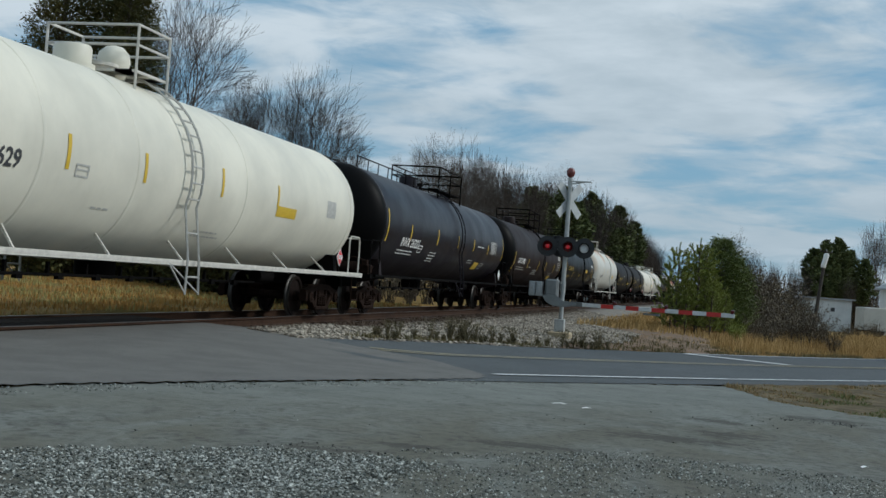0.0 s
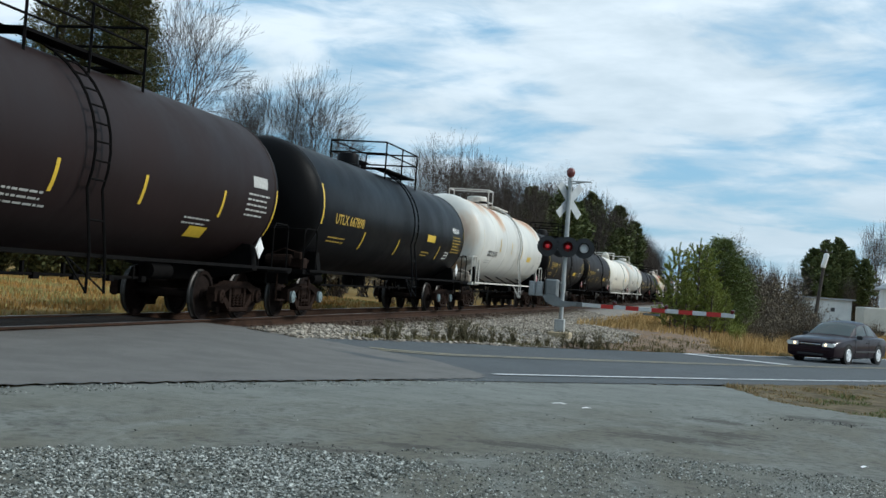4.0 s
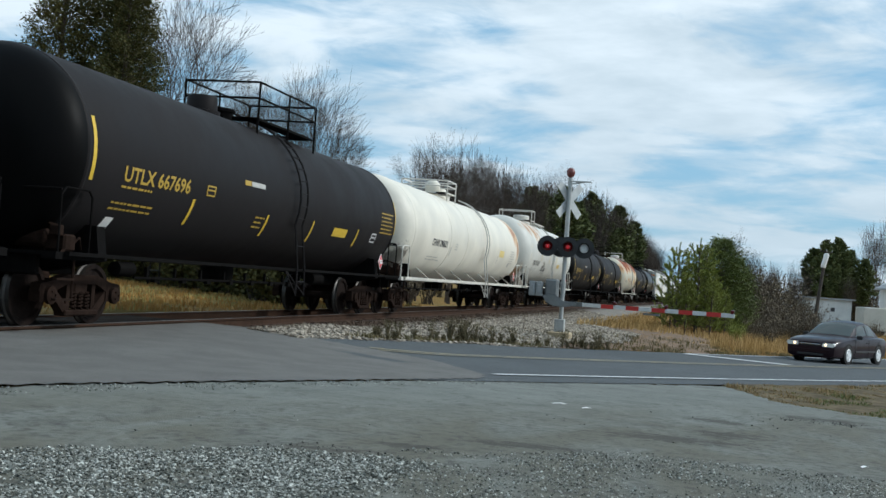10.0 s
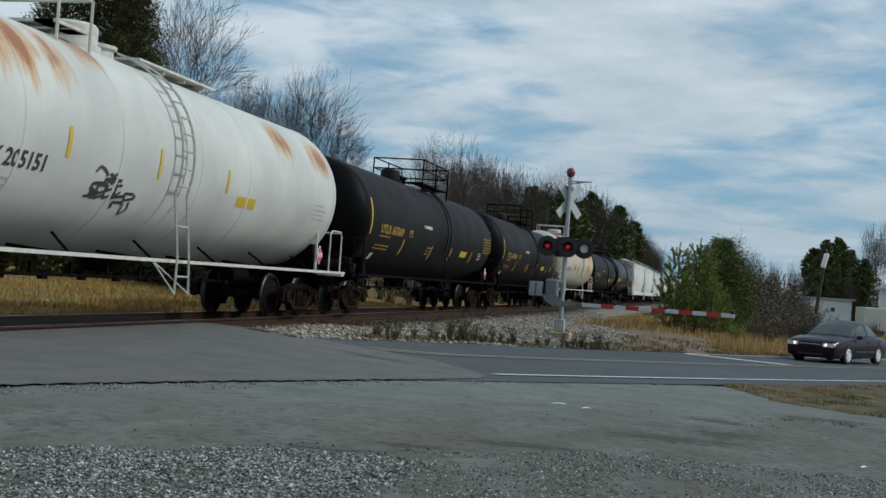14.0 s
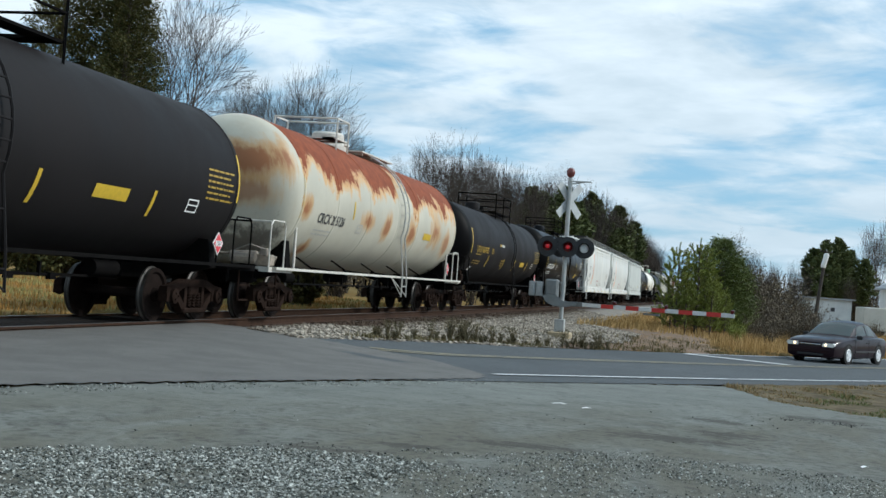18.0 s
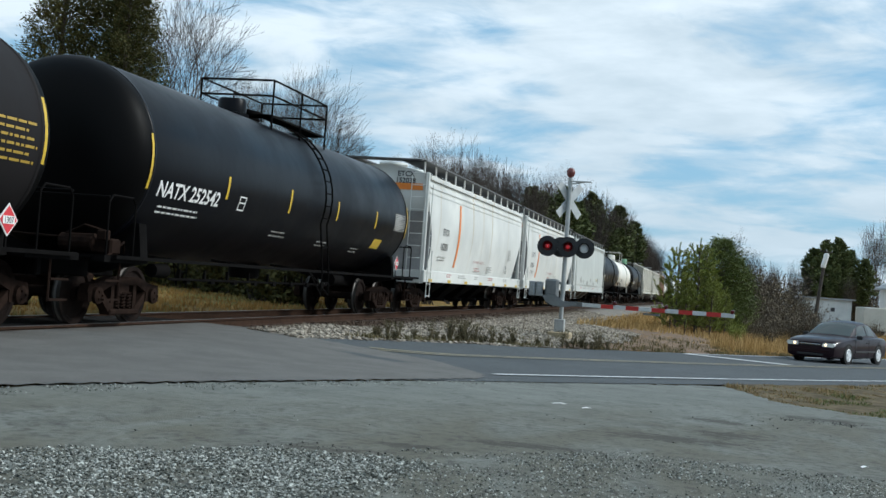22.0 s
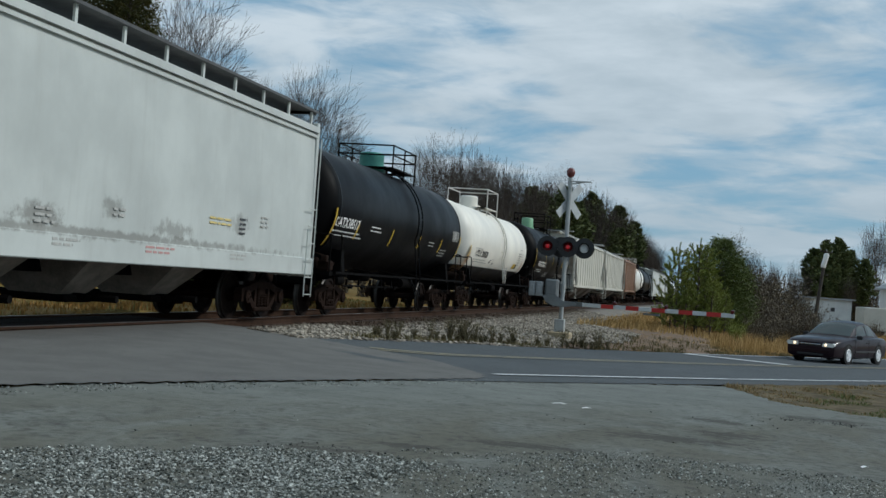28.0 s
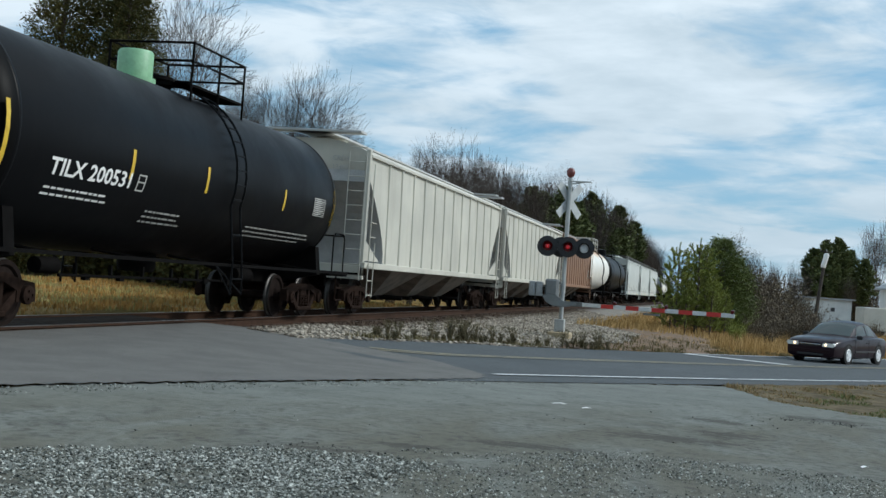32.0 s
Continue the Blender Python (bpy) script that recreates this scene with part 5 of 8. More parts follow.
BOARDED = dict(ladder_mat=M_GREYINK, R=1.52, zc=2.48, trim=M_DULLWHITE, board="board", struts=7, ball=True, ladder_y=0.2, plat_y=-0.1, plat_l=1.1, rail_posts=2, house_y=-1.2, cyl=9.2,
               bands=(-8.9, -4.2, -1.6, 2.6, 8.9))
tank_car(between(S_A, S_AB, **dict(BOARDED, mat=M_CREAM, ticks=[(-3.58, -11, 7), (-1.38, -10, 7), (1.5, -9, 10), (4.2, -8, 8)], words=[("CHVX 290629", -6.75, -15, 0.34, M_INK, 2.1)],
                 panels=[(4.2, 5.3, -15, -7, M_YELLOW), (7.2, 7.8, -8, 6, M_GREYINK)], bars=[(-2.6, -30, 0.6, 1, M_GREYINK), (1.0, -36, 1.2, 2, M_GREYINK)], frames=[(-3.35, -3.0, -14, -7, M_GREYINK)],
                 label="cream white tank car with white running boards and yellow stripes")))
tank_car(between(S_AB, S_BC, **dict(STD, mat=M_PLUM, red=False, ladder_mat=M_PLUM, cyl=8.8, cradle=M_BROWNBLACK, top_rail=(-8.6, -0.6), words=[("INVX 26221", -6.8, -22, 0.36, M_BRIGHTPAINT, 2.0)],
                 ticks=[(-8.4, -20, 14), (-5.95, -14, 2), (-2.68, -14, 4), (0.27, -13, 3), (2.86, -12, 3), (5.5, -13, 0), (8.6, -20, 14)],
                 bars=[(-6.9, -28, 2.0, 2, M_BRIGHTPAINT), (-3.2, -25, 0.95, 4, M_BRIGHTPAINT), (3.5, -6, 1.3, 1, M_BRIGHTPAINT), (2.6, -27, 0.8, 2, M_GREYINK)],
                 panels=[(3.9, 4.7, -40, -28, M_YELLOW), (6.0, 7.2, -12, 5, M_DARKGREYPANEL)], frames=[(-4.75, -4.3, -27, -18, M_BRIGHTPAINT), (4.9, 5.5, -38, -28, M_GREYINK)], label="glossy black tank car with white lettering and yellow stripes")))
tank_car(between(S_BC, S_CD, **dict(STD, mat=M_BROWNBLACK, cyl=7.6, words=[("GATX 1892", -6.4, -17, 0.33, M_BRIGHTPAINT, 1.85)],
                 ticks=[(-7.35, -35, 1), (-3.55, -24, -7), (-0.4, -25, -7), (2.1, -24, -6), (5.05, -24, -5), (7.5, -33, 3)],
                 bars=[(-6.4, -25, 2.2, 2, M_GREYINK), (-1.7, -27, 1.5, 3, M_GREYINK), (-3.2, -22, 0.9, 1, M_GREYINK), (6.1, -4, 1.1, 5, M_GREYINK), (3.8, -28, 1.2, 2, M_GREYINK)],
                 panels=[(4.2, 4.9, -42, -33, M_YELLOW), (6.3, 7.0, 2, 10, M_GREYINK)], red=False, label="faded brown-black tank car with white lettering")))
utlx(S_CD, S_DE, "667898", M_BLACK, cyl=7.55, palecap=True, red=False, ticks=[(-7.3, -15, 20), (-3.9, -33, -15), (-0.6, -34, -16), (4.2, -32, -15), (7.4, -14, 20)], words=[("UTLX 667898", -6.4, -12, 0.32, M_GOLD, 2.25)],
     bars=[(-6.5, -26, 1.5, 2, M_GOLD), (5.8, -1, 1.2, 6, M_GOLD), (2.2, -26, 1.0, 2, M_GOLD)],
     panels=[(2.4, 3.4, -12, -4, M_YELLOW)], frames=[(5.1, 5.6, -30, -21, M_BRIGHTPAINT)], end_name=[("PHENOL-3", 5.7, 5, 0.22, M_BRIGHTPAINT, 0.9)], label="black tank car with yellow panel and gold lettering")
CRCX = dict(R=1.60, zc=2.67, trim=M_DULLWHITE, board="pipe", post=True, rail_mat=M_DULLWHITE, ladder_y=0.4, plat_y=-2.7, house_y=-1.45, plat_l=0.9, ladder_mat=M_GREYINK, rail_h=0.46, rail_posts=2,
            cyl=7.4, house_mat=M_DULLWHITE, mid_rail=False, top_walk=(-0.3, 2.7), struts=6, plat_mat=M_DULLWHITE, strut_mat=M_FRAME, house_h=0.38, house_r=0.42, bands=(-7.2, -4.9, -2.4, 0.3, 2.4, 7.2), rail_len=1.3, rail_top=2.0)
tank_car(between(S_DE, S_EF, **dict(CRCX, mat=M_STREAKED, words=[("CRCX 205170", -6.1, -21, 0.32, M_INK, 1.85)], bars=[(-6.1, -28, 1.5, 2, M_GREYINK), (6.2, -4, 0.8, 5, M_GREYINK)],
                 ticks=[(-7.2, -20, 12), (-3.75, -13, 6), (-1.2, -12, 5), (1.45, -16, 4)], panels=[(3.1, 4.1, -19, -11, M_YELLOW), (5.4, 5.75, -30, -22, M_GREYINK)], label="white tank car with rust streaks along its top")))
utlx(S_EF, S_FG, "667678", end_placard=True)
utlx(S_FG + 0.4, S_GH + 0.4, "667696")
tank_car(between(S_GH, S_HI, **dict(BOARDED, mat=M_ENDRUST, tick_mat=M_GREYINK, ladder_y=1.5, plat_y=-1.7, plat_l=1.3, rail_h=0.4, rail_posts=2, house_y=-0.4, ticks=[(-4.0, -24, -12), (2.6, -24, -12), (4.4, -24, -12)], words=[("CHVX 290633", -6.7, -14, 0.30, M_INK, 2.05)],
                 bars=[(-6.7, -29, 1.7, 2, M_GREYINK), (7.0, -2, 1.1, 6, M_GREYINK)], panels=[(4.6, 5.6, -13, -3, M_PALEYELLOW), (7.0, 7.3, -27, -20, M_GREYINK)], frames=[(-3.45, -3.1, -15, -7, M_GREYINK)],
                 label="white tank car with a rust-stained end and white running boards")))
tank_car(between(S_HI, S_IJ, **dict(CRCX, mat=M_PATCHED, ladder_y=-0.5, words=[("CRCX 205151", -6.15, -21, 0.32, M_INK, 1.85)], bars=[(-6.15, -28, 1.5, 2, M_GREYINK), (6.0, -8, 0.8, 4, M_GREYINK)],
                 ticks=[(-7.2, -19, 13), (-3.85, -12, 3), (-1.2, -13, 4), (1.4, -13, 2)], panels=[(1.95, 2.8, -20, -13, M_YELLOW)], graffiti=(-3.2, -1.6, -38, -12), label="white tank car with rust patches and black sprayed graffiti")))
utlx(S_IJ, S_JK, "667669")
utlx(S_JK, S_KL, "667689")
tank_car(between(S_KL, S_LM, **dict(CRCX, mat=M_RUST, head=M_RUSTHEAD, ladder_y=0.7, words=[("CRCX 205126", -6.1, -20, 0.32, M_INK, 1.85)], bars=[(-6.1, -27, 1.5, 2, M_GREYINK)],
                 ticks=[(-7.2, -20, 12), (-3.7, -12, 3)], panels=[(3.2, 4.1, -17, -10, M_YELLOW)], frames=[(-3.2, -2.8, -23, -15, M_GREYINK)], label="white tank car with heavy red rust over its top")))
utlx(S_LM, S_MN, "667675", end_placard=True)
tank_car(between(S_MN, S_NO, **dict(STD, zc=2.62, R=1.55, mat=M_BLUEBLACK, cyl=7.7, plat_y=0.6, words=[("NATX 252542", -7.25, -21, 0.36, M_BRIGHTPAINT, 2.35)],
                 ticks=[(-7.6, -18, 14), (-4.65, -15, 0), (-1.5, -16, 2), (1.55, -14, 2), (4.65, -14, 2), (7.6, -18, 14)],
                 bars=[(-7.0, -28, 1.8, 2, M_BRIGHTPAINT), (-1.9, -33, 0.9, 2, M_GREYINK), (1.0, -36, 0.7, 2, M_GREYINK), (3.6, -38, 0.7, 2, M_GREYINK)],
                 panels=[(5.0, 5.7, -34, -24, M_YELLOW), (6.4, 7.4, -12, 4, M_DARKGREYPANEL)], frames=[(-4.05, -3.75, -21, -11, M_BRIGHTPAINT)], label="black tank car with white lettering and yellow stripes")))
ETCX = dict(mat=M_HOPPER, end_mat=M_SHADEGREY, rear_mat=M_DARKVOID, gusset=False, stripe=-4.05, end_panel=3.78, posts=13, bays=4, truck_in=1.95, z1=4.12, tuck=0.16, bulge=0.07, end_in=1.55, notch=1.9, notch_top=3.2)
ETCX_BARS = [(-6.6, 1.78, 1.0, 2, M_GREYINK), (5.4, 2.42, 0.8, 5, M_GREYINK), (-0.75, 1.56, 1.1, 2, M_FADEDRED), (1.6, 1.66, 1.0, 3, M_GREYINK), (5.3, 1.78, 0.32, 4, M_INK)]
HAMMER = [("DO NOT HAMMER ON SIDES OF CAR", -1.1, 1.74, 0.13, M_FADEDRED, 1.98)]
hopper_car(between(S_NO, S_OP, **dict(ETCX, words=[("ETCX", -6.42, 2.46, 0.31, M_INK), ("152038", -6.5, 2.0, 0.31, M_INK)], end_words=[("ETCX", 0.55, 4.08, 0.22, M_INK), ("152038", 0.5, 3.88, 0.22, M_INK)],
                   bars=ETCX_BARS, texts=HAMMER, label="white covered hopper car with an orange stripe")))
hopper_car(between(S_OP, S_PQ, **dict(ETCX, stripe=-4.7, words=[("ETCX", -6.7, 2.44, 0.31, M_INK), ("152046", -6.85, 1.95, 0.31, M_INK)], end_words=[("ETCX", 0.55, 4.08, 0.22, M_INK), ("152046", 0.5, 3.88, 0.22, M_INK)],
                   bars=ETCX_BARS, texts=HAMMER, label="white covered hopper car with an orange stripe")))
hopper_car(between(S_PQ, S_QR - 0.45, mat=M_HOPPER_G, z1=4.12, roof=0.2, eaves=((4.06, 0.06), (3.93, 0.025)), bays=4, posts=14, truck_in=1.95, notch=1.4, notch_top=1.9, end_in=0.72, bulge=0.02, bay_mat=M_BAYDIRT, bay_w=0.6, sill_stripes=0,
                   bars=[(-5.3, 1.72, 0.8, 3, M_GREYINK), (-1.6, 1.62, 0.5, 3, M_GREYINK), (0.4, 1.75, 0.5, 2, M_GREYINK), (3.7, 1.85, 1.0, 2, M_PALEYELLOW), (5.0, 1.9, 0.35, 4, M_INK), (6.0, 2.0, 0.5, 3, M_GREYINK), (-8.2, 3.3, 2.0, 3, M_GREYINK)],
                   label="pale grey smooth-sided covered hopper car with a dirty lower edge"))
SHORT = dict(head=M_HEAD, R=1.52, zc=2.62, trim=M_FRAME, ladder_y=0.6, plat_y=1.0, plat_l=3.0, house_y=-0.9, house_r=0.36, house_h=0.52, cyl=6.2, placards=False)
tank_car(between(S_QR, S_RS, **dict(SHORT, mat=M_BLACK, R=1.48, ladder_mat=M_BLACK, cyl=6.62, plat_y=1.15, plat_l=2.5, rail_h=0.62, house_mat=M_TEAL, house_y=0.5, words=[("GATX38517", -6.65, -19, 0.33, M_BRIGHTPAINT, 1.85)],
                 ticks=[(-6.7, -40, -3), (-4.85, -29, -13), (-1.7, -30, -12), (1.3, -27, -12), (4.0, -28, -12), (6.6, -35, -3)],
                 bars=[(-6.65, -24, 2.6, 2, M_BRIGHTPAINT), (-3.75, -14, 1.0, 2, M_BRIGHTPAINT), (2.5, -18, 0.7, 2, M_GREYINK), (4.2, -25, 0.9, 3, M_GREYINK)], panels=[(5.4, 6.3, -10, 2, M_DARKGREYPANEL)], red=False, label="short black tank car with a green top housing")))
tank_car(between(S_RS, S_ST, **dict(SHORT, head=M_TWOTONE, mat=M_TWOTONE, R=1.44, zc=2.58, cyl=6.05, plat_y=0.3, plat_l=2.2, rail_posts=2, mid_rail=False, plat_mat=M_DULLWHITE, ladder_mat=M_DULLWHITE, ladder_y=0.0, ladder_bottom=1.75, house_y=-0.5, words=[("UTLX 200528", -5.0, -22, 0.34, M_INK, 2.3)],
                 bars=[(-5.2, -11, 1.6, 1, M_GREYINK), (-5.0, -28, 2.8, 2, M_GREYINK), (4.1, -6, 0.8, 6, M_INK), (5.0, -6, 0.4, 5, M_GREYINK), (4.4, 1, 0.8, 1, M_GREYINK)],
                 panels=[(3.5, 4.1, -34, -25, M_YELLOW), (4.15, 4.45, -34, -25, M_INK)], ticks=[(-6.1, -30, -8)], graffiti=(-2.2, -0.5, -33, -22), thin=True, label="short tank car painted white above and black below")))
tank_car(between(S_ST - 0.15, S_TU - 0.15, **dict(SHORT, mat=M_BLACK, cyl=6.35, ladder_mat=M_BLACK, house_mat=M_GREEN, house_r=0.31, house_y=-0.6, plat_y=1.1, plat_l=2.3, words=[("TILX 200531", -5.35, -20, 0.33, M_BRIGHTPAINT, 2.2)],
                 ticks=[(-6.45, -23, 11), (-3.2, -15, 2), (-0.55, -14, 3), (3.15, -15, 1), (6.2, -20, 10)],
                 bars=[(-5.3, -28, 2.0, 2, M_BRIGHTPAINT), (-2.3, -33, 1.5, 3, M_GREYINK), (1.75, -33, 3.8, 3, M_GREYINK)], panels=[(4.9, 5.6, -14, 0, M_DARKGREYPANEL)], frames=[(-2.95, -2.7, -21, -11, M_GREYINK)], label="short black tank car with a pale green top housing")))
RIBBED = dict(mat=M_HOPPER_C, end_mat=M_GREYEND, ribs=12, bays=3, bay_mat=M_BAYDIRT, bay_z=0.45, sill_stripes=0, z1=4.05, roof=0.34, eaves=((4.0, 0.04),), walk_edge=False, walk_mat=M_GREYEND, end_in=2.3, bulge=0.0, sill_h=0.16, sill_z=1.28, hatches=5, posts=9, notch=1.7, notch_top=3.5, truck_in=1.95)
hopper_car(between(S_TU, S_UV, **dict(RIBBED, end_words=[("CRDX", 0.55, 3.85, 0.18, M_GREYINK), ("13485", 0.55, 3.62, 0.18, M_GREYINK)], label="cream covered hopper car with ribbed sides")))
hopper_car(between(S_UV, S_VW, **dict(RIBBED, label="cream covered hopper car with ribbed sides")))
hopper_car(between(S_VW, S_WX, **dict(RIBBED, mat=M_BROWNCAR, ribs=11, label="brown ribbed freight car with rust stains")))
tank_car(between(S_WX, S_XY, **dict(SHORT, head=M_WHITE_R2, mat=M_WHITE_R2, plat_mat=M_DULLWHITE, label="white tank car with light rust")))
tank_car(between(S_XY, S_YZ, **dict(SHORT, mat=M_BLACK, cyl=7.0, label="black tank car far down the train")))
_s = S_YZ
for ln, kind in ((18.4, "h"), (18.4, "h"), (18.4, "h"), (18.4, "b"), (18.4, "w"), (18.4, "b")):
    if kind == "h":
        hopper_car(between(_s, _s + ln, mat=M_HOPPER_G, z1=4.2, roof=0.2, eaves=((4.15, 0.05),), bays=3, posts=9, label="pale grey covered hopper car far down the train"))
    else:
        tank_car(between(_s, _s + ln, **dict(STD, cyl=8.0, mat=M_BLACK if kind == "b" else M_WHITE, head=M_HEAD if kind == "b" else M_WHITE, label="tank car far down the train")))
    _s += ln
# ---- stones, plants ----
def rock_set(n, seed, flat=0.6):
    rnd = random.Random(seed)
    out = []
    for _ in range(n):
        bm = bmesh.new()
        bmesh.ops.create_cube(bm, size=1.25, matrix=Euler((rnd.uniform(0, 3), rnd.uniform(0, 3), 0)).to_matrix().to_4x4())
        for v in bm.verts:
            v.co *= rnd.uniform(0.6, 1.2)
            v.co.z *= flat
        bm.verts.index_update()
        out.append(([v.co.copy() for v in bm.verts], [tuple(v.index for v in f.verts) for f in bm.faces]))
        bm.free()
    return out


ROCKS = rock_set(12, 5)


def scatter_rocks(name, places, mat, label, category):
    """places: x, y, z, size; one mesh of loose stones."""
    rnd = random.Random(len(places))
    V, F, o = [], [], 0
    for x, y, z, s in places:
        vs, fs = ROCKS[rnd.randrange(12)]
        m = (Matrix.Translation((x, y, z)) @ Euler((rnd.uniform(-.4, .4), rnd.uniform(-.4, .4), rnd.uniform(0, 6.3))).to_matrix().to_4x4()
             @ Matrix.Diagonal((s * rnd.uniform(0.7, 1.3), s, s * rnd.uniform(0.7, 1.2), 1)))
        V += [tuple(m @ v) for v in vs]
        F += [tuple(i + o for i in f) for f in fs]
        o += len(vs)
    me = bpy.data.meshes.new(name)
    me.from_pydata(V, [], F)
    me.materials.append(mat)
    return tagged(put(name, me), label, category, kind="stuff")


def stone_material(name, lo, hi, power=1.0):
    m, N, L, P = material(name)
    gnode = N.new("ShaderNodeNewGeometry")
    v = coords(N, L, world_space=True)
    b = tex_noise(N, L, v, 40, 4, 0.6)
    col = mix(N, L, op(N, L, "POWER", gnode.outputs["Random Per Island"], power), lo, hi)
    col = mix(N, L, ramp(N, L, b, 0.35, 0.7, 0, 0.4), col, tuple(c * 0.6 for c in lo))
    L.new(col, P.inputs["Base Color"])
    P.inputs["Roughness"].default_value = 0.9
    P.inputs["Specular IOR Level"].default_value = 0.2
    return m


M_STONE = stone_material("ballast stone", (0.14, 0.118, 0.092), (0.52, 0.46, 0.375))
grime_shade_by_track(M_STONE, 1.6, 2.7, (0.055, 0.034, 0.022))
M_GRAVEL = stone_material("grey gravel", (0.070, 0.074, 0.064), (0.60, 0.61, 0.56), 1.9)
rnd = random.Random(11)
pl = []
while len(pl) < 26000:
    y = 19 + 55 * rnd.random() ** 1.5
    x = rnd.uniform(-9.6, -2.2)
    if bed_keep(x, y):
        pl.append((x, y, bed_z(x, y) + 0.012, rnd.uniform(0.025, 0.06)))
scatter_rocks("ballast_stones", pl, M_STONE, "loose pale crushed stones on the ballast shoulder", "stones")
pl = []
while len(pl) < 64000:
    y, x = rnd.uniform(3.4, 9.0), rnd.uniform(-5.5, 3.0)
    l = lat(x, y)
    edge = np.interp(x, (-3.7, -3.17, -2.68, -2.2, -1.37, -0.7, 0.17, 1.14), (6.02, 5.85, 5.70, 5.40, 5.25, 5.0, 4.7, 4.4)) + 0.14 * noise.noise(Vector((x * 1.6, y * 1.6, 4))) + 0.5 * smooth01(-2.4, -1.4, x) * noise.noise(Vector((x * 1.2, y * 1.2, 14)))
    dens = smooth01(edge + 0.05, edge - 0.25, l) * (0.26 + 0.74 * smooth01(-1.2, -2.4, x)) * max(0.0, 0.8 + 1.3 * noise.noise(Vector((x * 1.7, y * 1.7, 6))))
    if rnd.random() < max(0.0006 * smooth01(9.0, 6.0, l), dens) and l < 9.0:
        s = rnd.choice((0.0035, 0.0045, 0.005, 0.006, 0.007, 0.009, 0.012)) * rnd.uniform(0.8, 1.3) * (1.0 if x < -1.6 else 0.72)
        pl.append((x, y, ground_z(x, y) + s * 0.15, s))
grit = []
while len(grit) < 2200:
    a, d = rnd.uniform(-4, 13), 0.05 + 0.5 * rnd.random() ** 2
    x, y = road_xy(a, near_edge(a) - d)
    if noise.noise(Vector((a * 1.7, 3.0, 12))) > -0.15:
        s = rnd.uniform(0.004, 0.011)
        grit.append((x, y, ground_z(x, y) + s * 0.2, s))
crumbs = []
for cx, cy, wx, wy, n in ((0.90, 14.3, 0.24, 0.35, 70), (1.47, 14.35, 0.30, 0.32, 120), (2.0, 14.3, 0.14, 0.15, 22), (-0.6, 10.6, 1.2, 1.2, 40), (0.4, 13.0, 0.6, 0.8, 40), (-2.4, 7.2, 0.5, 0.16, 50)):
    for _ in range(n):
        x, y, s = cx + rnd.gauss(0, wx * 0.55), cy + rnd.gauss(0, wy * 0.55), rnd.choice((0.003, 0.004, 0.006, 0.009)) * rnd.uniform(0.7, 1.3)
        crumbs.append((x, y, ground_z(x, y) + s * 0.2, s))
scatter_rocks("asphalt_crumbs", crumbs, stone_material("broken asphalt", (0.016, 0.016, 0.015), (0.10, 0.10, 0.095), 1.6), "dark broken crumbs of asphalt on the lot", "rubble")
scatter_rocks("grit", grit, M_GRAVEL, "brown and white grit swept along the pavement crack", "grit")
scatter_rocks("gravel", pl, M_GRAVEL, "loose grey and white gravel on the old lot", "gravel")


def leafy(name, lo, hi, trans=0.0):
    m, N, L, P = material(name)
    gnode = N.new("ShaderNodeNewGeometry")
    oi = N.new("ShaderNodeObjectInfo")
    f = op(N, L, "ADD", op(N, L, "MULTIPLY", gnode.outputs["Random Per Island"], 0.75), op(N, L, "MULTIPLY", oi.outputs["Random"], 0.25))
    L.new(mix(N, L, f, lo, hi), P.inputs["Base Color"])
    P.inputs["Roughness"].default_value = 0.75
    P.inputs["Specular IOR Level"].default_value = 0.2
    return m


M_DRYGRASS = leafy("dry tall grass", (0.23, 0.14, 0.05), (0.54, 0.36, 0.145))
M_GREENGRASS = leafy("short green grass", (0.075, 0.078, 0.03), (0.22, 0.16, 0.082))
M_SHORTDRY = leafy("short dry grass", (0.15, 0.100, 0.045), (0.38, 0.27, 0.13))
M_LUSH = leafy("short lush grass", (0.055, 0.080, 0.022), (0.15, 0.185, 0.06))
M_WEED = leafy("brown weeds", (0.05, 0.05, 0.025), (0.14, 0.11, 0.06))
M_CEDAR = leafy("cedar foliage", (0.030, 0.039, 0.013), (0.13, 0.112, 0.036))
M_PINE = leafy("pine needles", (0.095, 0.125, 0.022), (0.30, 0.33, 0.075))
M_PINEFAR = leafy("dark pine needles", (0.046, 0.062, 0.022), (0.135, 0.148, 0.052))
M_DARKPINE = leafy("dark green needles", (0.045, 0.068, 0.018), (0.15, 0.175, 0.048))
M_TWIG = leafy("bare grey twigs", (0.034, 0.026, 0.021), (0.080, 0.064, 0.052))
M_BRUSH = leafy("brown winter brush", (0.085, 0.070, 0.046), (0.20, 0.165, 0.11))
M_BARK = simple("grey brown bark", (0.085, 0.066, 0.054), 0.9, 0, 0.3, 5, 0.6)


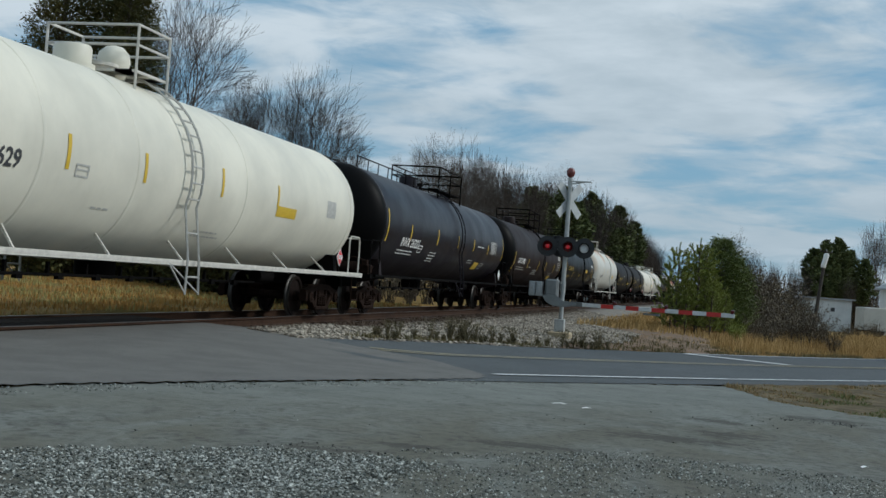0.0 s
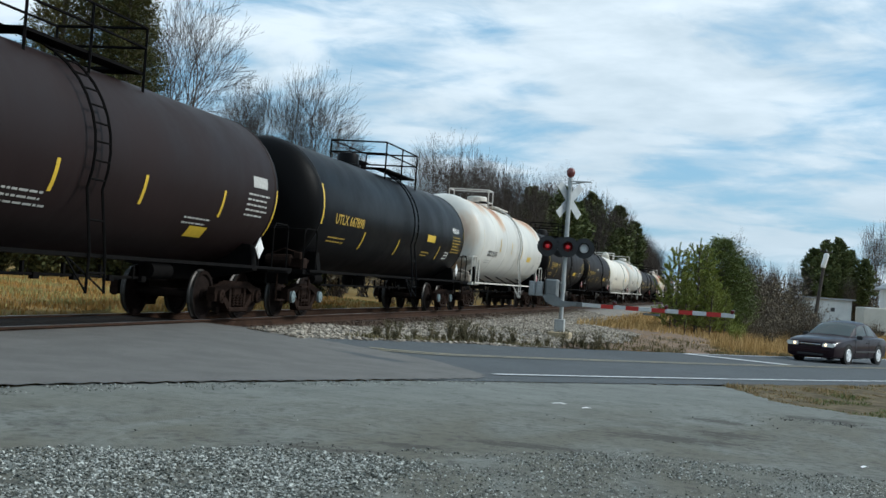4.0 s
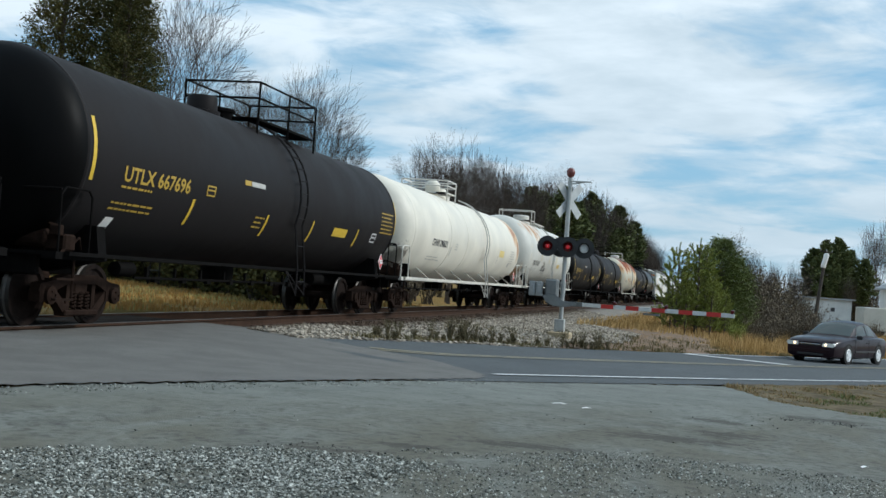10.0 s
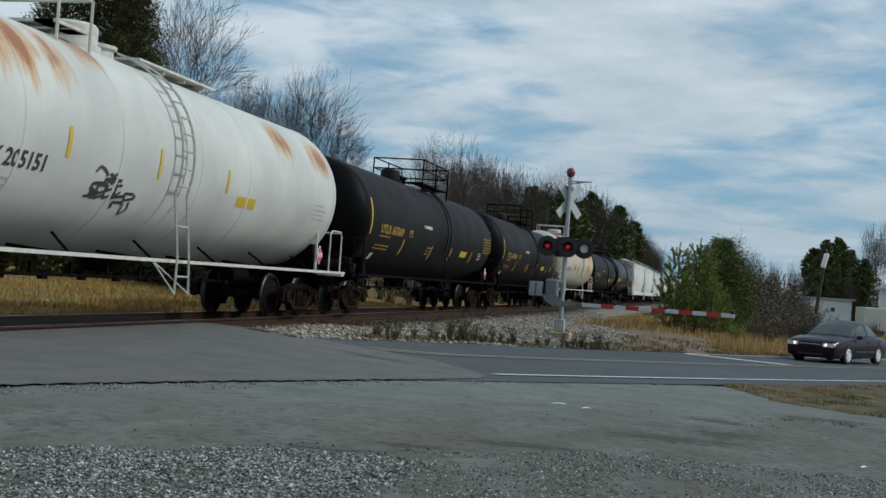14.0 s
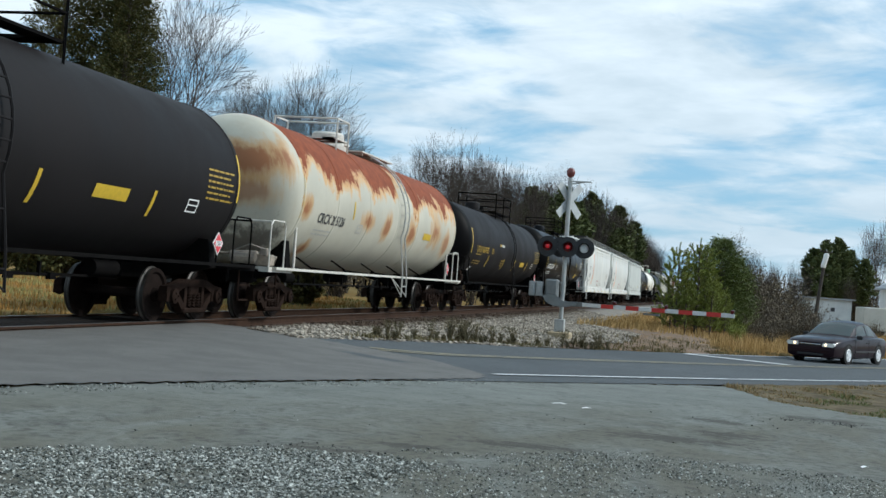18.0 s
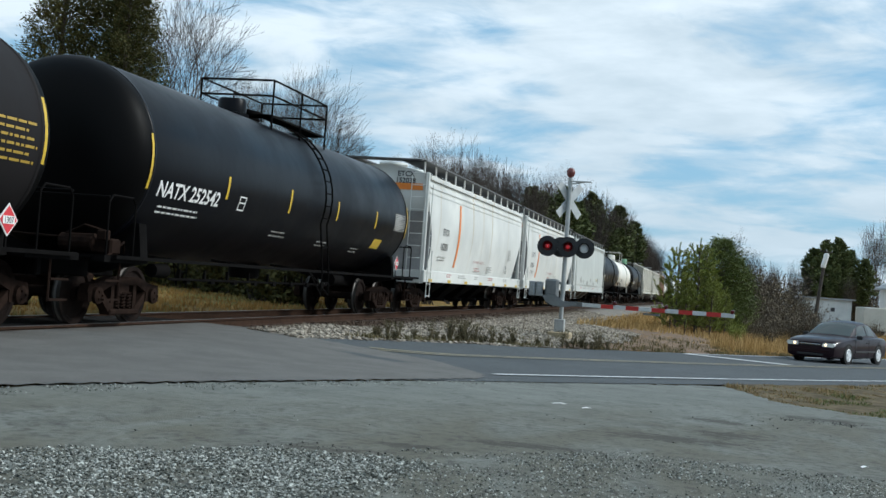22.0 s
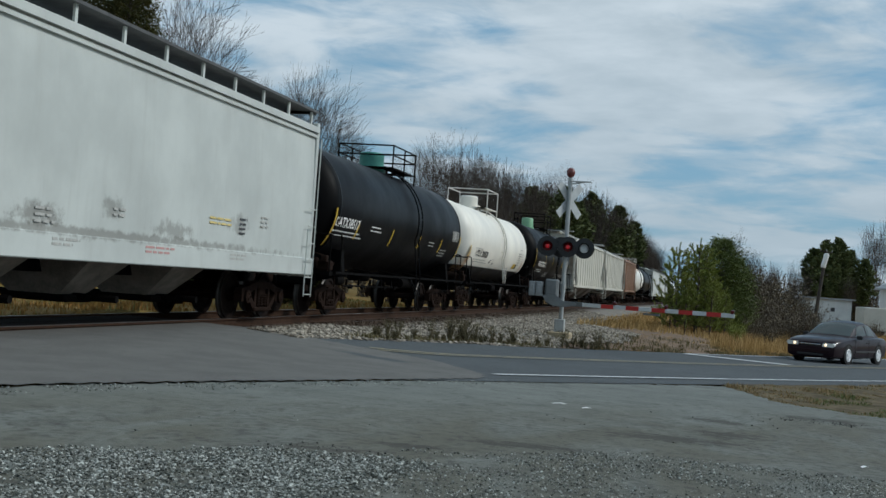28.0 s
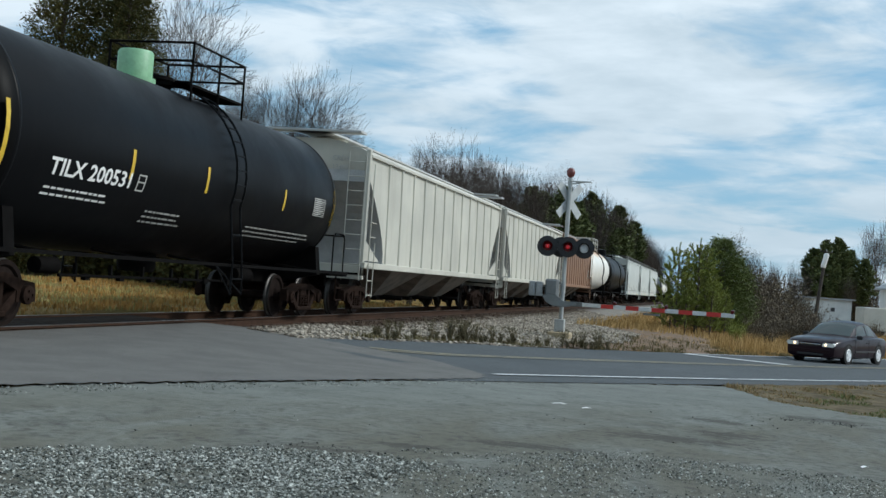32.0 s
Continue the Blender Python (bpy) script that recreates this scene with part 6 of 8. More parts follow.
def blades(name, places, mat, label, category, width=0.012):
    """places: x, y, z, height; tapered grass blades of two bent pieces."""
    rnd = random.Random(len(places) + 1)
    V, F = [], []
    for x, y, z, h in places:
        a, b = rnd.uniform(0, 6.28), rnd.uniform(0.05, 0.4)
        dx, dy = math.cos(a) * width, math.sin(a) * width
        lx, ly = math.cos(a + 1.6) * b * h, math.sin(a + 1.6) * b * h
        o = len(V)
        V += [(x - dx, y - dy, z), (x + dx, y + dy, z), (x - dx * .7 + lx * .35, y - dy * .7 + ly * .35, z + h * .6),
              (x + dx * .7 + lx * .35, y + dy * .7 + ly * .35, z + h * .6), (x + lx, y + ly, z + h)]
        F += [(o, o + 1, o + 3, o + 2), (o + 2, o + 3, o + 4)]
    me = bpy.data.meshes.new(name)
    me.from_pydata(V, [], F)
    me.materials.append(mat)
    return tagged(put(name, me), label, category, kind="stuff")


pl = []
while len(pl) < 40000:
    a, l = rnd.uniform(26, 80), 19.1 + 14 * rnd.random() ** 1.4
    x, y = road_xy(a, l)
    bare = verge(x, y)
    if x < -3.6 + 0.5 * noise.noise(Vector((x, y, 2))) or rnd.random() < bare * 0.8:
        continue
    h = rnd.uniform(0.35, 0.95) * (0.55 + 0.6 * noise.noise(Vector((x * 0.4, y * 0.4, 7)))) * smooth01(19.0, 21.0, l) * (1 - 0.85 * bare)
    pl.append((x, y, ground_z(x, y) - 0.06, max(0.08, h)))
blades("tall_grass", pl, M_DRYGRASS, "tall dry tan grass beside the road", "grass", 0.010)
pl = []
while len(pl) < 7000:
    a = rnd.uniform(15.5, 48)
    l = far_edge(a) + 0.02 + (0.35 if a < 25 else 3.5) * rnd.random() ** 2
    x, y = road_xy(a, l)
    if noise.noise(Vector((x * 0.9, y * 0.9, 31))) < -0.1:
        continue
    pl.append((x, y, ground_z(x, y) - 0.03, rnd.uniform(0.04, 0.16)))
blades("kerbside_weeds", pl, M_GREENGRASS, "low green and brown weeds along the road's edge", "grass", 0.012)
pl, green = [], []
while len(pl) < 26000:
    x, y = rnd.uniform(0.0, 6.5), rnd.uniform(14, 29)
    if lat(x, y) > 9.9 or corner(x, y) < 0.1 or noise.noise(Vector((x * 0.9, y * 0.6, 40))) < -0.28:
        continue
    lush = smooth01(1.1, 1.8, x) * smooth01(22, 19, y) + 0.15
    (green if rnd.random() < 0.7 * lush else pl).append((x, y, ground_z(x, y) - 0.01, rnd.uniform(0.02, 0.10) * max(0.25, 0.6 + 0.9 * noise.noise(Vector((x * 1.3, y * 0.9, 44))))))
blades("roadside_grass", pl, M_SHORTDRY, "short patchy dry brown grass", "grass", 0.008)
blades("roadside_green_grass", green, M_LUSH, "short green grass on the corner of the lot", "grass", 0.008)
pl = []
while len(pl) < 9000:
    y = rnd.uniform(52, 120)
    x = rnd.uniform(-7.0, 0.5)
    if x < -6.4 + 0.5 * noise.noise(Vector((x, y, 2))):
        continue
    pl.append((x, y, ground_z(x, y) - 0.06, rnd.uniform(0.15, 0.45)))
blades("verge_grass", pl, M_DRYGRASS, "dull dry grass beside the track", "grass", 0.02)
pl, pale = [], []
while len(pl) < 24000:
    x, y = rnd.uniform(-30, -12.1), rnd.uniform(15, 50)
    patchy = noise.noise(Vector((x * 0.5, y * 0.35, 12)))
    if rnd.random() < 0.35 - patchy or lat(x, y) < 19.5:
        continue
    h = rnd.uniform(0.03, 0.12) * (1.3 + patchy)
    (pale if noise.noise(Vector((x * 0.4, y * 0.3, 51))) + 0.3 * rnd.uniform(-1, 1) > 0.12 else pl).append((x, y, ground_z(x, y) - 0.06, h))
M_FIELD = leafy("short rusty dry grass", (0.19, 0.095, 0.028), (0.42, 0.24, 0.065))
M_FIELDPALE = leafy("pale green and straw grass", (0.16, 0.15, 0.045), (0.40, 0.34, 0.13))
blades("field_grass", pl, M_FIELD, "short rusty dry grass behind the track", "grass", 0.016)
blades("pale_field_grass", pale, M_FIELDPALE, "pale straw and green grass behind the track", "grass", 0.016)


def weed(x, y, h, seed):
    r = random.Random(seed)
    g = Geo()
    for _ in range(16):
        a, b = r.uniform(0, 6.28), r.uniform(0.1, 0.5)
        g.tube([(0, 0, 0), (math.cos(a) * b * h * .4, math.sin(a) * b * h * .4, h * .6), (math.cos(a) * b * h, math.sin(a) * b * h, h * r.uniform(.8, 1.1))], [0.008, 0.006, 0.003], 3, cap=False)
    ob = thing("weed", pose(x, y, ground_z(x, y) - 0.02), "dry brown weed tuft at the foot of the ballast", "weed", "weeds along the ballast")
    tagged(part("stem_clump", g, M_WEED, ob), kind="stuff")
    V, F = [], []
    for _ in range(90):
        a, b, z = r.uniform(0, 6.28), r.uniform(0, 0.35) * h, r.uniform(0.1, 1.0) * h
        s = r.uniform(0.02, 0.05)
        c = Vector((math.cos(a) * b, math.sin(a) * b, z))
        u, w = Vector((r.uniform(-1, 1), r.uniform(-1, 1), r.uniform(-1, 1))).normalized() * s, Vector((r.uniform(-1, 1), r.uniform(-1, 1), r.uniform(-1, 1))).normalized() * s * .6
        o = len(V)
        V += [tuple(c - u), tuple(c + w), tuple(c + u)]
        F.append((o, o + 1, o + 2))
    me = bpy.data.meshes.new("leaves")
    me.from_pydata(V, [], F)
    me.materials.append(M_WEED)
    tagged(put("leaf_clump", me, ob), kind="stuff")


for k in range(52):
    a = 16.6 + 11.5 * rnd.random()
    x, y = road_xy(a, far_edge(a) + rnd.uniform(0.0, 0.35))
    weed(x, y, rnd.choice((0.15, 0.2, 0.25, 0.5)) * rnd.uniform(0.8, 1.2), k)


# ---- trees ----
def bare_tree_meshes(seed, H=10.0, limbs=6, fan=0.7, fork=0.36, gens=6, twig=0.0062, trunk=0.13, wide=2.0):
    """A winter tree: a trunk, a few limbs, and forks on forks that end in a haze of fine twigs."""
    r = random.Random(seed)
    tr, cr = Geo(), Geo()

    def grow(p, d, ln, rad, lv):
        mid_dir = (d + Vector((r.gauss(0, 1), r.gauss(0, 1), r.gauss(0, 0.5))) * 0.10).normalized()
        m = p + mid_dir * ln * 0.5
        e = m + (d + Vector((r.gauss(0, 1), r.gauss(0, 1), r.gauss(0, 0.5))) * 0.12 + Vector((0, 0, 0.05))).normalized() * ln * 0.5
        tip = max(twig, rad * 0.74)
        thick = lv < 3
        (tr if thick else cr).tube([p, m, e], [rad, (rad + tip) / 2, tip], 5 if thick else 3, cap=False)
        if lv >= gens:
            return
        ax = (e - m).normalized()
        side = ax.orthogonal().normalized()
        side.rotate(Matrix.Rotation(r.uniform(0, 6.28), 3, ax))
        for k, (lean, f, size) in enumerate(((r.uniform(0.12, 0.34), 1.0, r.uniform(0.80, 0.94)), (-r.uniform(0.30, 0.58), 1.0, r.uniform(0.70, 0.90)), (r.uniform(0.4, 0.8), 0.5, r.uniform(0.5, 0.75)))):
            if k == 2 and r.random() < (0.35 if lv < gens - 3 else 0.15):
                continue
            if k == 2:
                side.rotate(Matrix.Rotation(1.57, 3, ax))
            base = e if f == 1.0 else m
            nd = (ax + side * lean).normalized()
            nd.z = max(nd.z, -0.05)
            grow(base, nd.normalized(), ln * size, max(twig, tip * (0.86 if k == 0 else 0.66)), lv + 1)

    at = H * fork
    tr.tube([(0, 0, -0.2), (0.06, 0, at * 0.5), (0, 0.05, at)], [trunk * 1.4, trunk * 1.2, trunk], 7, cap=False)
    for k in range(limbs):
        a = k * 2.4 + r.uniform(-0.4, 0.4)
        out = math.sqrt((k + 0.25) / limbs)
        d = Vector((math.cos(a) * fan * out, math.sin(a) * fan * out, 1)).normalized()
        grow(Vector((0, 0, at * r.uniform(0.8, 1.0))), d, H * 0.17 * r.uniform(0.85, 1.15), trunk * r.uniform(0.42, 0.62), 0)
    tops = sorted(v[2] for v in cr.v)
    top = tops[int(len(tops) * 0.995)]
    reach = sorted(math.hypot(v[0], v[1]) for v in cr.v)
    k = wide / reach[int(len(reach) * 0.97)]
    for g in (tr, cr):
        g.v = [(x * k, y * k, at + (z - at) * (H - at) / (top - at) if z > at else z) for x, y, z in g.v]
    return tr.mesh("trunk", M_BARK, 50), cr.mesh("crown", M_TWIG)


BARE = [bare_tree_meshes(3, limbs=8, fan=0.7, fork=0.42, wide=2.7), bare_tree_meshes(8, limbs=9, fan=0.75, fork=0.42, wide=2.6), bare_tree_meshes(14, limbs=7, fan=0.55, fork=0.5, wide=1.75), bare_tree_meshes(21, limbs=6, fan=0.4, fork=0.35, wide=1.3)]
# for the wood further off: fewer, thicker twigs
WOOD = [bare_tree_meshes(s, limbs=n, fan=f, twig=0.010, gens=5, wide=w) for s, n, f, w in ((31, 7, 0.6, 1.9), (32, 6, 0.45, 1.5), (33, 8, 0.7, 2.1))]


def bare_tree(k, x, y, h, turn, label="bare grey winter tree", z=None, kinds=None):
    s = h / 10.0
    kinds = kinds or WOOD
    t, c = kinds[k % len(kinds)]
    m = pose(x, y, ground_z(x, y) - 0.1 if z is None else z, 0, 0, turn) @ Matrix.Diagonal((s, s, s, 1))
    ob = thing("bare_tree", m, label, "tree", "bare trees beyond the track")
    ob.scale = (s, s, s)
    put("trunk", t, ob)
    put("crown", c, ob)
    return ob


def conifer_meshes(seed, H, base, R, n, shape, leaf, mat, trunk=0.14, branches=True, slim=0.35, nb=70, rise0=0.25):
    """shape(t): crown radius, 0 at the foot to 1 at the tip."""
    r = random.Random(seed)
    g = Geo().tube([(0, 0, -0.2), (0.05, 0, H * 0.5), (0, 0.03, H * 0.97)], [trunk, trunk * 0.6, 0.02], 7)
    V, F = [], []
    limbs = []
    for k in range(nb):
        t = (k + r.random()) / nb
        a = k * 2.4 + r.uniform(-0.4, 0.4)
        rad = R * shape(t) * r.uniform(0.65, 1.12)
        z = base + (H - base) * t
        limbs.append((t, a, rad, z, r.uniform(0.1, 0.5)))
        if branches:
            g.tube([(0, 0, z), (math.cos(a) * rad, math.sin(a) * rad, z + rad * rise0)], [0.03, 0.008], 3, cap=False)
    for _ in range(n):
        t, a, rad, z, rise = limbs[min(nb - 1, int(nb * r.random() ** 1.15))]
        f = r.random() ** 0.55
        c = Vector((math.cos(a) * rad * f, math.sin(a) * rad * f, z + rad * f * rise0))
        c += Vector((r.gauss(0, 1), r.gauss(0, 1), r.gauss(0, 1))) * (0.07 + 0.07 * rad)
        s = leaf * r.uniform(0.6, 1.4)
        out = Vector((math.cos(a), math.sin(a), r.uniform(-0.2, 0.9)))
        u = (out + Vector((r.uniform(-1, 1), r.uniform(-1, 1), r.uniform(-1, 1))) * 0.8).normalized() * s
        w = u.cross(Vector((r.uniform(-1, 1), r.uniform(-1, 1), r.uniform(-1, 1)))).normalized() * s * slim
        o = len(V)
        V += [tuple(c - u * .5 - w * .3), tuple(c + w), tuple(c + u), tuple(c - w)]
        F.append((o, o + 1, o + 2, o + 3))
    me = bpy.data.meshes.new("crown")
    me.from_pydata(V, [], F)
    me.materials.append(mat)
    return g.mesh("trunk", M_BARK, 50), me


def conifer(meshes, x, y, s, turn, label, name="conifer", z=None, group=""):
    ob = thing(name, pose(x, y, ground_z(x, y) - 0.05 if z is None else z, 0, 0, turn), label, "tree", group)
    ob.scale = (s, s, s)
    put("trunk", meshes[0], ob)
    put("crown", meshes[1], ob)
    return ob


def cone(t):
    return (1 - t) ** 0.75 * min(1.0, 0.55 + 3 * t)


CEDAR = [conifer_meshes(s, 15, 0.3, 2.7, 52000, lambda t: (1 - t) ** 0.6 * min(1, 0.6 + 2 * t), 0.105, M_CEDAR, 0.2, slim=0.22, nb=170, rise0=0.5) for s in (2, 9)]


def young_pine_meshes(seed, H=3.8, R=1.25):
    """A young pine: whorls of limbs that bend upwards, candle-like leaders, needles set round the outer part of each shoot."""
    r = random.Random(seed)
    g = Geo().tube([(0, 0, -0.2), (0.03, 0, H * 0.5), (0, 0.02, H * 0.95)], [0.07, 0.045, 0.015], 7)
    shoots = [([Vector((0, 0.02, H * 0.80)), Vector((0.01, 0.02, H * 0.9)), Vector((0.02, 0, H))], 0.075)]
    whorls = 9
    for k in range(whorls):
        t = k / (whorls - 1)
        z = H * (0.08 + 0.76 * t)
        for j in range(5):
            a = k * 0.7 + j * 1.257 + r.uniform(-0.25, 0.25)
            rad = R * (1.0 - 0.74 * t) * r.uniform(0.65, 1.12)
            d = Vector((math.cos(a), math.sin(a), 0))
            up = rad * r.uniform(0.35, 0.6)
            pts = [Vector((0, 0, z)), d * rad * 0.45 + Vector((0, 0, z + up * 0.25)), d * rad * 0.82 + Vector((0, 0, z + up * 0.7)), d * rad + Vector((0, 0, z + up + 0.22))]
            shoots.append((pts, 0.105))
            for _ in range(3 if t < 0.8 else 1):
                f = r.uniform(0.4, 0.9)
                b = pts[0].lerp(pts[2], f)
                side = Vector((-d.y, d.x, 0)) * r.choice((-1, 1)) * r.uniform(0.2, 0.42)
                q = b + d * r.uniform(0.08, 0.22) + side + Vector((0, 0, r.uniform(0.12, 0.32)))
                shoots.append(([b, b.lerp(q, 0.5) - Vector((0, 0, 0.03)), q], 0.095))
    V, F = [], []
    for pts, nl in shoots:
        n = len(pts) - 1
        g.tube(pts, [0.016] + [0.009] * n, 3, cap=False)
        for _ in range(130):
            f = (0.28 + 0.72 * r.random() ** 0.8) * n
            i = min(n - 1, int(f))
            c = pts[i].lerp(pts[i + 1], f - i)
            ax = (pts[i + 1] - pts[i]).normalized()
            out = ax.orthogonal().normalized()
            out.rotate(Matrix.Rotation(r.uniform(0, 6.28), 3, ax))
            u = (ax * r.uniform(0.5, 1.1) + out * 0.8).normalized() * nl * r.uniform(0.8, 1.35)
            w = u.cross(out).normalized() * 0.011
            o = len(V)
            V += [tuple(c - w), tuple(c + w), tuple(c + u)]
            F.append((o, o + 1, o + 2))
    me = bpy.data.meshes.new("crown")
    me.from_pydata(V, [], F)
    me.materials.append(M_PINE)
    return g.mesh("trunk", M_BARK, 50), me


PINE = [young_pine_meshes(s) for s in (4, 6, 12)]
ROUND = [conifer_meshes(s, 4.6, 0.2, 1.7, 22000, lambda t: math.sin(math.pi * min(1, 0.28 + 0.68 * t)) ** 0.8, 0.10, M_DARKPINE, 0.09, slim=0.16, nb=80, rise0=0.3) for s in (15,)]
FARPINE = [conifer_meshes(s, 14, 5.0, 2.8, 5200, lambda t: math.sin(math.pi * min(1, 0.15 + 0.8 * t)) * (1 - 0.3 * t), 0.36, M_PINEFAR, 0.2) for s in (5, 7)]
# ---- where the trees stand ----
for k, (x, y, s, a) in enumerate(((-30.6, 49.3, 1.15, 20), (-27.6, 50.0, 1.1, 140), (-29.2, 51.5, 1.2, 80))):
    conifer(CEDAR[k % 2], x, y, s, a, "tall dense dark green cedar behind the track", "cedar", group="cedars behind the track")
for k, x, y, h, a in ((0, -27.9, 56.0, 15.4, 10), (1, -24.9, 68.0, 13.5, 70), (3, -27.5, 64.0, 12.2, 200), (3, -27.0, 66.0, 12.2, 30), (2, -28.4, 65.0, 12.0, 120), (3, -26.2, 69.0, 12.4, 300), (2, -23.6, 71.0, 11.0, 15),
                      (2, -23.2, 90.0, 12.7, 15), (0, -21.0, 92.0, 13.2, 250), (2, -21.9, 95.0, 12.2, 100), (3, -21.4, 104.0, 12.8, 160), (2, -20.3, 108.0, 13.0, 210), (3, -19.4, 112.0, 13.1, 40), (2, -18.4, 116.0, 12.6, 95)):
    bare_tree(k, x, y, h, a, kinds=BARE)


def shrub_meshes(seed, n=26, H=3.0, leaves=520, mat=M_BRUSH, low=0.3):
    r = random.Random(seed)
    g = Geo()
    tips = []
    for _ in range(n):
        a, b = r.uniform(0, 6.28), r.uniform(0.1, 0.75)
        h = H * r.uniform(0.5, 1.0)
        d = Vector((math.cos(a) * b, math.sin(a) * b, 1)).normalized()
        pts = [Vector((0, 0, 0)) + Vector((r.uniform(-.3, .3), r.uniform(-.3, .3), 0)), d * h * 0.5, d * h + Vector((r.uniform(-.2, .2), r.uniform(-.2, .2), 0))]
        g.tube(pts, [0.025, 0.014, 0.005], 3, cap=False)
        for _ in range(9):
            f = r.uniform(low, 1)
            p = pts[0].lerp(pts[2], f)
            q = p + (d + Vector((r.uniform(-1, 1), r.uniform(-1, 1), r.uniform(-.3, .8)))) * h * r.uniform(0.12, 0.3)
            g.tube([p, q], [0.009, 0.004], 3, cap=False)
            tips.append((p, q))
    st = g.mesh("stems", M_TWIG)
    V, F = [], []
    for _ in range(leaves):
        p, q = tips[r.randrange(len(tips))]
        c = p.lerp(q, r.uniform(0.2, 1.1)) + Vector((r.gauss(0, .08), r.gauss(0, .08), r.gauss(0, .08)))
        s = r.uniform(0.04, 0.11)
        u = Vector((r.uniform(-1, 1), r.uniform(-1, 1), r.uniform(-1, 1))).normalized() * s
        w = u.cross(Vector((r.uniform(-1, 1), r.uniform(-1, 1), r.uniform(-1, 1)))).normalized() * s * 0.6
        o = len(V)
        V += [tuple(c - u), tuple(c + w), tuple(c + u), tuple(c - w)]
        F.append((o, o + 1, o + 2, o + 3))
    me = bpy.data.meshes.new("foliage")
    me.from_pydata(V, [], F)
    me.materials.append(mat)
    return st, me


SHRUB = [shrub_meshes(s) for s in (1, 2, 3)]
THICKET = [shrub_meshes(s, 30, 2.2, 3600, M_CEDAR, low=0.02) for s in (6, 7)]
GSHRUB = [shrub_meshes(s, 22, 2.0, 2200, M_PINE) for s in (4, 5)]


def shrub(kind, k, x, y, s, a, label, group):
    st, lf = kind[k % len(kind)]
    ob = thing("shrub", pose(x, y, ground_z(x, y) - 0.05, 0, 0, a), label, "shrub", group)
    ob.scale = (s, s, s)
    tagged(put("twig_clump", st, ob), kind="stuff")
    tagged(put("leaf_clump", lf, ob), kind="stuff")


tr = random.Random(77)
# the wood along the far side of the track
for k in range(70):
    y = 112 + 190 * (k / 70) ** 1.2 + tr.uniform(-4, 4)
    x = -18.5 + 0.062 * (y - 112) * (1 - 0.0022 * (y - 112)) - tr.uniform(0, 9)
    bare_tree(k, x, y, tr.uniform(11.6, 14.8) * (1.05 if y < 190 else 0.9), tr.uniform(0, 360), "bare grey-brown tree in a winter wood")
for k in range(9):
    y = 122 + 70 * tr.random()
    conifer(FARPINE[k % 2], -17.6 + 0.062 * (y - 112) - tr.uniform(0, 7), y, tr.uniform(0.75, 1.02), tr.uniform(0, 360), "dark green pine in the wood behind the track", "pine", group="pines behind the track")
for k, (x, y, h) in enumerate(((-19.7, 122, 12.2), (-18.6, 124, 11.8), (-17.0, 128, 13.0), (-15.7, 130, 11.5), (-14.1, 150, 10.8), (-13.1, 155, 10.3), (-13.6, 146, 9.0), (-12.6, 160, 8.5))):
    conifer(FARPINE[k % 2], x, y, h / 14.0, 70 * k, "dark green pine in the wood behind the track", "pine", group="pines behind the track")
for k in range(80):
    y = 48 + 240 * (k / 80) ** 1.3 + tr.uniform(-2, 2)
    shrub(SHRUB, k, -19 + 0.03 * max(0, y - 100) - tr.uniform(0, 10) * (1 if y < 110 else 0.4), y, tr.uniform(0.8, 1.6), tr.uniform(0, 360), "tangled brown winter shrub at the wood's edge", "shrubs behind the track")
for k in range(44):
    y = 140 + 110 * (k / 44)
    bare_tree(k + 1, -14.2 + 0.015 * (y - 140) - tr.uniform(0, 4.5), y, tr.uniform(11.6, 14.8) * (1.0 if y < 200 else 0.85), tr.uniform(0, 360), "bare grey-brown tree in a winter wood")
# dark evergreen thicket at the back of the field
for k in range(46):
    f = k / 45
    x = float(np.interp(f, (0, 0.22, 0.55, 0.75, 1), (-13.6, -17.5, -24.0, -27.5, -36.0))) + tr.uniform(-0.5, 0.5)
    y = float(np.interp(f, (0, 0.22, 0.55, 0.75, 1), (36.5, 41.5, 46.0, 43.5, 45.0))) + tr.uniform(-0.3, 0.9)
    shrub(THICKET, k, x, y, tr.uniform(0.85, 1.25), tr.uniform(0, 360), "dense dark evergreen shrub at the edge of the field", "thicket behind the field")
# beside the road beyond the crossing
for k, (x, y, s, a) in enumerate(((-2.0, 57.5, 1.13, 0), (-1.05, 58.2, 1.22, 60), (-0.72, 59.5, 1.16, 140), (-1.5, 57.0, 0.72, 200), (-0.35, 57.4, 0.75, 90), (0.3, 58.6, 0.62, 30), (-2.3, 59.5, 0.62, 250))):
    conifer(PINE[k % 3], x, y, s, a, "young green pine with upright shoots", "young_pine", group="young pines by the road")
conifer(ROUND[0], -0.05, 62.5, 1.06, 40, "dense dark green round-topped pine", "pine", group="young pines by the road")
conifer(ROUND[0], 0.62, 63.8, 0.88, 140, "dense dark green round-topped pine", "pine", group="young pines by the road")
shrub(GSHRUB, 0, 0.85, 50.5, 0.42, 0, "small bright green bush in dry grass", "green bushes")
for k in range(16):
    y = tr.uniform(66, 96)
    shrub(SHRUB, k, (0.024 + 0.05 * tr.random()) * y, y, tr.uniform(0.5, 0.95), tr.uniform(0, 360), "tangled grey-brown winter shrub", "shrubs by the road")
for k in range(12):
    x, y = tr.uniform(1.4, 5.0), tr.uniform(52, 62)
    shrub(SHRUB, k, x, y, tr.uniform(0.35, 0.6), tr.uniform(0, 360), "low brown brush in tall grass", "shrubs by the road")
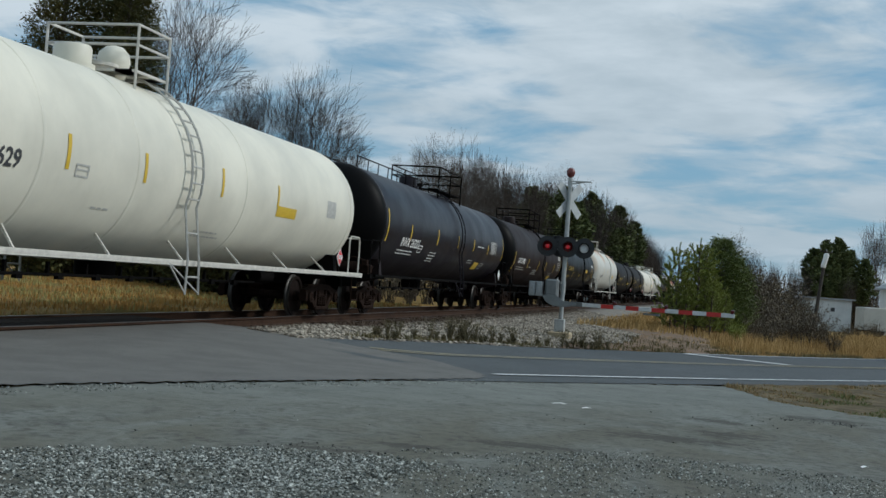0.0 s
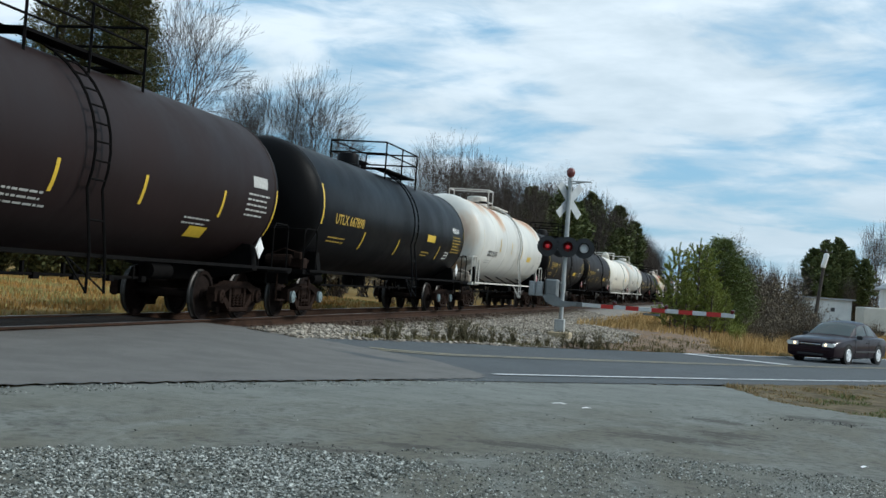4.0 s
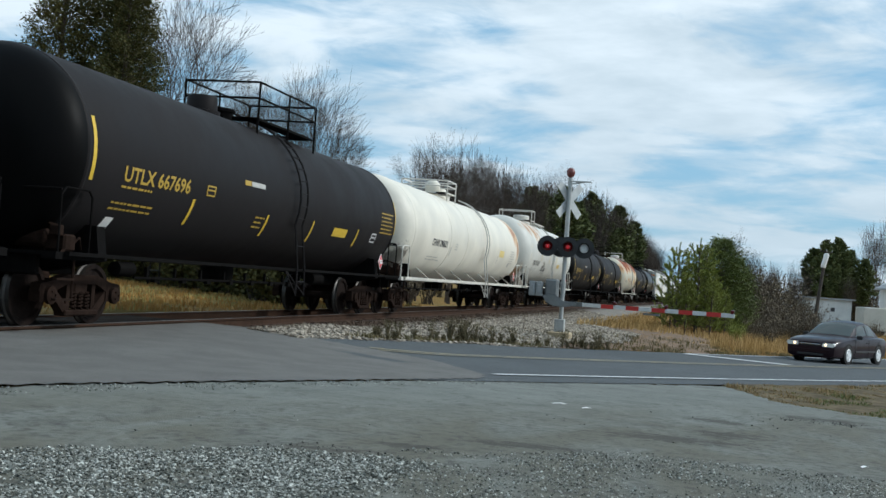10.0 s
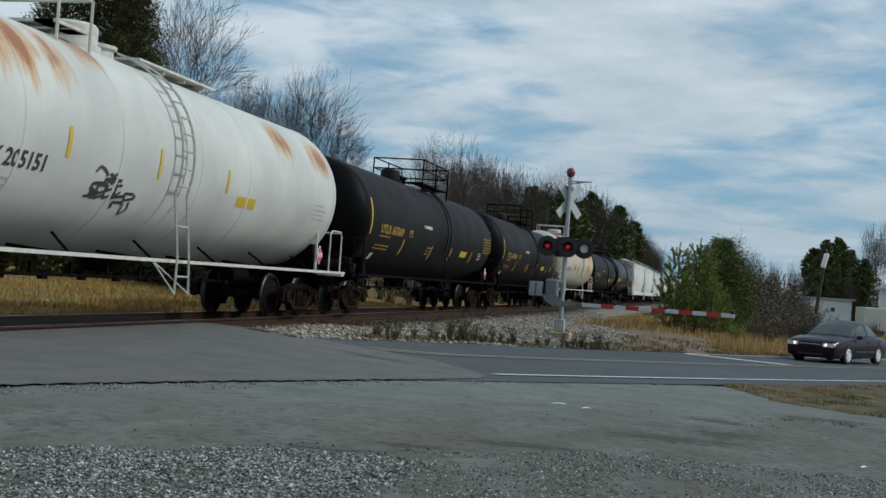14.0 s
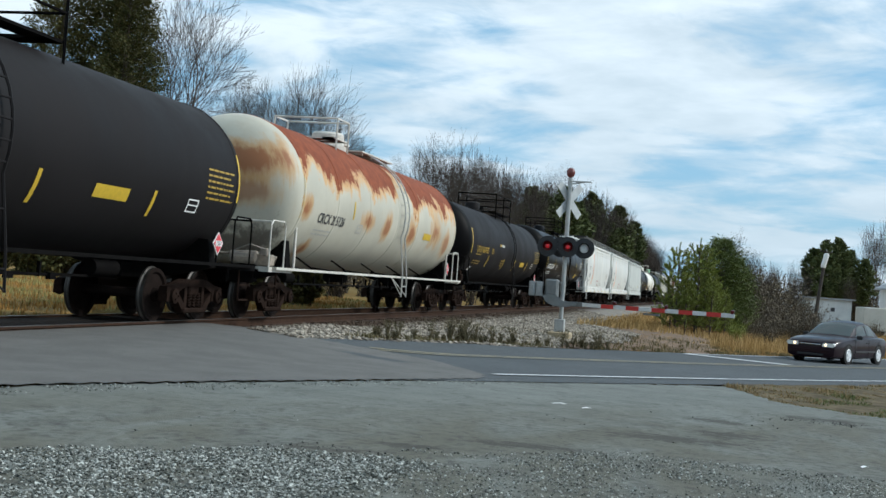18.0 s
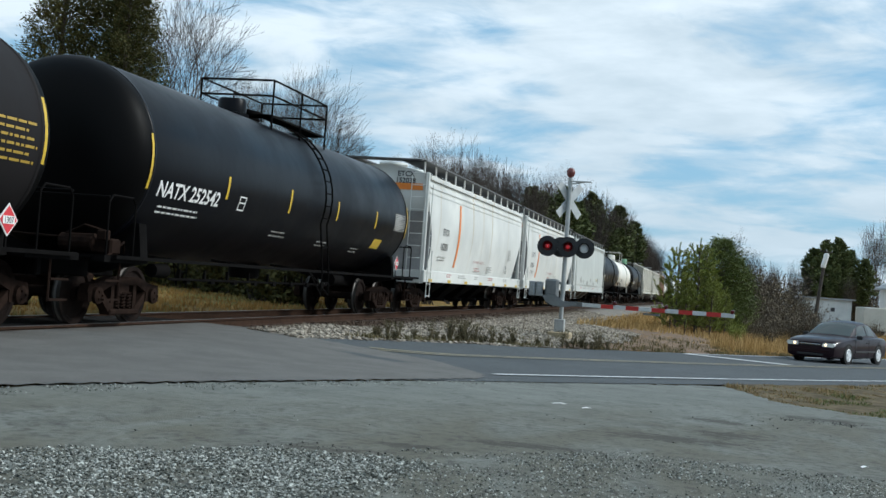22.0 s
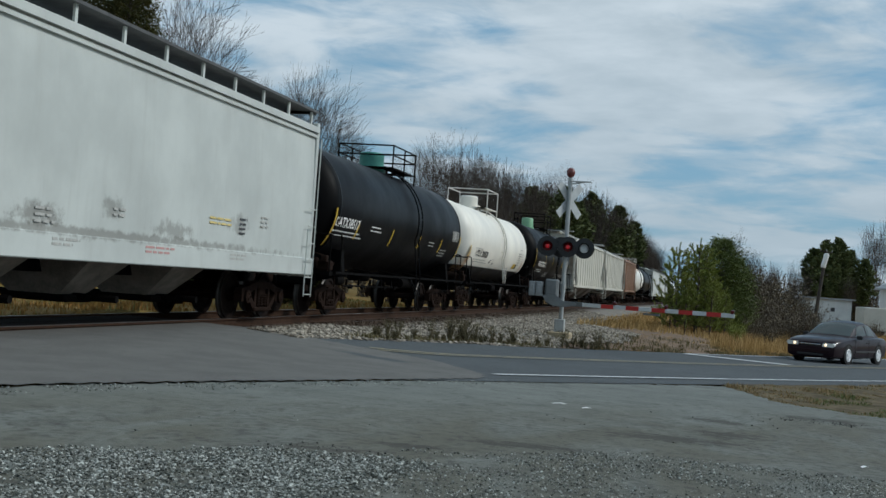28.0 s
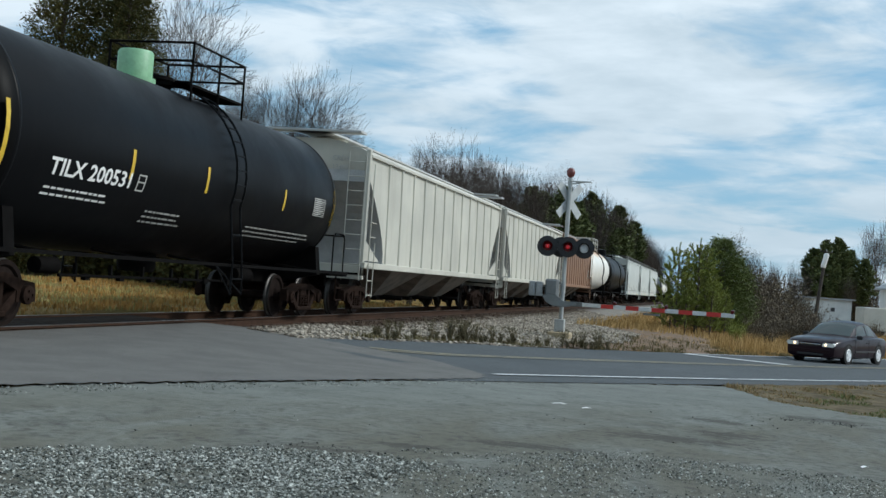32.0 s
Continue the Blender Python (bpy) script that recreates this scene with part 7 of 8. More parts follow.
for k in range(5):
    shrub(SHRUB, k, 8.6 + 0.5 * k, 87.0 + tr.uniform(-1, 1), tr.uniform(0.3, 0.45), tr.uniform(0, 360), "low brown brush before the shed", "shrubs by the road")
bare_tree(2, 1.2, 118, 8.6, 30, "bare grey tree behind the pines")
for k in range(22):
    y = tr.uniform(112, 165)
    bare_tree(k, (0.015 + 0.10 * tr.random()) * y, y, tr.uniform(4.6, 7.0), tr.uniform(0, 360), "bare grey tree behind the houses")
for k in range(16):
    y = tr.uniform(98, 128)
    shrub(SHRUB, k, (0.006 + 0.060 * tr.random()) * y, y, tr.uniform(1.0, 1.6), tr.uniform(0, 360), "tall tangled grey-brown winter shrub", "shrubs by the road")
for k in range(12):
    y = tr.uniform(122, 140)
    shrub(SHRUB, k, (0.06 + 0.065 * tr.random()) * y, y, tr.uniform(1.2, 1.7), tr.uniform(0, 360), "tall tangled grey-brown winter shrub", "shrubs by the road")
for k, (x, y, h) in enumerate(((14.6, 128, 10.5), (16.0, 131, 11.5), (17.5, 130, 11.0))):
    bare_tree(k + 1, x, y, h, 50 * k, "tall bare grey tree behind the houses")
for k, (x, y, s) in enumerate(((9.6, 118, 0.58), (10.8, 119, 0.62), (8.7, 121, 0.55), (12.2, 122, 0.55), (13.5, 121, 0.5), (10.0, 124, 0.62))):
    conifer(FARPINE[k % 2], x, y, s, 60 * k, "dark green pine behind the houses", "pine", group="pines behind the houses")
# distant tree line on the horizon
for k in range(60):
    x = -140 + 330 * k / 60 + tr.uniform(-3, 3)
    y = 330 + tr.uniform(0, 60)
    bare_tree(k, x, y, tr.uniform(8, 12), tr.uniform(0, 360), "bare tree on the distant horizon")
# ---- the crossing signal and its gate ----
M_GALV = simple("galvanised steel", (0.40, 0.41, 0.40), 0.5, 0.4, 0.15, 6, 0.1)
M_ALU = simple("weathered aluminium sign back", (0.46, 0.48, 0.48), 0.5, 0.4, 0.15, 5, 0.1)
M_HOOD = simple("matt black signal paint", (0.014, 0.014, 0.015), 0.5, 0, 0.2, 8, 0.05)
M_GATEW = simple("white gate stripe", (0.62, 0.63, 0.62), 0.5, 0, 0.1, 6, 0.05)
M_GATER = simple("red gate stripe", (0.50, 0.035, 0.03), 0.5, 0, 0.12, 6, 0.05)
M_GREYBOX = simple("grey cast housing", (0.17, 0.18, 0.18), 0.55, 0.2, 0.15, 6, 0.1)
M_PALEBOX = simple("pale grey painted iron", (0.27, 0.285, 0.29), 0.6, 0.0, 0.15, 6, 0.1)
M_CONC = simple("tan concrete footing", (0.36, 0.29, 0.18), 0.9, 0, 0.25, 6, 0.4)


def lens_material(name, color, glow):
    m, N, L, P = material(name)
    P.inputs["Base Color"].default_value = (*color, 1)
    P.inputs["Roughness"].default_value = 0.15
    P.inputs["Emission Color"].default_value = (1.0, 0.02, 0.03, 1)
    P.inputs["Emission Strength"].default_value = glow
    return m


M_LENS_ON = lens_material("lit red lens", (0.030, 0.003, 0.004), 0.012)
M_LENS_DIM = lens_material("dim red lens", (0.035, 0.004, 0.005), 0.01)
M_LAMP_RED = lens_material("glowing red lamp", (0.10, 0.006, 0.01), 0.20)
# unlit lens; the sky's reflection is painted as a pale base colour
M_LENS_PALE = simple("unlit lens with painted sky reflection", (0.80, 0.82, 0.83), 0.35, 0, 0.1, 10, 0.0)
M_BELL = simple("faded red bell", (0.15, 0.035, 0.03), 0.45, 0, 0.15, 10, 0.05)

MAST = (-4.26, 32.9)
mz = (ground_z(MAST[0] * 1.06, MAST[1] * 1.06) + 0.064) / 1.06
mast = thing("crossing_signal", pose(MAST[0] * 1.06, MAST[1] * 1.06, -0.064), "grey crossing signal mast with flashing lights, crossbuck and bell", "railway signal")
mast.scale = (1.06, 1.06, 1.06)
g = Geo().tube([(0, 0, mz), (0, 0, 4.17)], 0.062, 14)
g.lathe([(0.075, 0.95), (0.075, 1.25)], 14, "Z")
part("pole", g, M_GALV, mast, smooth=40)
g = Geo().box((-0.02, 0, mz + 0.32), (0.28, 0.26, 0.36), bevel=0.02)
g.box((0, 0, mz + 0.08), (0.44, 0.44, 0.05), bevel=0.01)
part("base", g, M_GALV, mast)
g = Geo().box((0, 0, mz + 0.0), (0.62, 0.6, 0.30), bevel=0.03)
part("footing", g, M_CONC, mast)
g = Geo().lathe([(0.05, 4.15), (0.05, 4.19), (0.08, 4.20), (0.115, 4.26), (0.12, 4.33), (0.10, 4.40), (0.055, 4.44), (0.01, 4.45)], 18, "Z")
part("bell", g, M_BELL, mast, "faded red round bell", 40)
g = Geo().box((0.30, -0.02, 4.07), (0.60, 0.12, 0.03))
g.tube([(0, 0, 3.99), (0.4, -0.02, 4.06)], 0.02, 6)
part("bracket", g, M_GALV, mast)
right = Vector((math.cos(YAW), math.sin(YAW), 0))
for a in (45, -45):
    g = Geo().box((0, 0, 0), (1.22, 0.012, 0.23), bevel=0.0)
    part("crossbuck_board", g, M_ALU, mast, "weathered grey board seen from behind", m=pose(0.0, 0.10 if a > 0 else 0.115, 3.54, 0, a, math.degrees(YAW) + 40))
g = Geo().tube([(-0.62 * right.x, -0.62 * right.y, 2.28), (0.52 * right.x, 0.52 * right.y, 2.28)], 0.03, 8)
part("crossarm", g, M_HOOD, mast)


def lamp_head(u, fwd, lens, name="flashing_light"):
    c = Vector((right.x * u, right.y * u, 2.22)) + Vector((0.10, -0.42, 0)) * fwd
    face = look(c, (EYE - Vector((MAST[0], MAST[1], 0))).xy.to_3d() + Vector((0, 0, 2.22)))
    g = Geo().lathe([(0.02, 0.14), (0.13, 0.12), (0.15, 0.02), (0.285, 0.015), (0.285, -0.005), (0.13, -0.01), (0.125, 0.0), (0.12, 0.01)], 28, "Z", cap=False)
    hood = part(name, g, M_HOOD, mast, smooth=40, m=face)
    g = Geo()
    n = 15
    for i in range(n):
        t = radians(-40 + 260 * i / (n - 1))
        for z, r in ((0.0, 0.14), (-0.24 + 0.09 * abs(math.cos(t)), 0.15)):
            g.v.append((r * math.cos(t), r * math.sin(t), z))
    for i in range(n - 1):
        g.face((2 * i, 2 * i + 1, 2 * i + 3, 2 * i + 2))
    part("visor", g, M_HOOD, hood, smooth=60)
    g = Geo().lathe([(0.13, 0.0), (0.10, -0.02), (0.05, -0.03), (0.005, -0.032)], 24, "Z", cap=False)
    part("lens", g, lens, hood, smooth=60)
    if lens is not M_LENS_PALE:
        g = Geo().lathe([(0.055, -0.031), (0.04, -0.036), (0.005, -0.038)], 16, "Z", cap=False)
        part("lamp", g, M_LAMP_RED, hood, "glowing red lamp", 60)


lamp_head(-0.52, 0.25, M_LENS_ON)
lamp_head(0.03, 0.6, M_LENS_DIM)
lamp_head(0.50, 0.25, M_LENS_PALE)
lamp_head(-0.12, -0.4, M_LENS_PALE)
# gate mechanism with counterweight, and the lowered arm
gate = thing("crossing_gate", pose(MAST[0] * 1.06, MAST[1] * 1.06, -0.064), "lowered crossing gate arm with red and white stripes", "barrier")
gate.scale = (1.06, 1.06, 1.06)
g = Geo().box((-0.27, -0.22, 1.06), (0.36, 0.34, 0.50), bevel=0.04)
g.box((-0.27, -0.40, 1.08), (0.28, 0.03, 0.38), bevel=0.01)
g.box((-0.10, -0.2, 1.22), (0.16, 0.12, 0.06), bevel=0.01)
part("mechanism", g, M_GREYBOX, gate)
g = Geo().prism([(-0.52, 0.86), (-0.40, 0.68), (-0.18, 0.57), (0.10, 0.56), (0.44, 0.62), (0.44, 0.69), (0.08, 0.72), (-0.10, 0.86)], "Y", -0.42, -0.36)
part("counterweight_bracket", g, M_GREYBOX, gate)
g = Geo()
for k in range(2):
    g.box((-0.79 + 0.19 * k, -0.36, 1.02), (0.175, 0.26, 0.40), bevel=0.02)
    g.box((-0.79 + 0.19 * k, -0.50, 1.02), (0.10, 0.03, 0.24), bevel=0.01)
part("counterweight", g, M_PALEBOX, gate, "pale grey counterweight plates")
ARM0, ARM1 = Vector((0.42, -0.28, 0.66)), Vector((4.64, -3.0, 0.70))
d = ARM1 - ARM0
ln = d.length
am = Matrix.Translation(ARM0) @ Matrix.Rotation(math.atan2(d.y, d.x), 4, "Z") @ Matrix.Rotation(-math.atan2(d.z, d.xy.length), 4, "Y")
g = Geo().box((-0.2, 0, 0), (0.9, 0.05, 0.13), bevel=0.01)
part("arm_root", g, M_GREYBOX, gate, m=am)
g = Geo().box((ln / 2, 0, 0), (ln, 0.035, 0.105), bevel=0.008)
arm = part("arm", g, M_GATEW, gate, m=am)
u = 0.89
while u < ln - 0.3:
    g = Geo().box((u + 0.21, 0, 0), (0.42, 0.041, 0.111))
    part("stripe", g, M_GATER, arm)
    u += 0.835
for u in (1.34, 3.0, ln - 0.06):
    g = Geo().lathe([(0.02, 0.04), (0.04, 0.05), (0.05, 0.08), (0.045, 0.13), (0.015, 0.15)], 12, "Z", (u, 0, 0))
    part("gate_lamp", g, M_LENS_ON, arm, "red gate lamp", 40)
g = Geo().box((2.55, 0, -0.12), (0.5, 0.03, 0.05))
g.tube([(2.4, 0, -0.05), (2.4, 0, -0.13)], 0.015, 5)
part("prop", g, M_GREYBOX, arm)
# ---- the sedan ----
M_MAROON, _N, _L, _P = material("dark maroon metallic paint")
_P.inputs["Base Color"].default_value = (0.013, 0.005, 0.0085, 1)
_P.inputs["Specular IOR Level"].default_value = 0.12
_P.inputs["Roughness"].default_value, _P.inputs["Coat Weight"].default_value, _P.inputs["Coat Roughness"].default_value = 0.35, 0.30, 0.04
_v = coords(_N, _L)
_L.new(ramp(_N, _L, tex_noise(_N, _L, _v, 3, 4), 0.3, 0.7, 0.3, 0.42), _P.inputs["Roughness"])
M_GLASS, _N, _L, _P = material("tinted car glass")
_P.inputs["Base Color"].default_value = (0.03, 0.045, 0.045, 1)
_P.inputs["Roughness"].default_value, _P.inputs["Specular IOR Level"].default_value = 0.05, 0.42
_P.inputs["IOR"].default_value = 1.5
M_TYRE = simple("black rubber", (0.018, 0.018, 0.018), 0.85, 0, 0.2, 12, 0.1)
M_ALLOY = simple("silver alloy wheel", (0.80, 0.80, 0.80), 0.35, 0.1, 0.1, 10, 0.0)
M_CHROME = simple("chrome trim", (0.6, 0.6, 0.62), 0.15, 1.0, 0.05, 10, 0.0)
M_PLASTIC = simple("black plastic trim", (0.015, 0.015, 0.016), 0.6, 0, 0.2, 10, 0.05)
M_HEADLIGHT = lens_material("lit headlight", (0.7, 0.68, 0.6), 1.0)
M_HEADLIGHT.node_tree.nodes["Principled BSDF"].inputs["Emission Color"].default_value = (1.0, 0.72, 0.42, 1)
M_HEADLIGHT.node_tree.nodes["Principled BSDF"].inputs["Emission Strength"].default_value = 2.2
M_CLEARLENS = simple("clear headlight housing", (0.66, 0.66, 0.63), 0.2, 0.0, 0.1, 10, 0.0)
M_TAIL = simple("red tail light", (0.35, 0.02, 0.02), 0.2, 0, 0.1, 10, 0.0)
M_ARCHSHADE = simple("painted wheel well shade", (0.008, 0.008, 0.008), 0.9, 0, 0.2, 8, 0.0)

sedan = thing("sedan", pose(0, 0, 0), "dark maroon four-door sedan waiting at the crossing with lit headlights", "car")
ST = [(-2.38, 0.68, 0.26, 0.58, 0.655), (-2.33, 0.79, 0.20, 0.625, 0.70), (-2.15, 0.84, 0.18, 0.695, 0.77), (-1.7, 0.86, 0.18, 0.755, 0.83), (-1.2, 0.86, 0.18, 0.80, 0.87), (-0.8, 0.865, 0.18, 0.83, 0.90),
      (0.0, 0.865, 0.18, 0.85, 0.91), (0.9, 0.865, 0.18, 0.865, 0.915), (1.4, 0.86, 0.18, 0.85, 0.90), (2.0, 0.82, 0.20, 0.83, 0.89), (2.27, 0.75, 0.25, 0.78, 0.85), (2.34, 0.66, 0.32, 0.66, 0.72)]
g = Geo()
vs, fs = [], []
for y, w, zb, zm, zt in ST:
    half = [(w * 0.80, zb), (w * 0.97, zb + 0.06), (w, zb + 0.22), (w, zm - 0.10), (w * 0.975, zm), (w * 0.88, zt - 0.01), (w * 0.5, zt + 0.015)]
    vs += [(x, y, z) for x, z in half] + [(0, y, zt + 0.022)] + [(-x, y, z) for x, z in half[::-1]]
n = 15
for i in range(len(ST) - 1):
    for k in range(n):
        k2 = (k + 1) % n
        fs.append((i * n + k, i * n + k2, (i + 1) * n + k2, (i + 1) * n + k))
fs += [tuple(range(n)), tuple(range((len(ST) - 1) * n, len(ST) * n))]
g.add(vs, fs)
body = part("body", g, M_MAROON, sedan, smooth=38)
# greenhouse: one rounded shell, panes curved with it and 6 mm proud


def cabin(y, f):
    """A point of the cabin's right half: f from 0 at the belt line to 1 at the middle of the roof."""
    zr = np.interp(y, (-1.02, -0.85, -0.6, -0.35, -0.1, 0.2, 0.55, 0.85, 1.1, 1.35, 1.62), (0.88, 0.975, 1.115, 1.25, 1.35, 1.40, 1.41, 1.375, 1.28, 1.12, 0.92))
    wb = np.interp(y, (-1.02, -0.3, 0.6, 1.62), (0.72, 0.78, 0.79, 0.70))
    zb = 0.865
    zs = zb + max(0.0, zr - zb) * 0.86
    ws = wb - 0.44 * (zs - zb)
    if f < 0.5:
        t = f / 0.5
        return Vector((wb + (ws - wb) * t + 0.02 * math.sin(math.pi * t), y, zb + (zs - zb) * t))
    t = (f - 0.5) / 0.5 * math.pi / 2
    return Vector((ws * math.cos(t), y, zs + (zr + 0.012 - zs) * math.sin(t)))


def cabin_grid(y0, y1, f0, f1, side, lift=0.0, ny=12, nf=6, slant=(0, 0)):
    """A patch of the shell; slant shifts its two ends along the car towards the top."""
    g = Geo()
    for i in range(ny + 1):
        for k in range(nf + 1):
            f = f0 + (f1 - f0) * k / nf
            a, b = y0 + slant[0] * k / nf, y1 + slant[1] * k / nf
            y = a + (b - a) * i / ny
            p = cabin(y, f)
            q = p + (p - Vector((0, 0.25, 0.7))).normalized() * lift
            g.v.append((q.x * side, q.y, q.z))
    for i in range(ny):
        for k in range(nf):
            o = i * (nf + 1) + k
            g.face((o, o + 1, o + nf + 2, o + nf + 1))
    return g


g = Geo()
for s in (1, -1):
    q = cabin_grid(-1.02, 1.62, 0.0, 1.0, s, 0.0, 30, 14)
    g.add(q.v, q.f)
part("roof", g, M_MAROON, sedan, smooth=60)


def two_sided_pane(name, y0, y1, f0):
    g = Geo()
    for s in (1, -1):
        q = cabin_grid(y0, y1, f0, 1.0, s, 0.007, 12, 8)
        g.add(q.v, q.f)
    part(name, g, M_GLASS, sedan, smooth=60)


two_sided_pane("windshield", -0.93, -0.16, 0.53)
two_sided_pane("rear_window", 1.02, 1.50, 0.55)
for s in (1, -1):
    part("front_window", cabin_grid(-0.58, 0.33, 0.10, 0.46, s, 0.007, 10, 4, (0.30, 0.02)), M_GLASS, sedan, smooth=60)
    part("rear_door_window", cabin_grid(0.41, 1.18, 0.10, 0.46, s, 0.007, 10, 4, (0.02, -0.22)), M_GLASS, sedan, smooth=60)
    g = Geo().box((s * 0.93, -0.62, 0.90), (0.20, 0.10, 0.13), bevel=0.03)
    part("door_mirror", g, M_PLASTIC, sedan)
    for y0, y1 in ((-0.78, 0.38), (0.38, 1.25)):
        g = Geo()
        for y in (y0, y1):
            g.box((s * 0.8655, y, 0.52), (0.006, 0.012, 0.56))
        g.box((s * 0.868, (y0 + y1) / 2, 0.235), (0.006, y1 - y0, 0.012))
        part("door_seam", g, M_PLASTIC, body)
        g = Geo().box((s * 0.872, y1 - 0.16, 0.72), (0.025, 0.17, 0.028), bevel=0.006)
        part("door_handle", g, M_MAROON, body)
    g = Geo().box((s * 0.870, 0.22, 0.42), (0.012, 2.0, 0.05), bevel=0.004)
    part("side_moulding", g, M_PLASTIC, body)
    g = Geo().prism([(s * 0.40, 0.555), (s * 0.42, 0.665), (s * 0.76, 0.675), (s * 0.80, 0.62), (s * 0.76, 0.55)], "Y", -2.396, -2.12)
    hl = part("headlight", g, M_CLEARLENS, sedan, "clear wraparound headlight")
    g = Geo().lathe([(0.002, -2.352), (0.036, -2.349), (0.044, -2.335)], 14, "Y", (s * 0.52, -0.062, 0.612), cap=False)
    part("bulb", g, M_HEADLIGHT, hl, "lit warm headlight bulb", 50)
    g = Geo().box((s * 0.60, 2.30, 0.70), (0.30, 0.07, 0.15), bevel=0.02)
    part("tail_light", g, M_TAIL, sedan)
g = Geo().box((0, -2.386, 0.600), (0.64, 0.03, 0.085), bevel=0.01)
gr = part("grille", g, M_PLASTIC, sedan)
g = Geo().box((0, -2.406, 0.615), (0.74, 0.014, 0.030), bevel=0.004)
part("chrome_bar", g, M_CHROME, gr)
g = Geo().box((0, -2.33, 0.40), (1.36, 0.12, 0.16), bevel=0.04)
part("bumper", g, M_MAROON, sedan)
g = Geo().box((0, -2.36, 0.29), (0.9, 0.06, 0.09), bevel=0.02)
part("air_intake", g, M_PLASTIC, sedan)
sedan_wheels = []
tyre_g = Geo().lathe([(0.205, -0.085), (0.27, -0.10), (0.302, -0.085), (0.308, -0.03), (0.308, 0.03), (0.302, 0.085), (0.27, 0.10), (0.205, 0.085)], 28, "X", cap=False)
tyre_me = tyre_g.mesh("wheel", M_TYRE, 40)
rim_g = Geo().lathe([(0.21, -0.08), (0.208, 0.09), (0.195, 0.10), (0.17, 0.075)], 24, "X", cap=False)
for k in range(5):
    a = k * 2 * math.pi / 5
    rim_g.box((0, 0, 0), (0.03, 0.085, 0.19), Matrix.Translation((0.083, 0.10 * math.cos(a), 0.10 * math.sin(a))) @ Matrix.Rotation(a - math.pi / 2, 4, "X"), 0.0)
rim_g.lathe([(0.01, 0.105), (0.05, 0.10), (0.055, 0.06)], 12, "X", cap=False)
rim_me = rim_g.mesh("rim", M_ALLOY, 40)
disc_me = Geo().lathe([(0.005, 0.07), (0.19, 0.07), (0.19, 0.0)], 20, "X", cap=False).mesh("brake_disc", M_CLEARLENS)
# black ring on the uncut body, painting the shaded gap round the tyre
arch_me = Geo().lathe([(0.295, 0.022), (0.35, 0.022), (0.36, 0.0)], 24, "X", cap=False).mesh("arch_shade_ring", M_ARCHSHADE, 40)
for s in (1, -1):
    for y in (-1.35, 1.26):
        put("arch_shade_ring", arch_me, sedan, pose(s * 0.85, y, 0.33, 0, 0, 0 if s > 0 else 180))
        w = put("wheel", tyre_me, sedan, pose(s * 0.80, y, 0.308, 0, 0, 0 if s > 0 else 180))
        put("rim", rim_me, w)
        put("brake_disc", disc_me, w)
        sedan_wheels.append((w, s, y))
SEDAN_WAY = ((0, 9.3), (0.5, 7.2), (1.0, 5.25), (1.5, 3.45), (2.0, 1.85), (2.5, 0.78), (3.0, 0.16), (3.4, 0.0), (32, 0.0))


def sedan_left(t):
    """Metres still to go at t seconds, smooth between the rows."""
    ts, ds = [r[0] for r in SEDAN_WAY], [r[1] for r in SEDAN_WAY]
    k = max(0, min(len(ts) - 2, sum(1 for q in ts if q <= t) - 1))
    def slope(i):
        if i <= 0:
            return (ds[1] - ds[0]) / (ts[1] - ts[0])
        if i >= len(ts) - 2:
            return 0.0
        return (ds[i + 1] - ds[i - 1]) / (ts[i + 1] - ts[i - 1])
    h = ts[k + 1] - ts[k]
    u = (t - ts[k]) / h
    return ((2 * u ** 3 - 3 * u ** 2 + 1) * ds[k] + (u ** 3 - 2 * u ** 2 + u) * h * slope(k) + (-2 * u ** 3 + 3 * u ** 2) * ds[k + 1] + (u ** 3 - u ** 2) * h * slope(k + 1))


def sedan_pose(t):
    d = sedan_left(t)
    x, y = 4.04 + RD.x * d, 42.2 + RD.y * d
    return pose(x, y, ground_z(x, y) + 0.006, 0, 0, -math.degrees(ROAD) + 1.5)


# ---- buildings and the pole beyond the road ----
M_SIDING = simple("white painted siding", (0.72, 0.73, 0.72), 0.6, 0, 0.1, 1.5, 0.1)
M_SHINGLE = simple("pale grey shingles", (0.34, 0.35, 0.36), 0.85, 0, 0.2, 4, 0.4)
M_BEIGE = simple("pale beige wall", (0.55, 0.54, 0.49), 0.7, 0, 0.1, 1.5, 0.1)
M_POLEWOOD = simple("weathered pole timber", (0.055, 0.045, 0.038), 0.9, 0, 0.3, 4, 0.4)
shed = thing("shed", pose(9.65, 110.4, 0.0, 0, 0, 8), "long low white shed with a thin dark roof", "building")
g = Geo().box((0, 3, 0.4), (3.6, 6, 2.9))
part("wall", g, M_SIDING, shed)
for k in range(9):
    g = Geo().box((-1.7 + 0.42 * k, -0.02, 0.4), (0.03, 0.05, 2.8))
    part("batten", g, M_SIDING, shed)
g = Geo().box((0, 3, 1.90), (4.1, 6.5, 0.14))
part("roof", g, M_SHINGLE, shed)
g = Geo().box((0.15, -0.03, 0.95), (0.35, 0.06, 0.35))
part("vent", g, M_INK, shed)
house = thing("house", pose(18.6, 103.5, 0.55, 0, 0, 8), "white house with a pale grey shingled gable roof", "house")
g = Geo().prism([(-3.5, -1.9), (3.5, -1.9), (3.5, 2.7), (0, 4.6), (-3.5, 2.7)], "Y", 0, 9)
part("wall", g, M_SIDING, house)
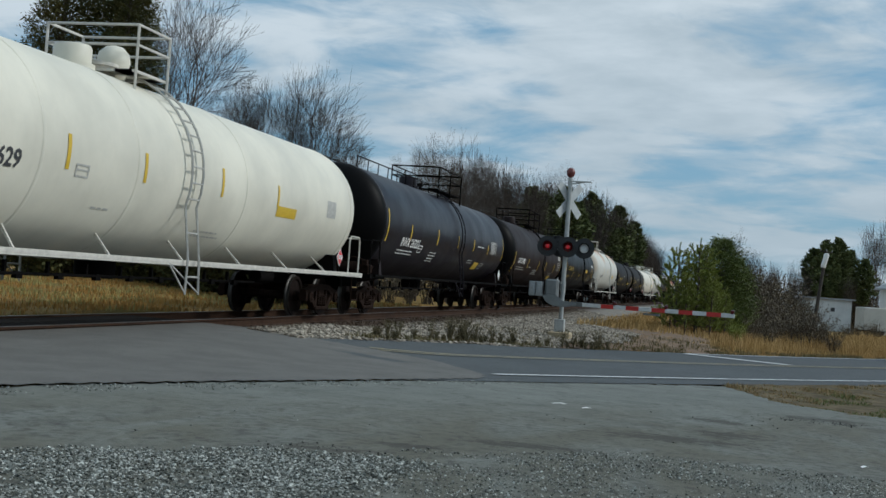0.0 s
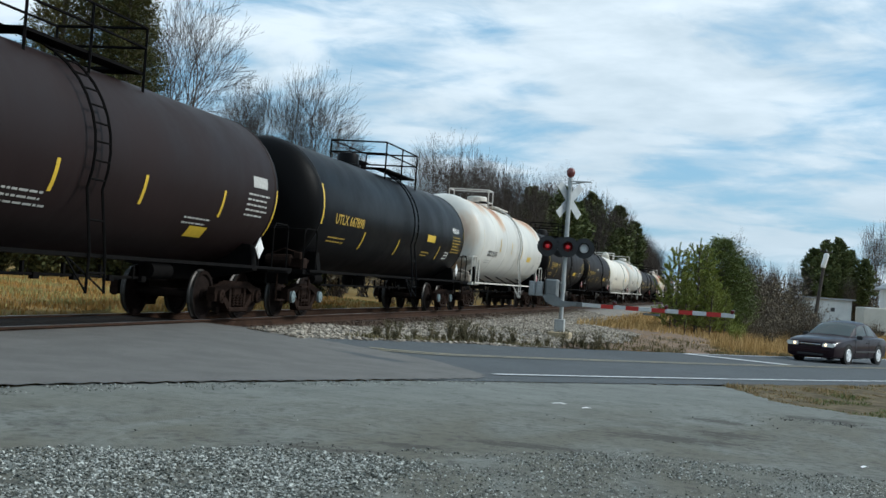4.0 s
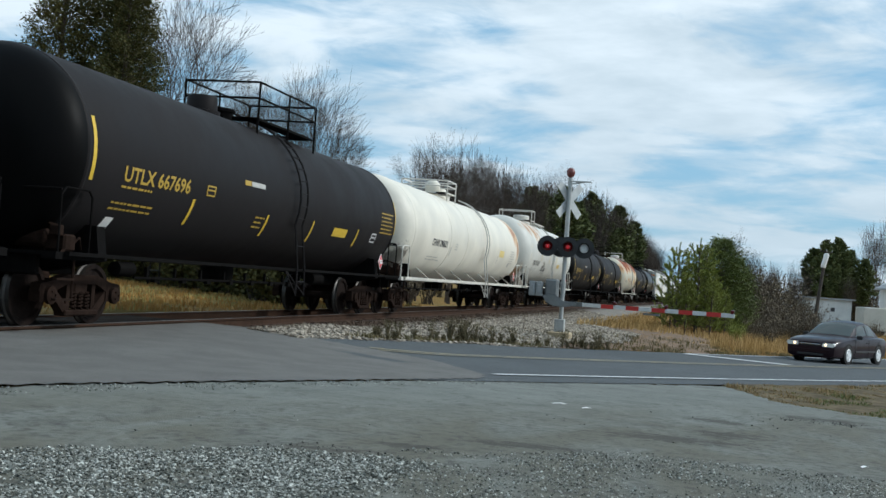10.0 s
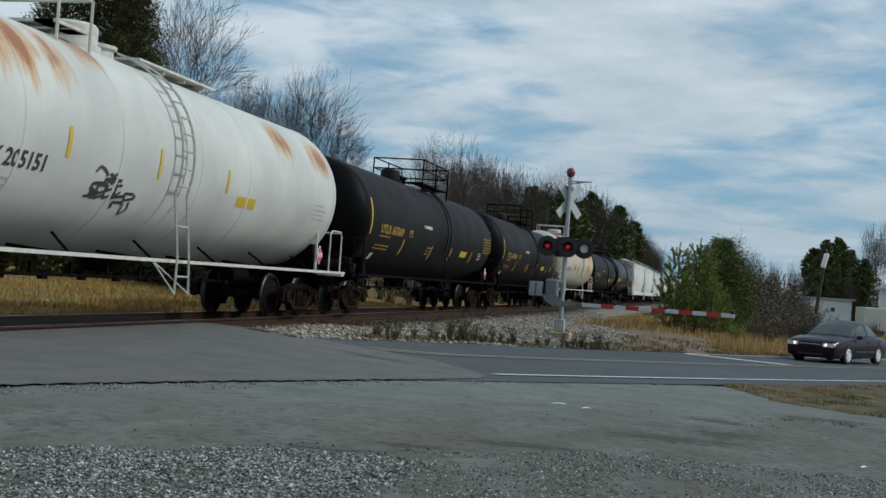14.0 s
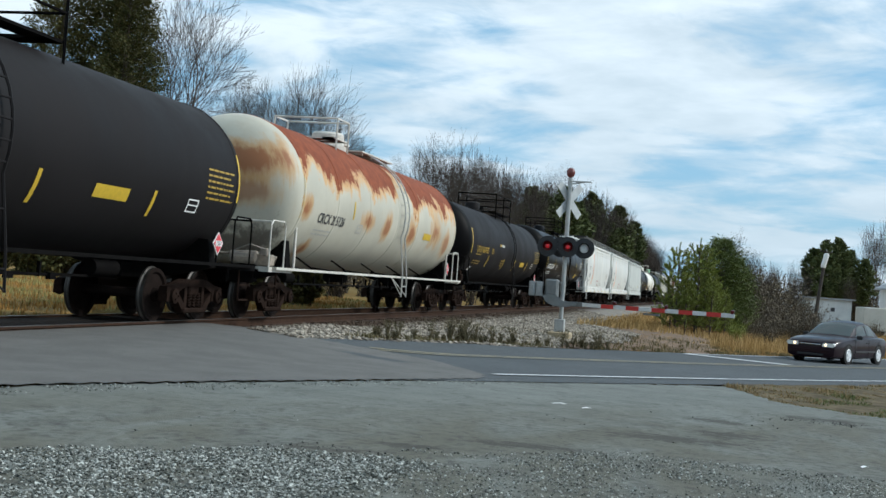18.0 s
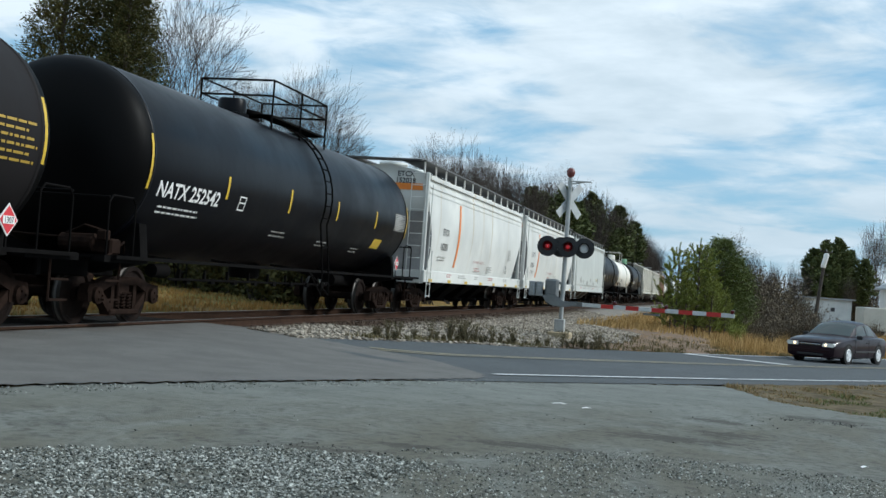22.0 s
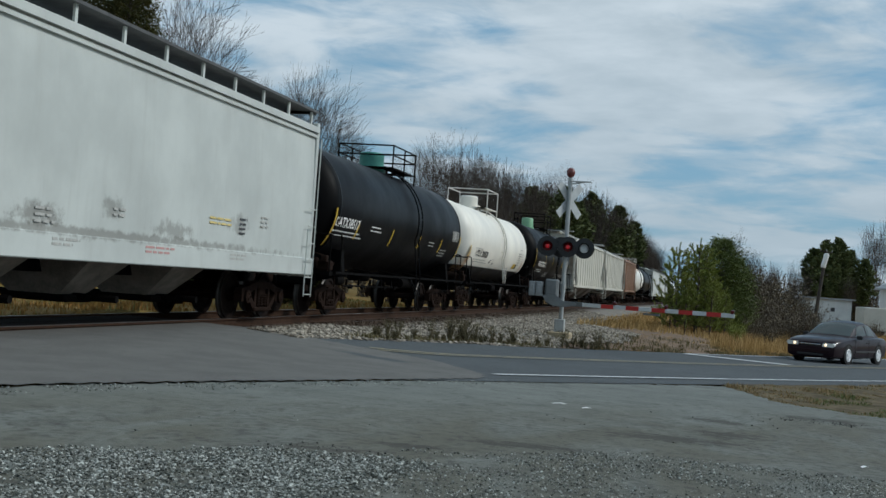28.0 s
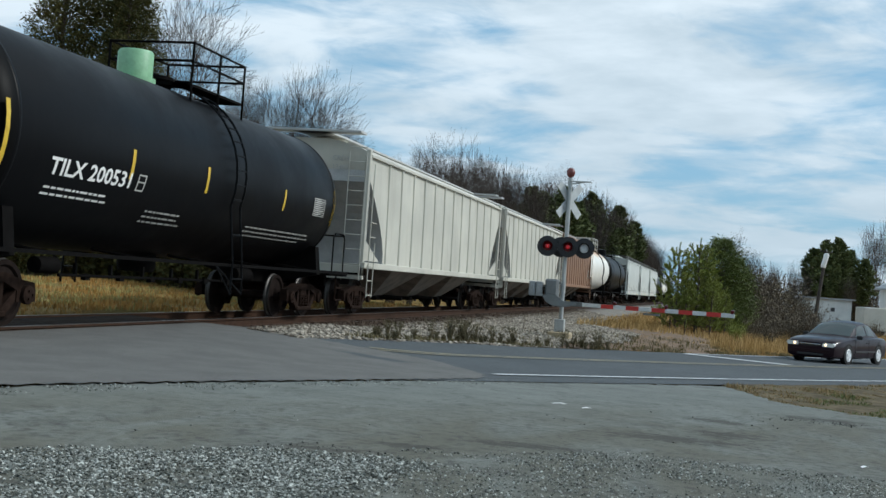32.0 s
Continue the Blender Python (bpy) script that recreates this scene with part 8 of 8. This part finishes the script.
for s in (-1, 1):
    for k in range(8):
        f0, f1 = k / 8, (k + 1) / 8
        g = Geo().add([(s * (3.9 - 3.9 * f0), -0.4, 2.55 + 2.15 * f0 + 0.05), (s * (3.9 - 3.9 * f0), 9.4, 2.55 + 2.15 * f0 + 0.05), (s * (3.9 - 3.9 * f1), 9.4, 2.55 + 2.15 * f1 + 0.02), (s * (3.9 - 3.9 * f1), -0.4, 2.55 + 2.15 * f1 + 0.02),
                       (s * (3.9 - 3.9 * f0), -0.4, 2.55 + 2.15 * f0 - 0.1), (s * (3.9 - 3.9 * f0), 9.4, 2.55 + 2.15 * f0 - 0.1), (s * (3.9 - 3.9 * f1), 9.4, 2.55 + 2.15 * f1 - 0.1), (s * (3.9 - 3.9 * f1), -0.4, 2.55 + 2.15 * f1 - 0.1)],
                      [(0, 1, 2, 3), (4, 7, 6, 5), (0, 4, 5, 1), (2, 6, 7, 3), (0, 3, 7, 4), (1, 5, 6, 2)])
        part("roof_course", g, M_SHINGLE, house)
for x in (-2.0, 1.2):
    g = Geo().box((x, -0.03, 1.6), (0.9, 0.08, 1.2))
    w = part("window", g, M_SIDING, house)
    g = Geo().box((x, -0.08, 1.6), (0.76, 0.02, 1.06))
    part("pane", g, M_GLASS, w)
trailer = thing("storage_trailer", pose(12.85, 89.8, -0.75, 0, 0, 8), "pale beige storage trailer parked beside the shed", "trailer")
g = Geo().box((0, 1.2, 1.25), (5.6, 2.4, 1.65), bevel=0.05)
part("box", g, M_BEIGE, trailer)
for x in (-1.6, 1.5):
    g = Geo().lathe([(0.05, -0.1), (0.36, -0.1), (0.38, 0), (0.36, 0.1), (0.05, 0.1)], 16, "Y", (x, 0.15, 0.38))
    part("wheel", g, M_TYRE, trailer)
g = Geo().box((0, 1.2, 0.42), (5.5, 0.9, 0.12))
part("frame", g, M_FRAME, trailer)
pole = thing("utility_pole", pose(5.42, 73.2, ground_z(5.42, 73.2)), "leaning wooden utility pole with a white transformer", "utility pole")
tilt = pose(0, 0, 0, 0, 5.5, 0)
g = Geo().tube([(0, 0, -0.3), (0, 0, 5.4)], [0.12, 0.085], 10, m=tilt)
part("post", g, M_POLEWOOD, pole, smooth=40)
g = Geo().lathe([(0.02, -0.45), (0.14, -0.43), (0.15, -0.36), (0.15, 0.34), (0.12, 0.42), (0.02, 0.45)], 16, "Z")
part("transformer", g, M_BRIGHTPAINT, pole, "white cylindrical transformer", 40, m=tilt @ pose(0.0, -0.24, 4.78, 0, 7, 0))
g = Geo().box((0, -0.12, 5.30), (0.75, 0.06, 0.06), bevel=0.01)
arm = part("crossarm", g, M_POLEWOOD, pole, m=tilt)
for x in (-0.32, 0.0, 0.32):
    g = Geo().lathe([(0.015, 5.33), (0.03, 5.35), (0.02, 5.38), (0.03, 5.40), (0.01, 5.44)], 8, "Z", (x, -0.12, 0))
    part("insulator", g, M_GREYINK, arm)


# scraps of litter on the lot
for x, y, ln, a in ((-1.62, 12.89, 0.15, 8), (-1.3, 12.67, 0.10, 20), (1.18, 9.76, 0.07, 35)):
    scrap = thing("paper_scrap", pose(x, y, ground_z(x, y) + 0.002, 0, 0, a), "crumpled white paper scrap on the asphalt", "litter", "litter on the lot")
    g = Geo().add([(-ln / 2, -0.012, 0), (0, -0.02, 0.008), (ln / 2, -0.01, 0.002), (ln / 2, 0.012, 0.004), (0.01, 0.02, 0.012), (-ln / 2, 0.015, 0.003)], [(0, 1, 4, 5), (1, 2, 3, 4)])
    part("sheet", g, M_BRIGHTPAINT, scrap)
# ---- what moves ----
def motions():
    for car, s in cars:
        walk(car, [(t, pose(TRACK_X, s - SPEED * t, 0)) for t in (0, 8, 16, 24, 32)])
    # the wheelsets of all bogies roll alike: front and rear ones share their keys
    for a in (-0.89, 0.89):
        same = [w for w, y in wheelsets if y == a]
        rows = []
        for k in range(32 * FPS + 1):
            t = k / FPS
            rows.append((t, pose(0, a, WHEEL_R, math.degrees(SPEED * t / WHEEL_R) % 360.0, 0, 0)))
        walk(same[0], rows)
        keys = same[0].animation_data
        for w in same[1:]:
            w.rotation_mode = "QUATERNION"
            d = w.animation_data_create()
            d.action = keys.action
            d.action_slot = keys.action_slot
    stops = [k / FPS for k in range(int(3.4 * FPS) + 1)] + [4, 12, 22, 32]
    walk(sedan, [(t, sedan_pose(t)) for t in stops])
    for w, side, y in sedan_wheels:
        walk(w, [(t, pose(side * 0.79, y, 0.308, -math.degrees(sedan_left(t) / 0.308), 0, 0) @ pose(0, 0, 0, 0, 0, 0 if side > 0 else 180)) for t in stops])


motions()
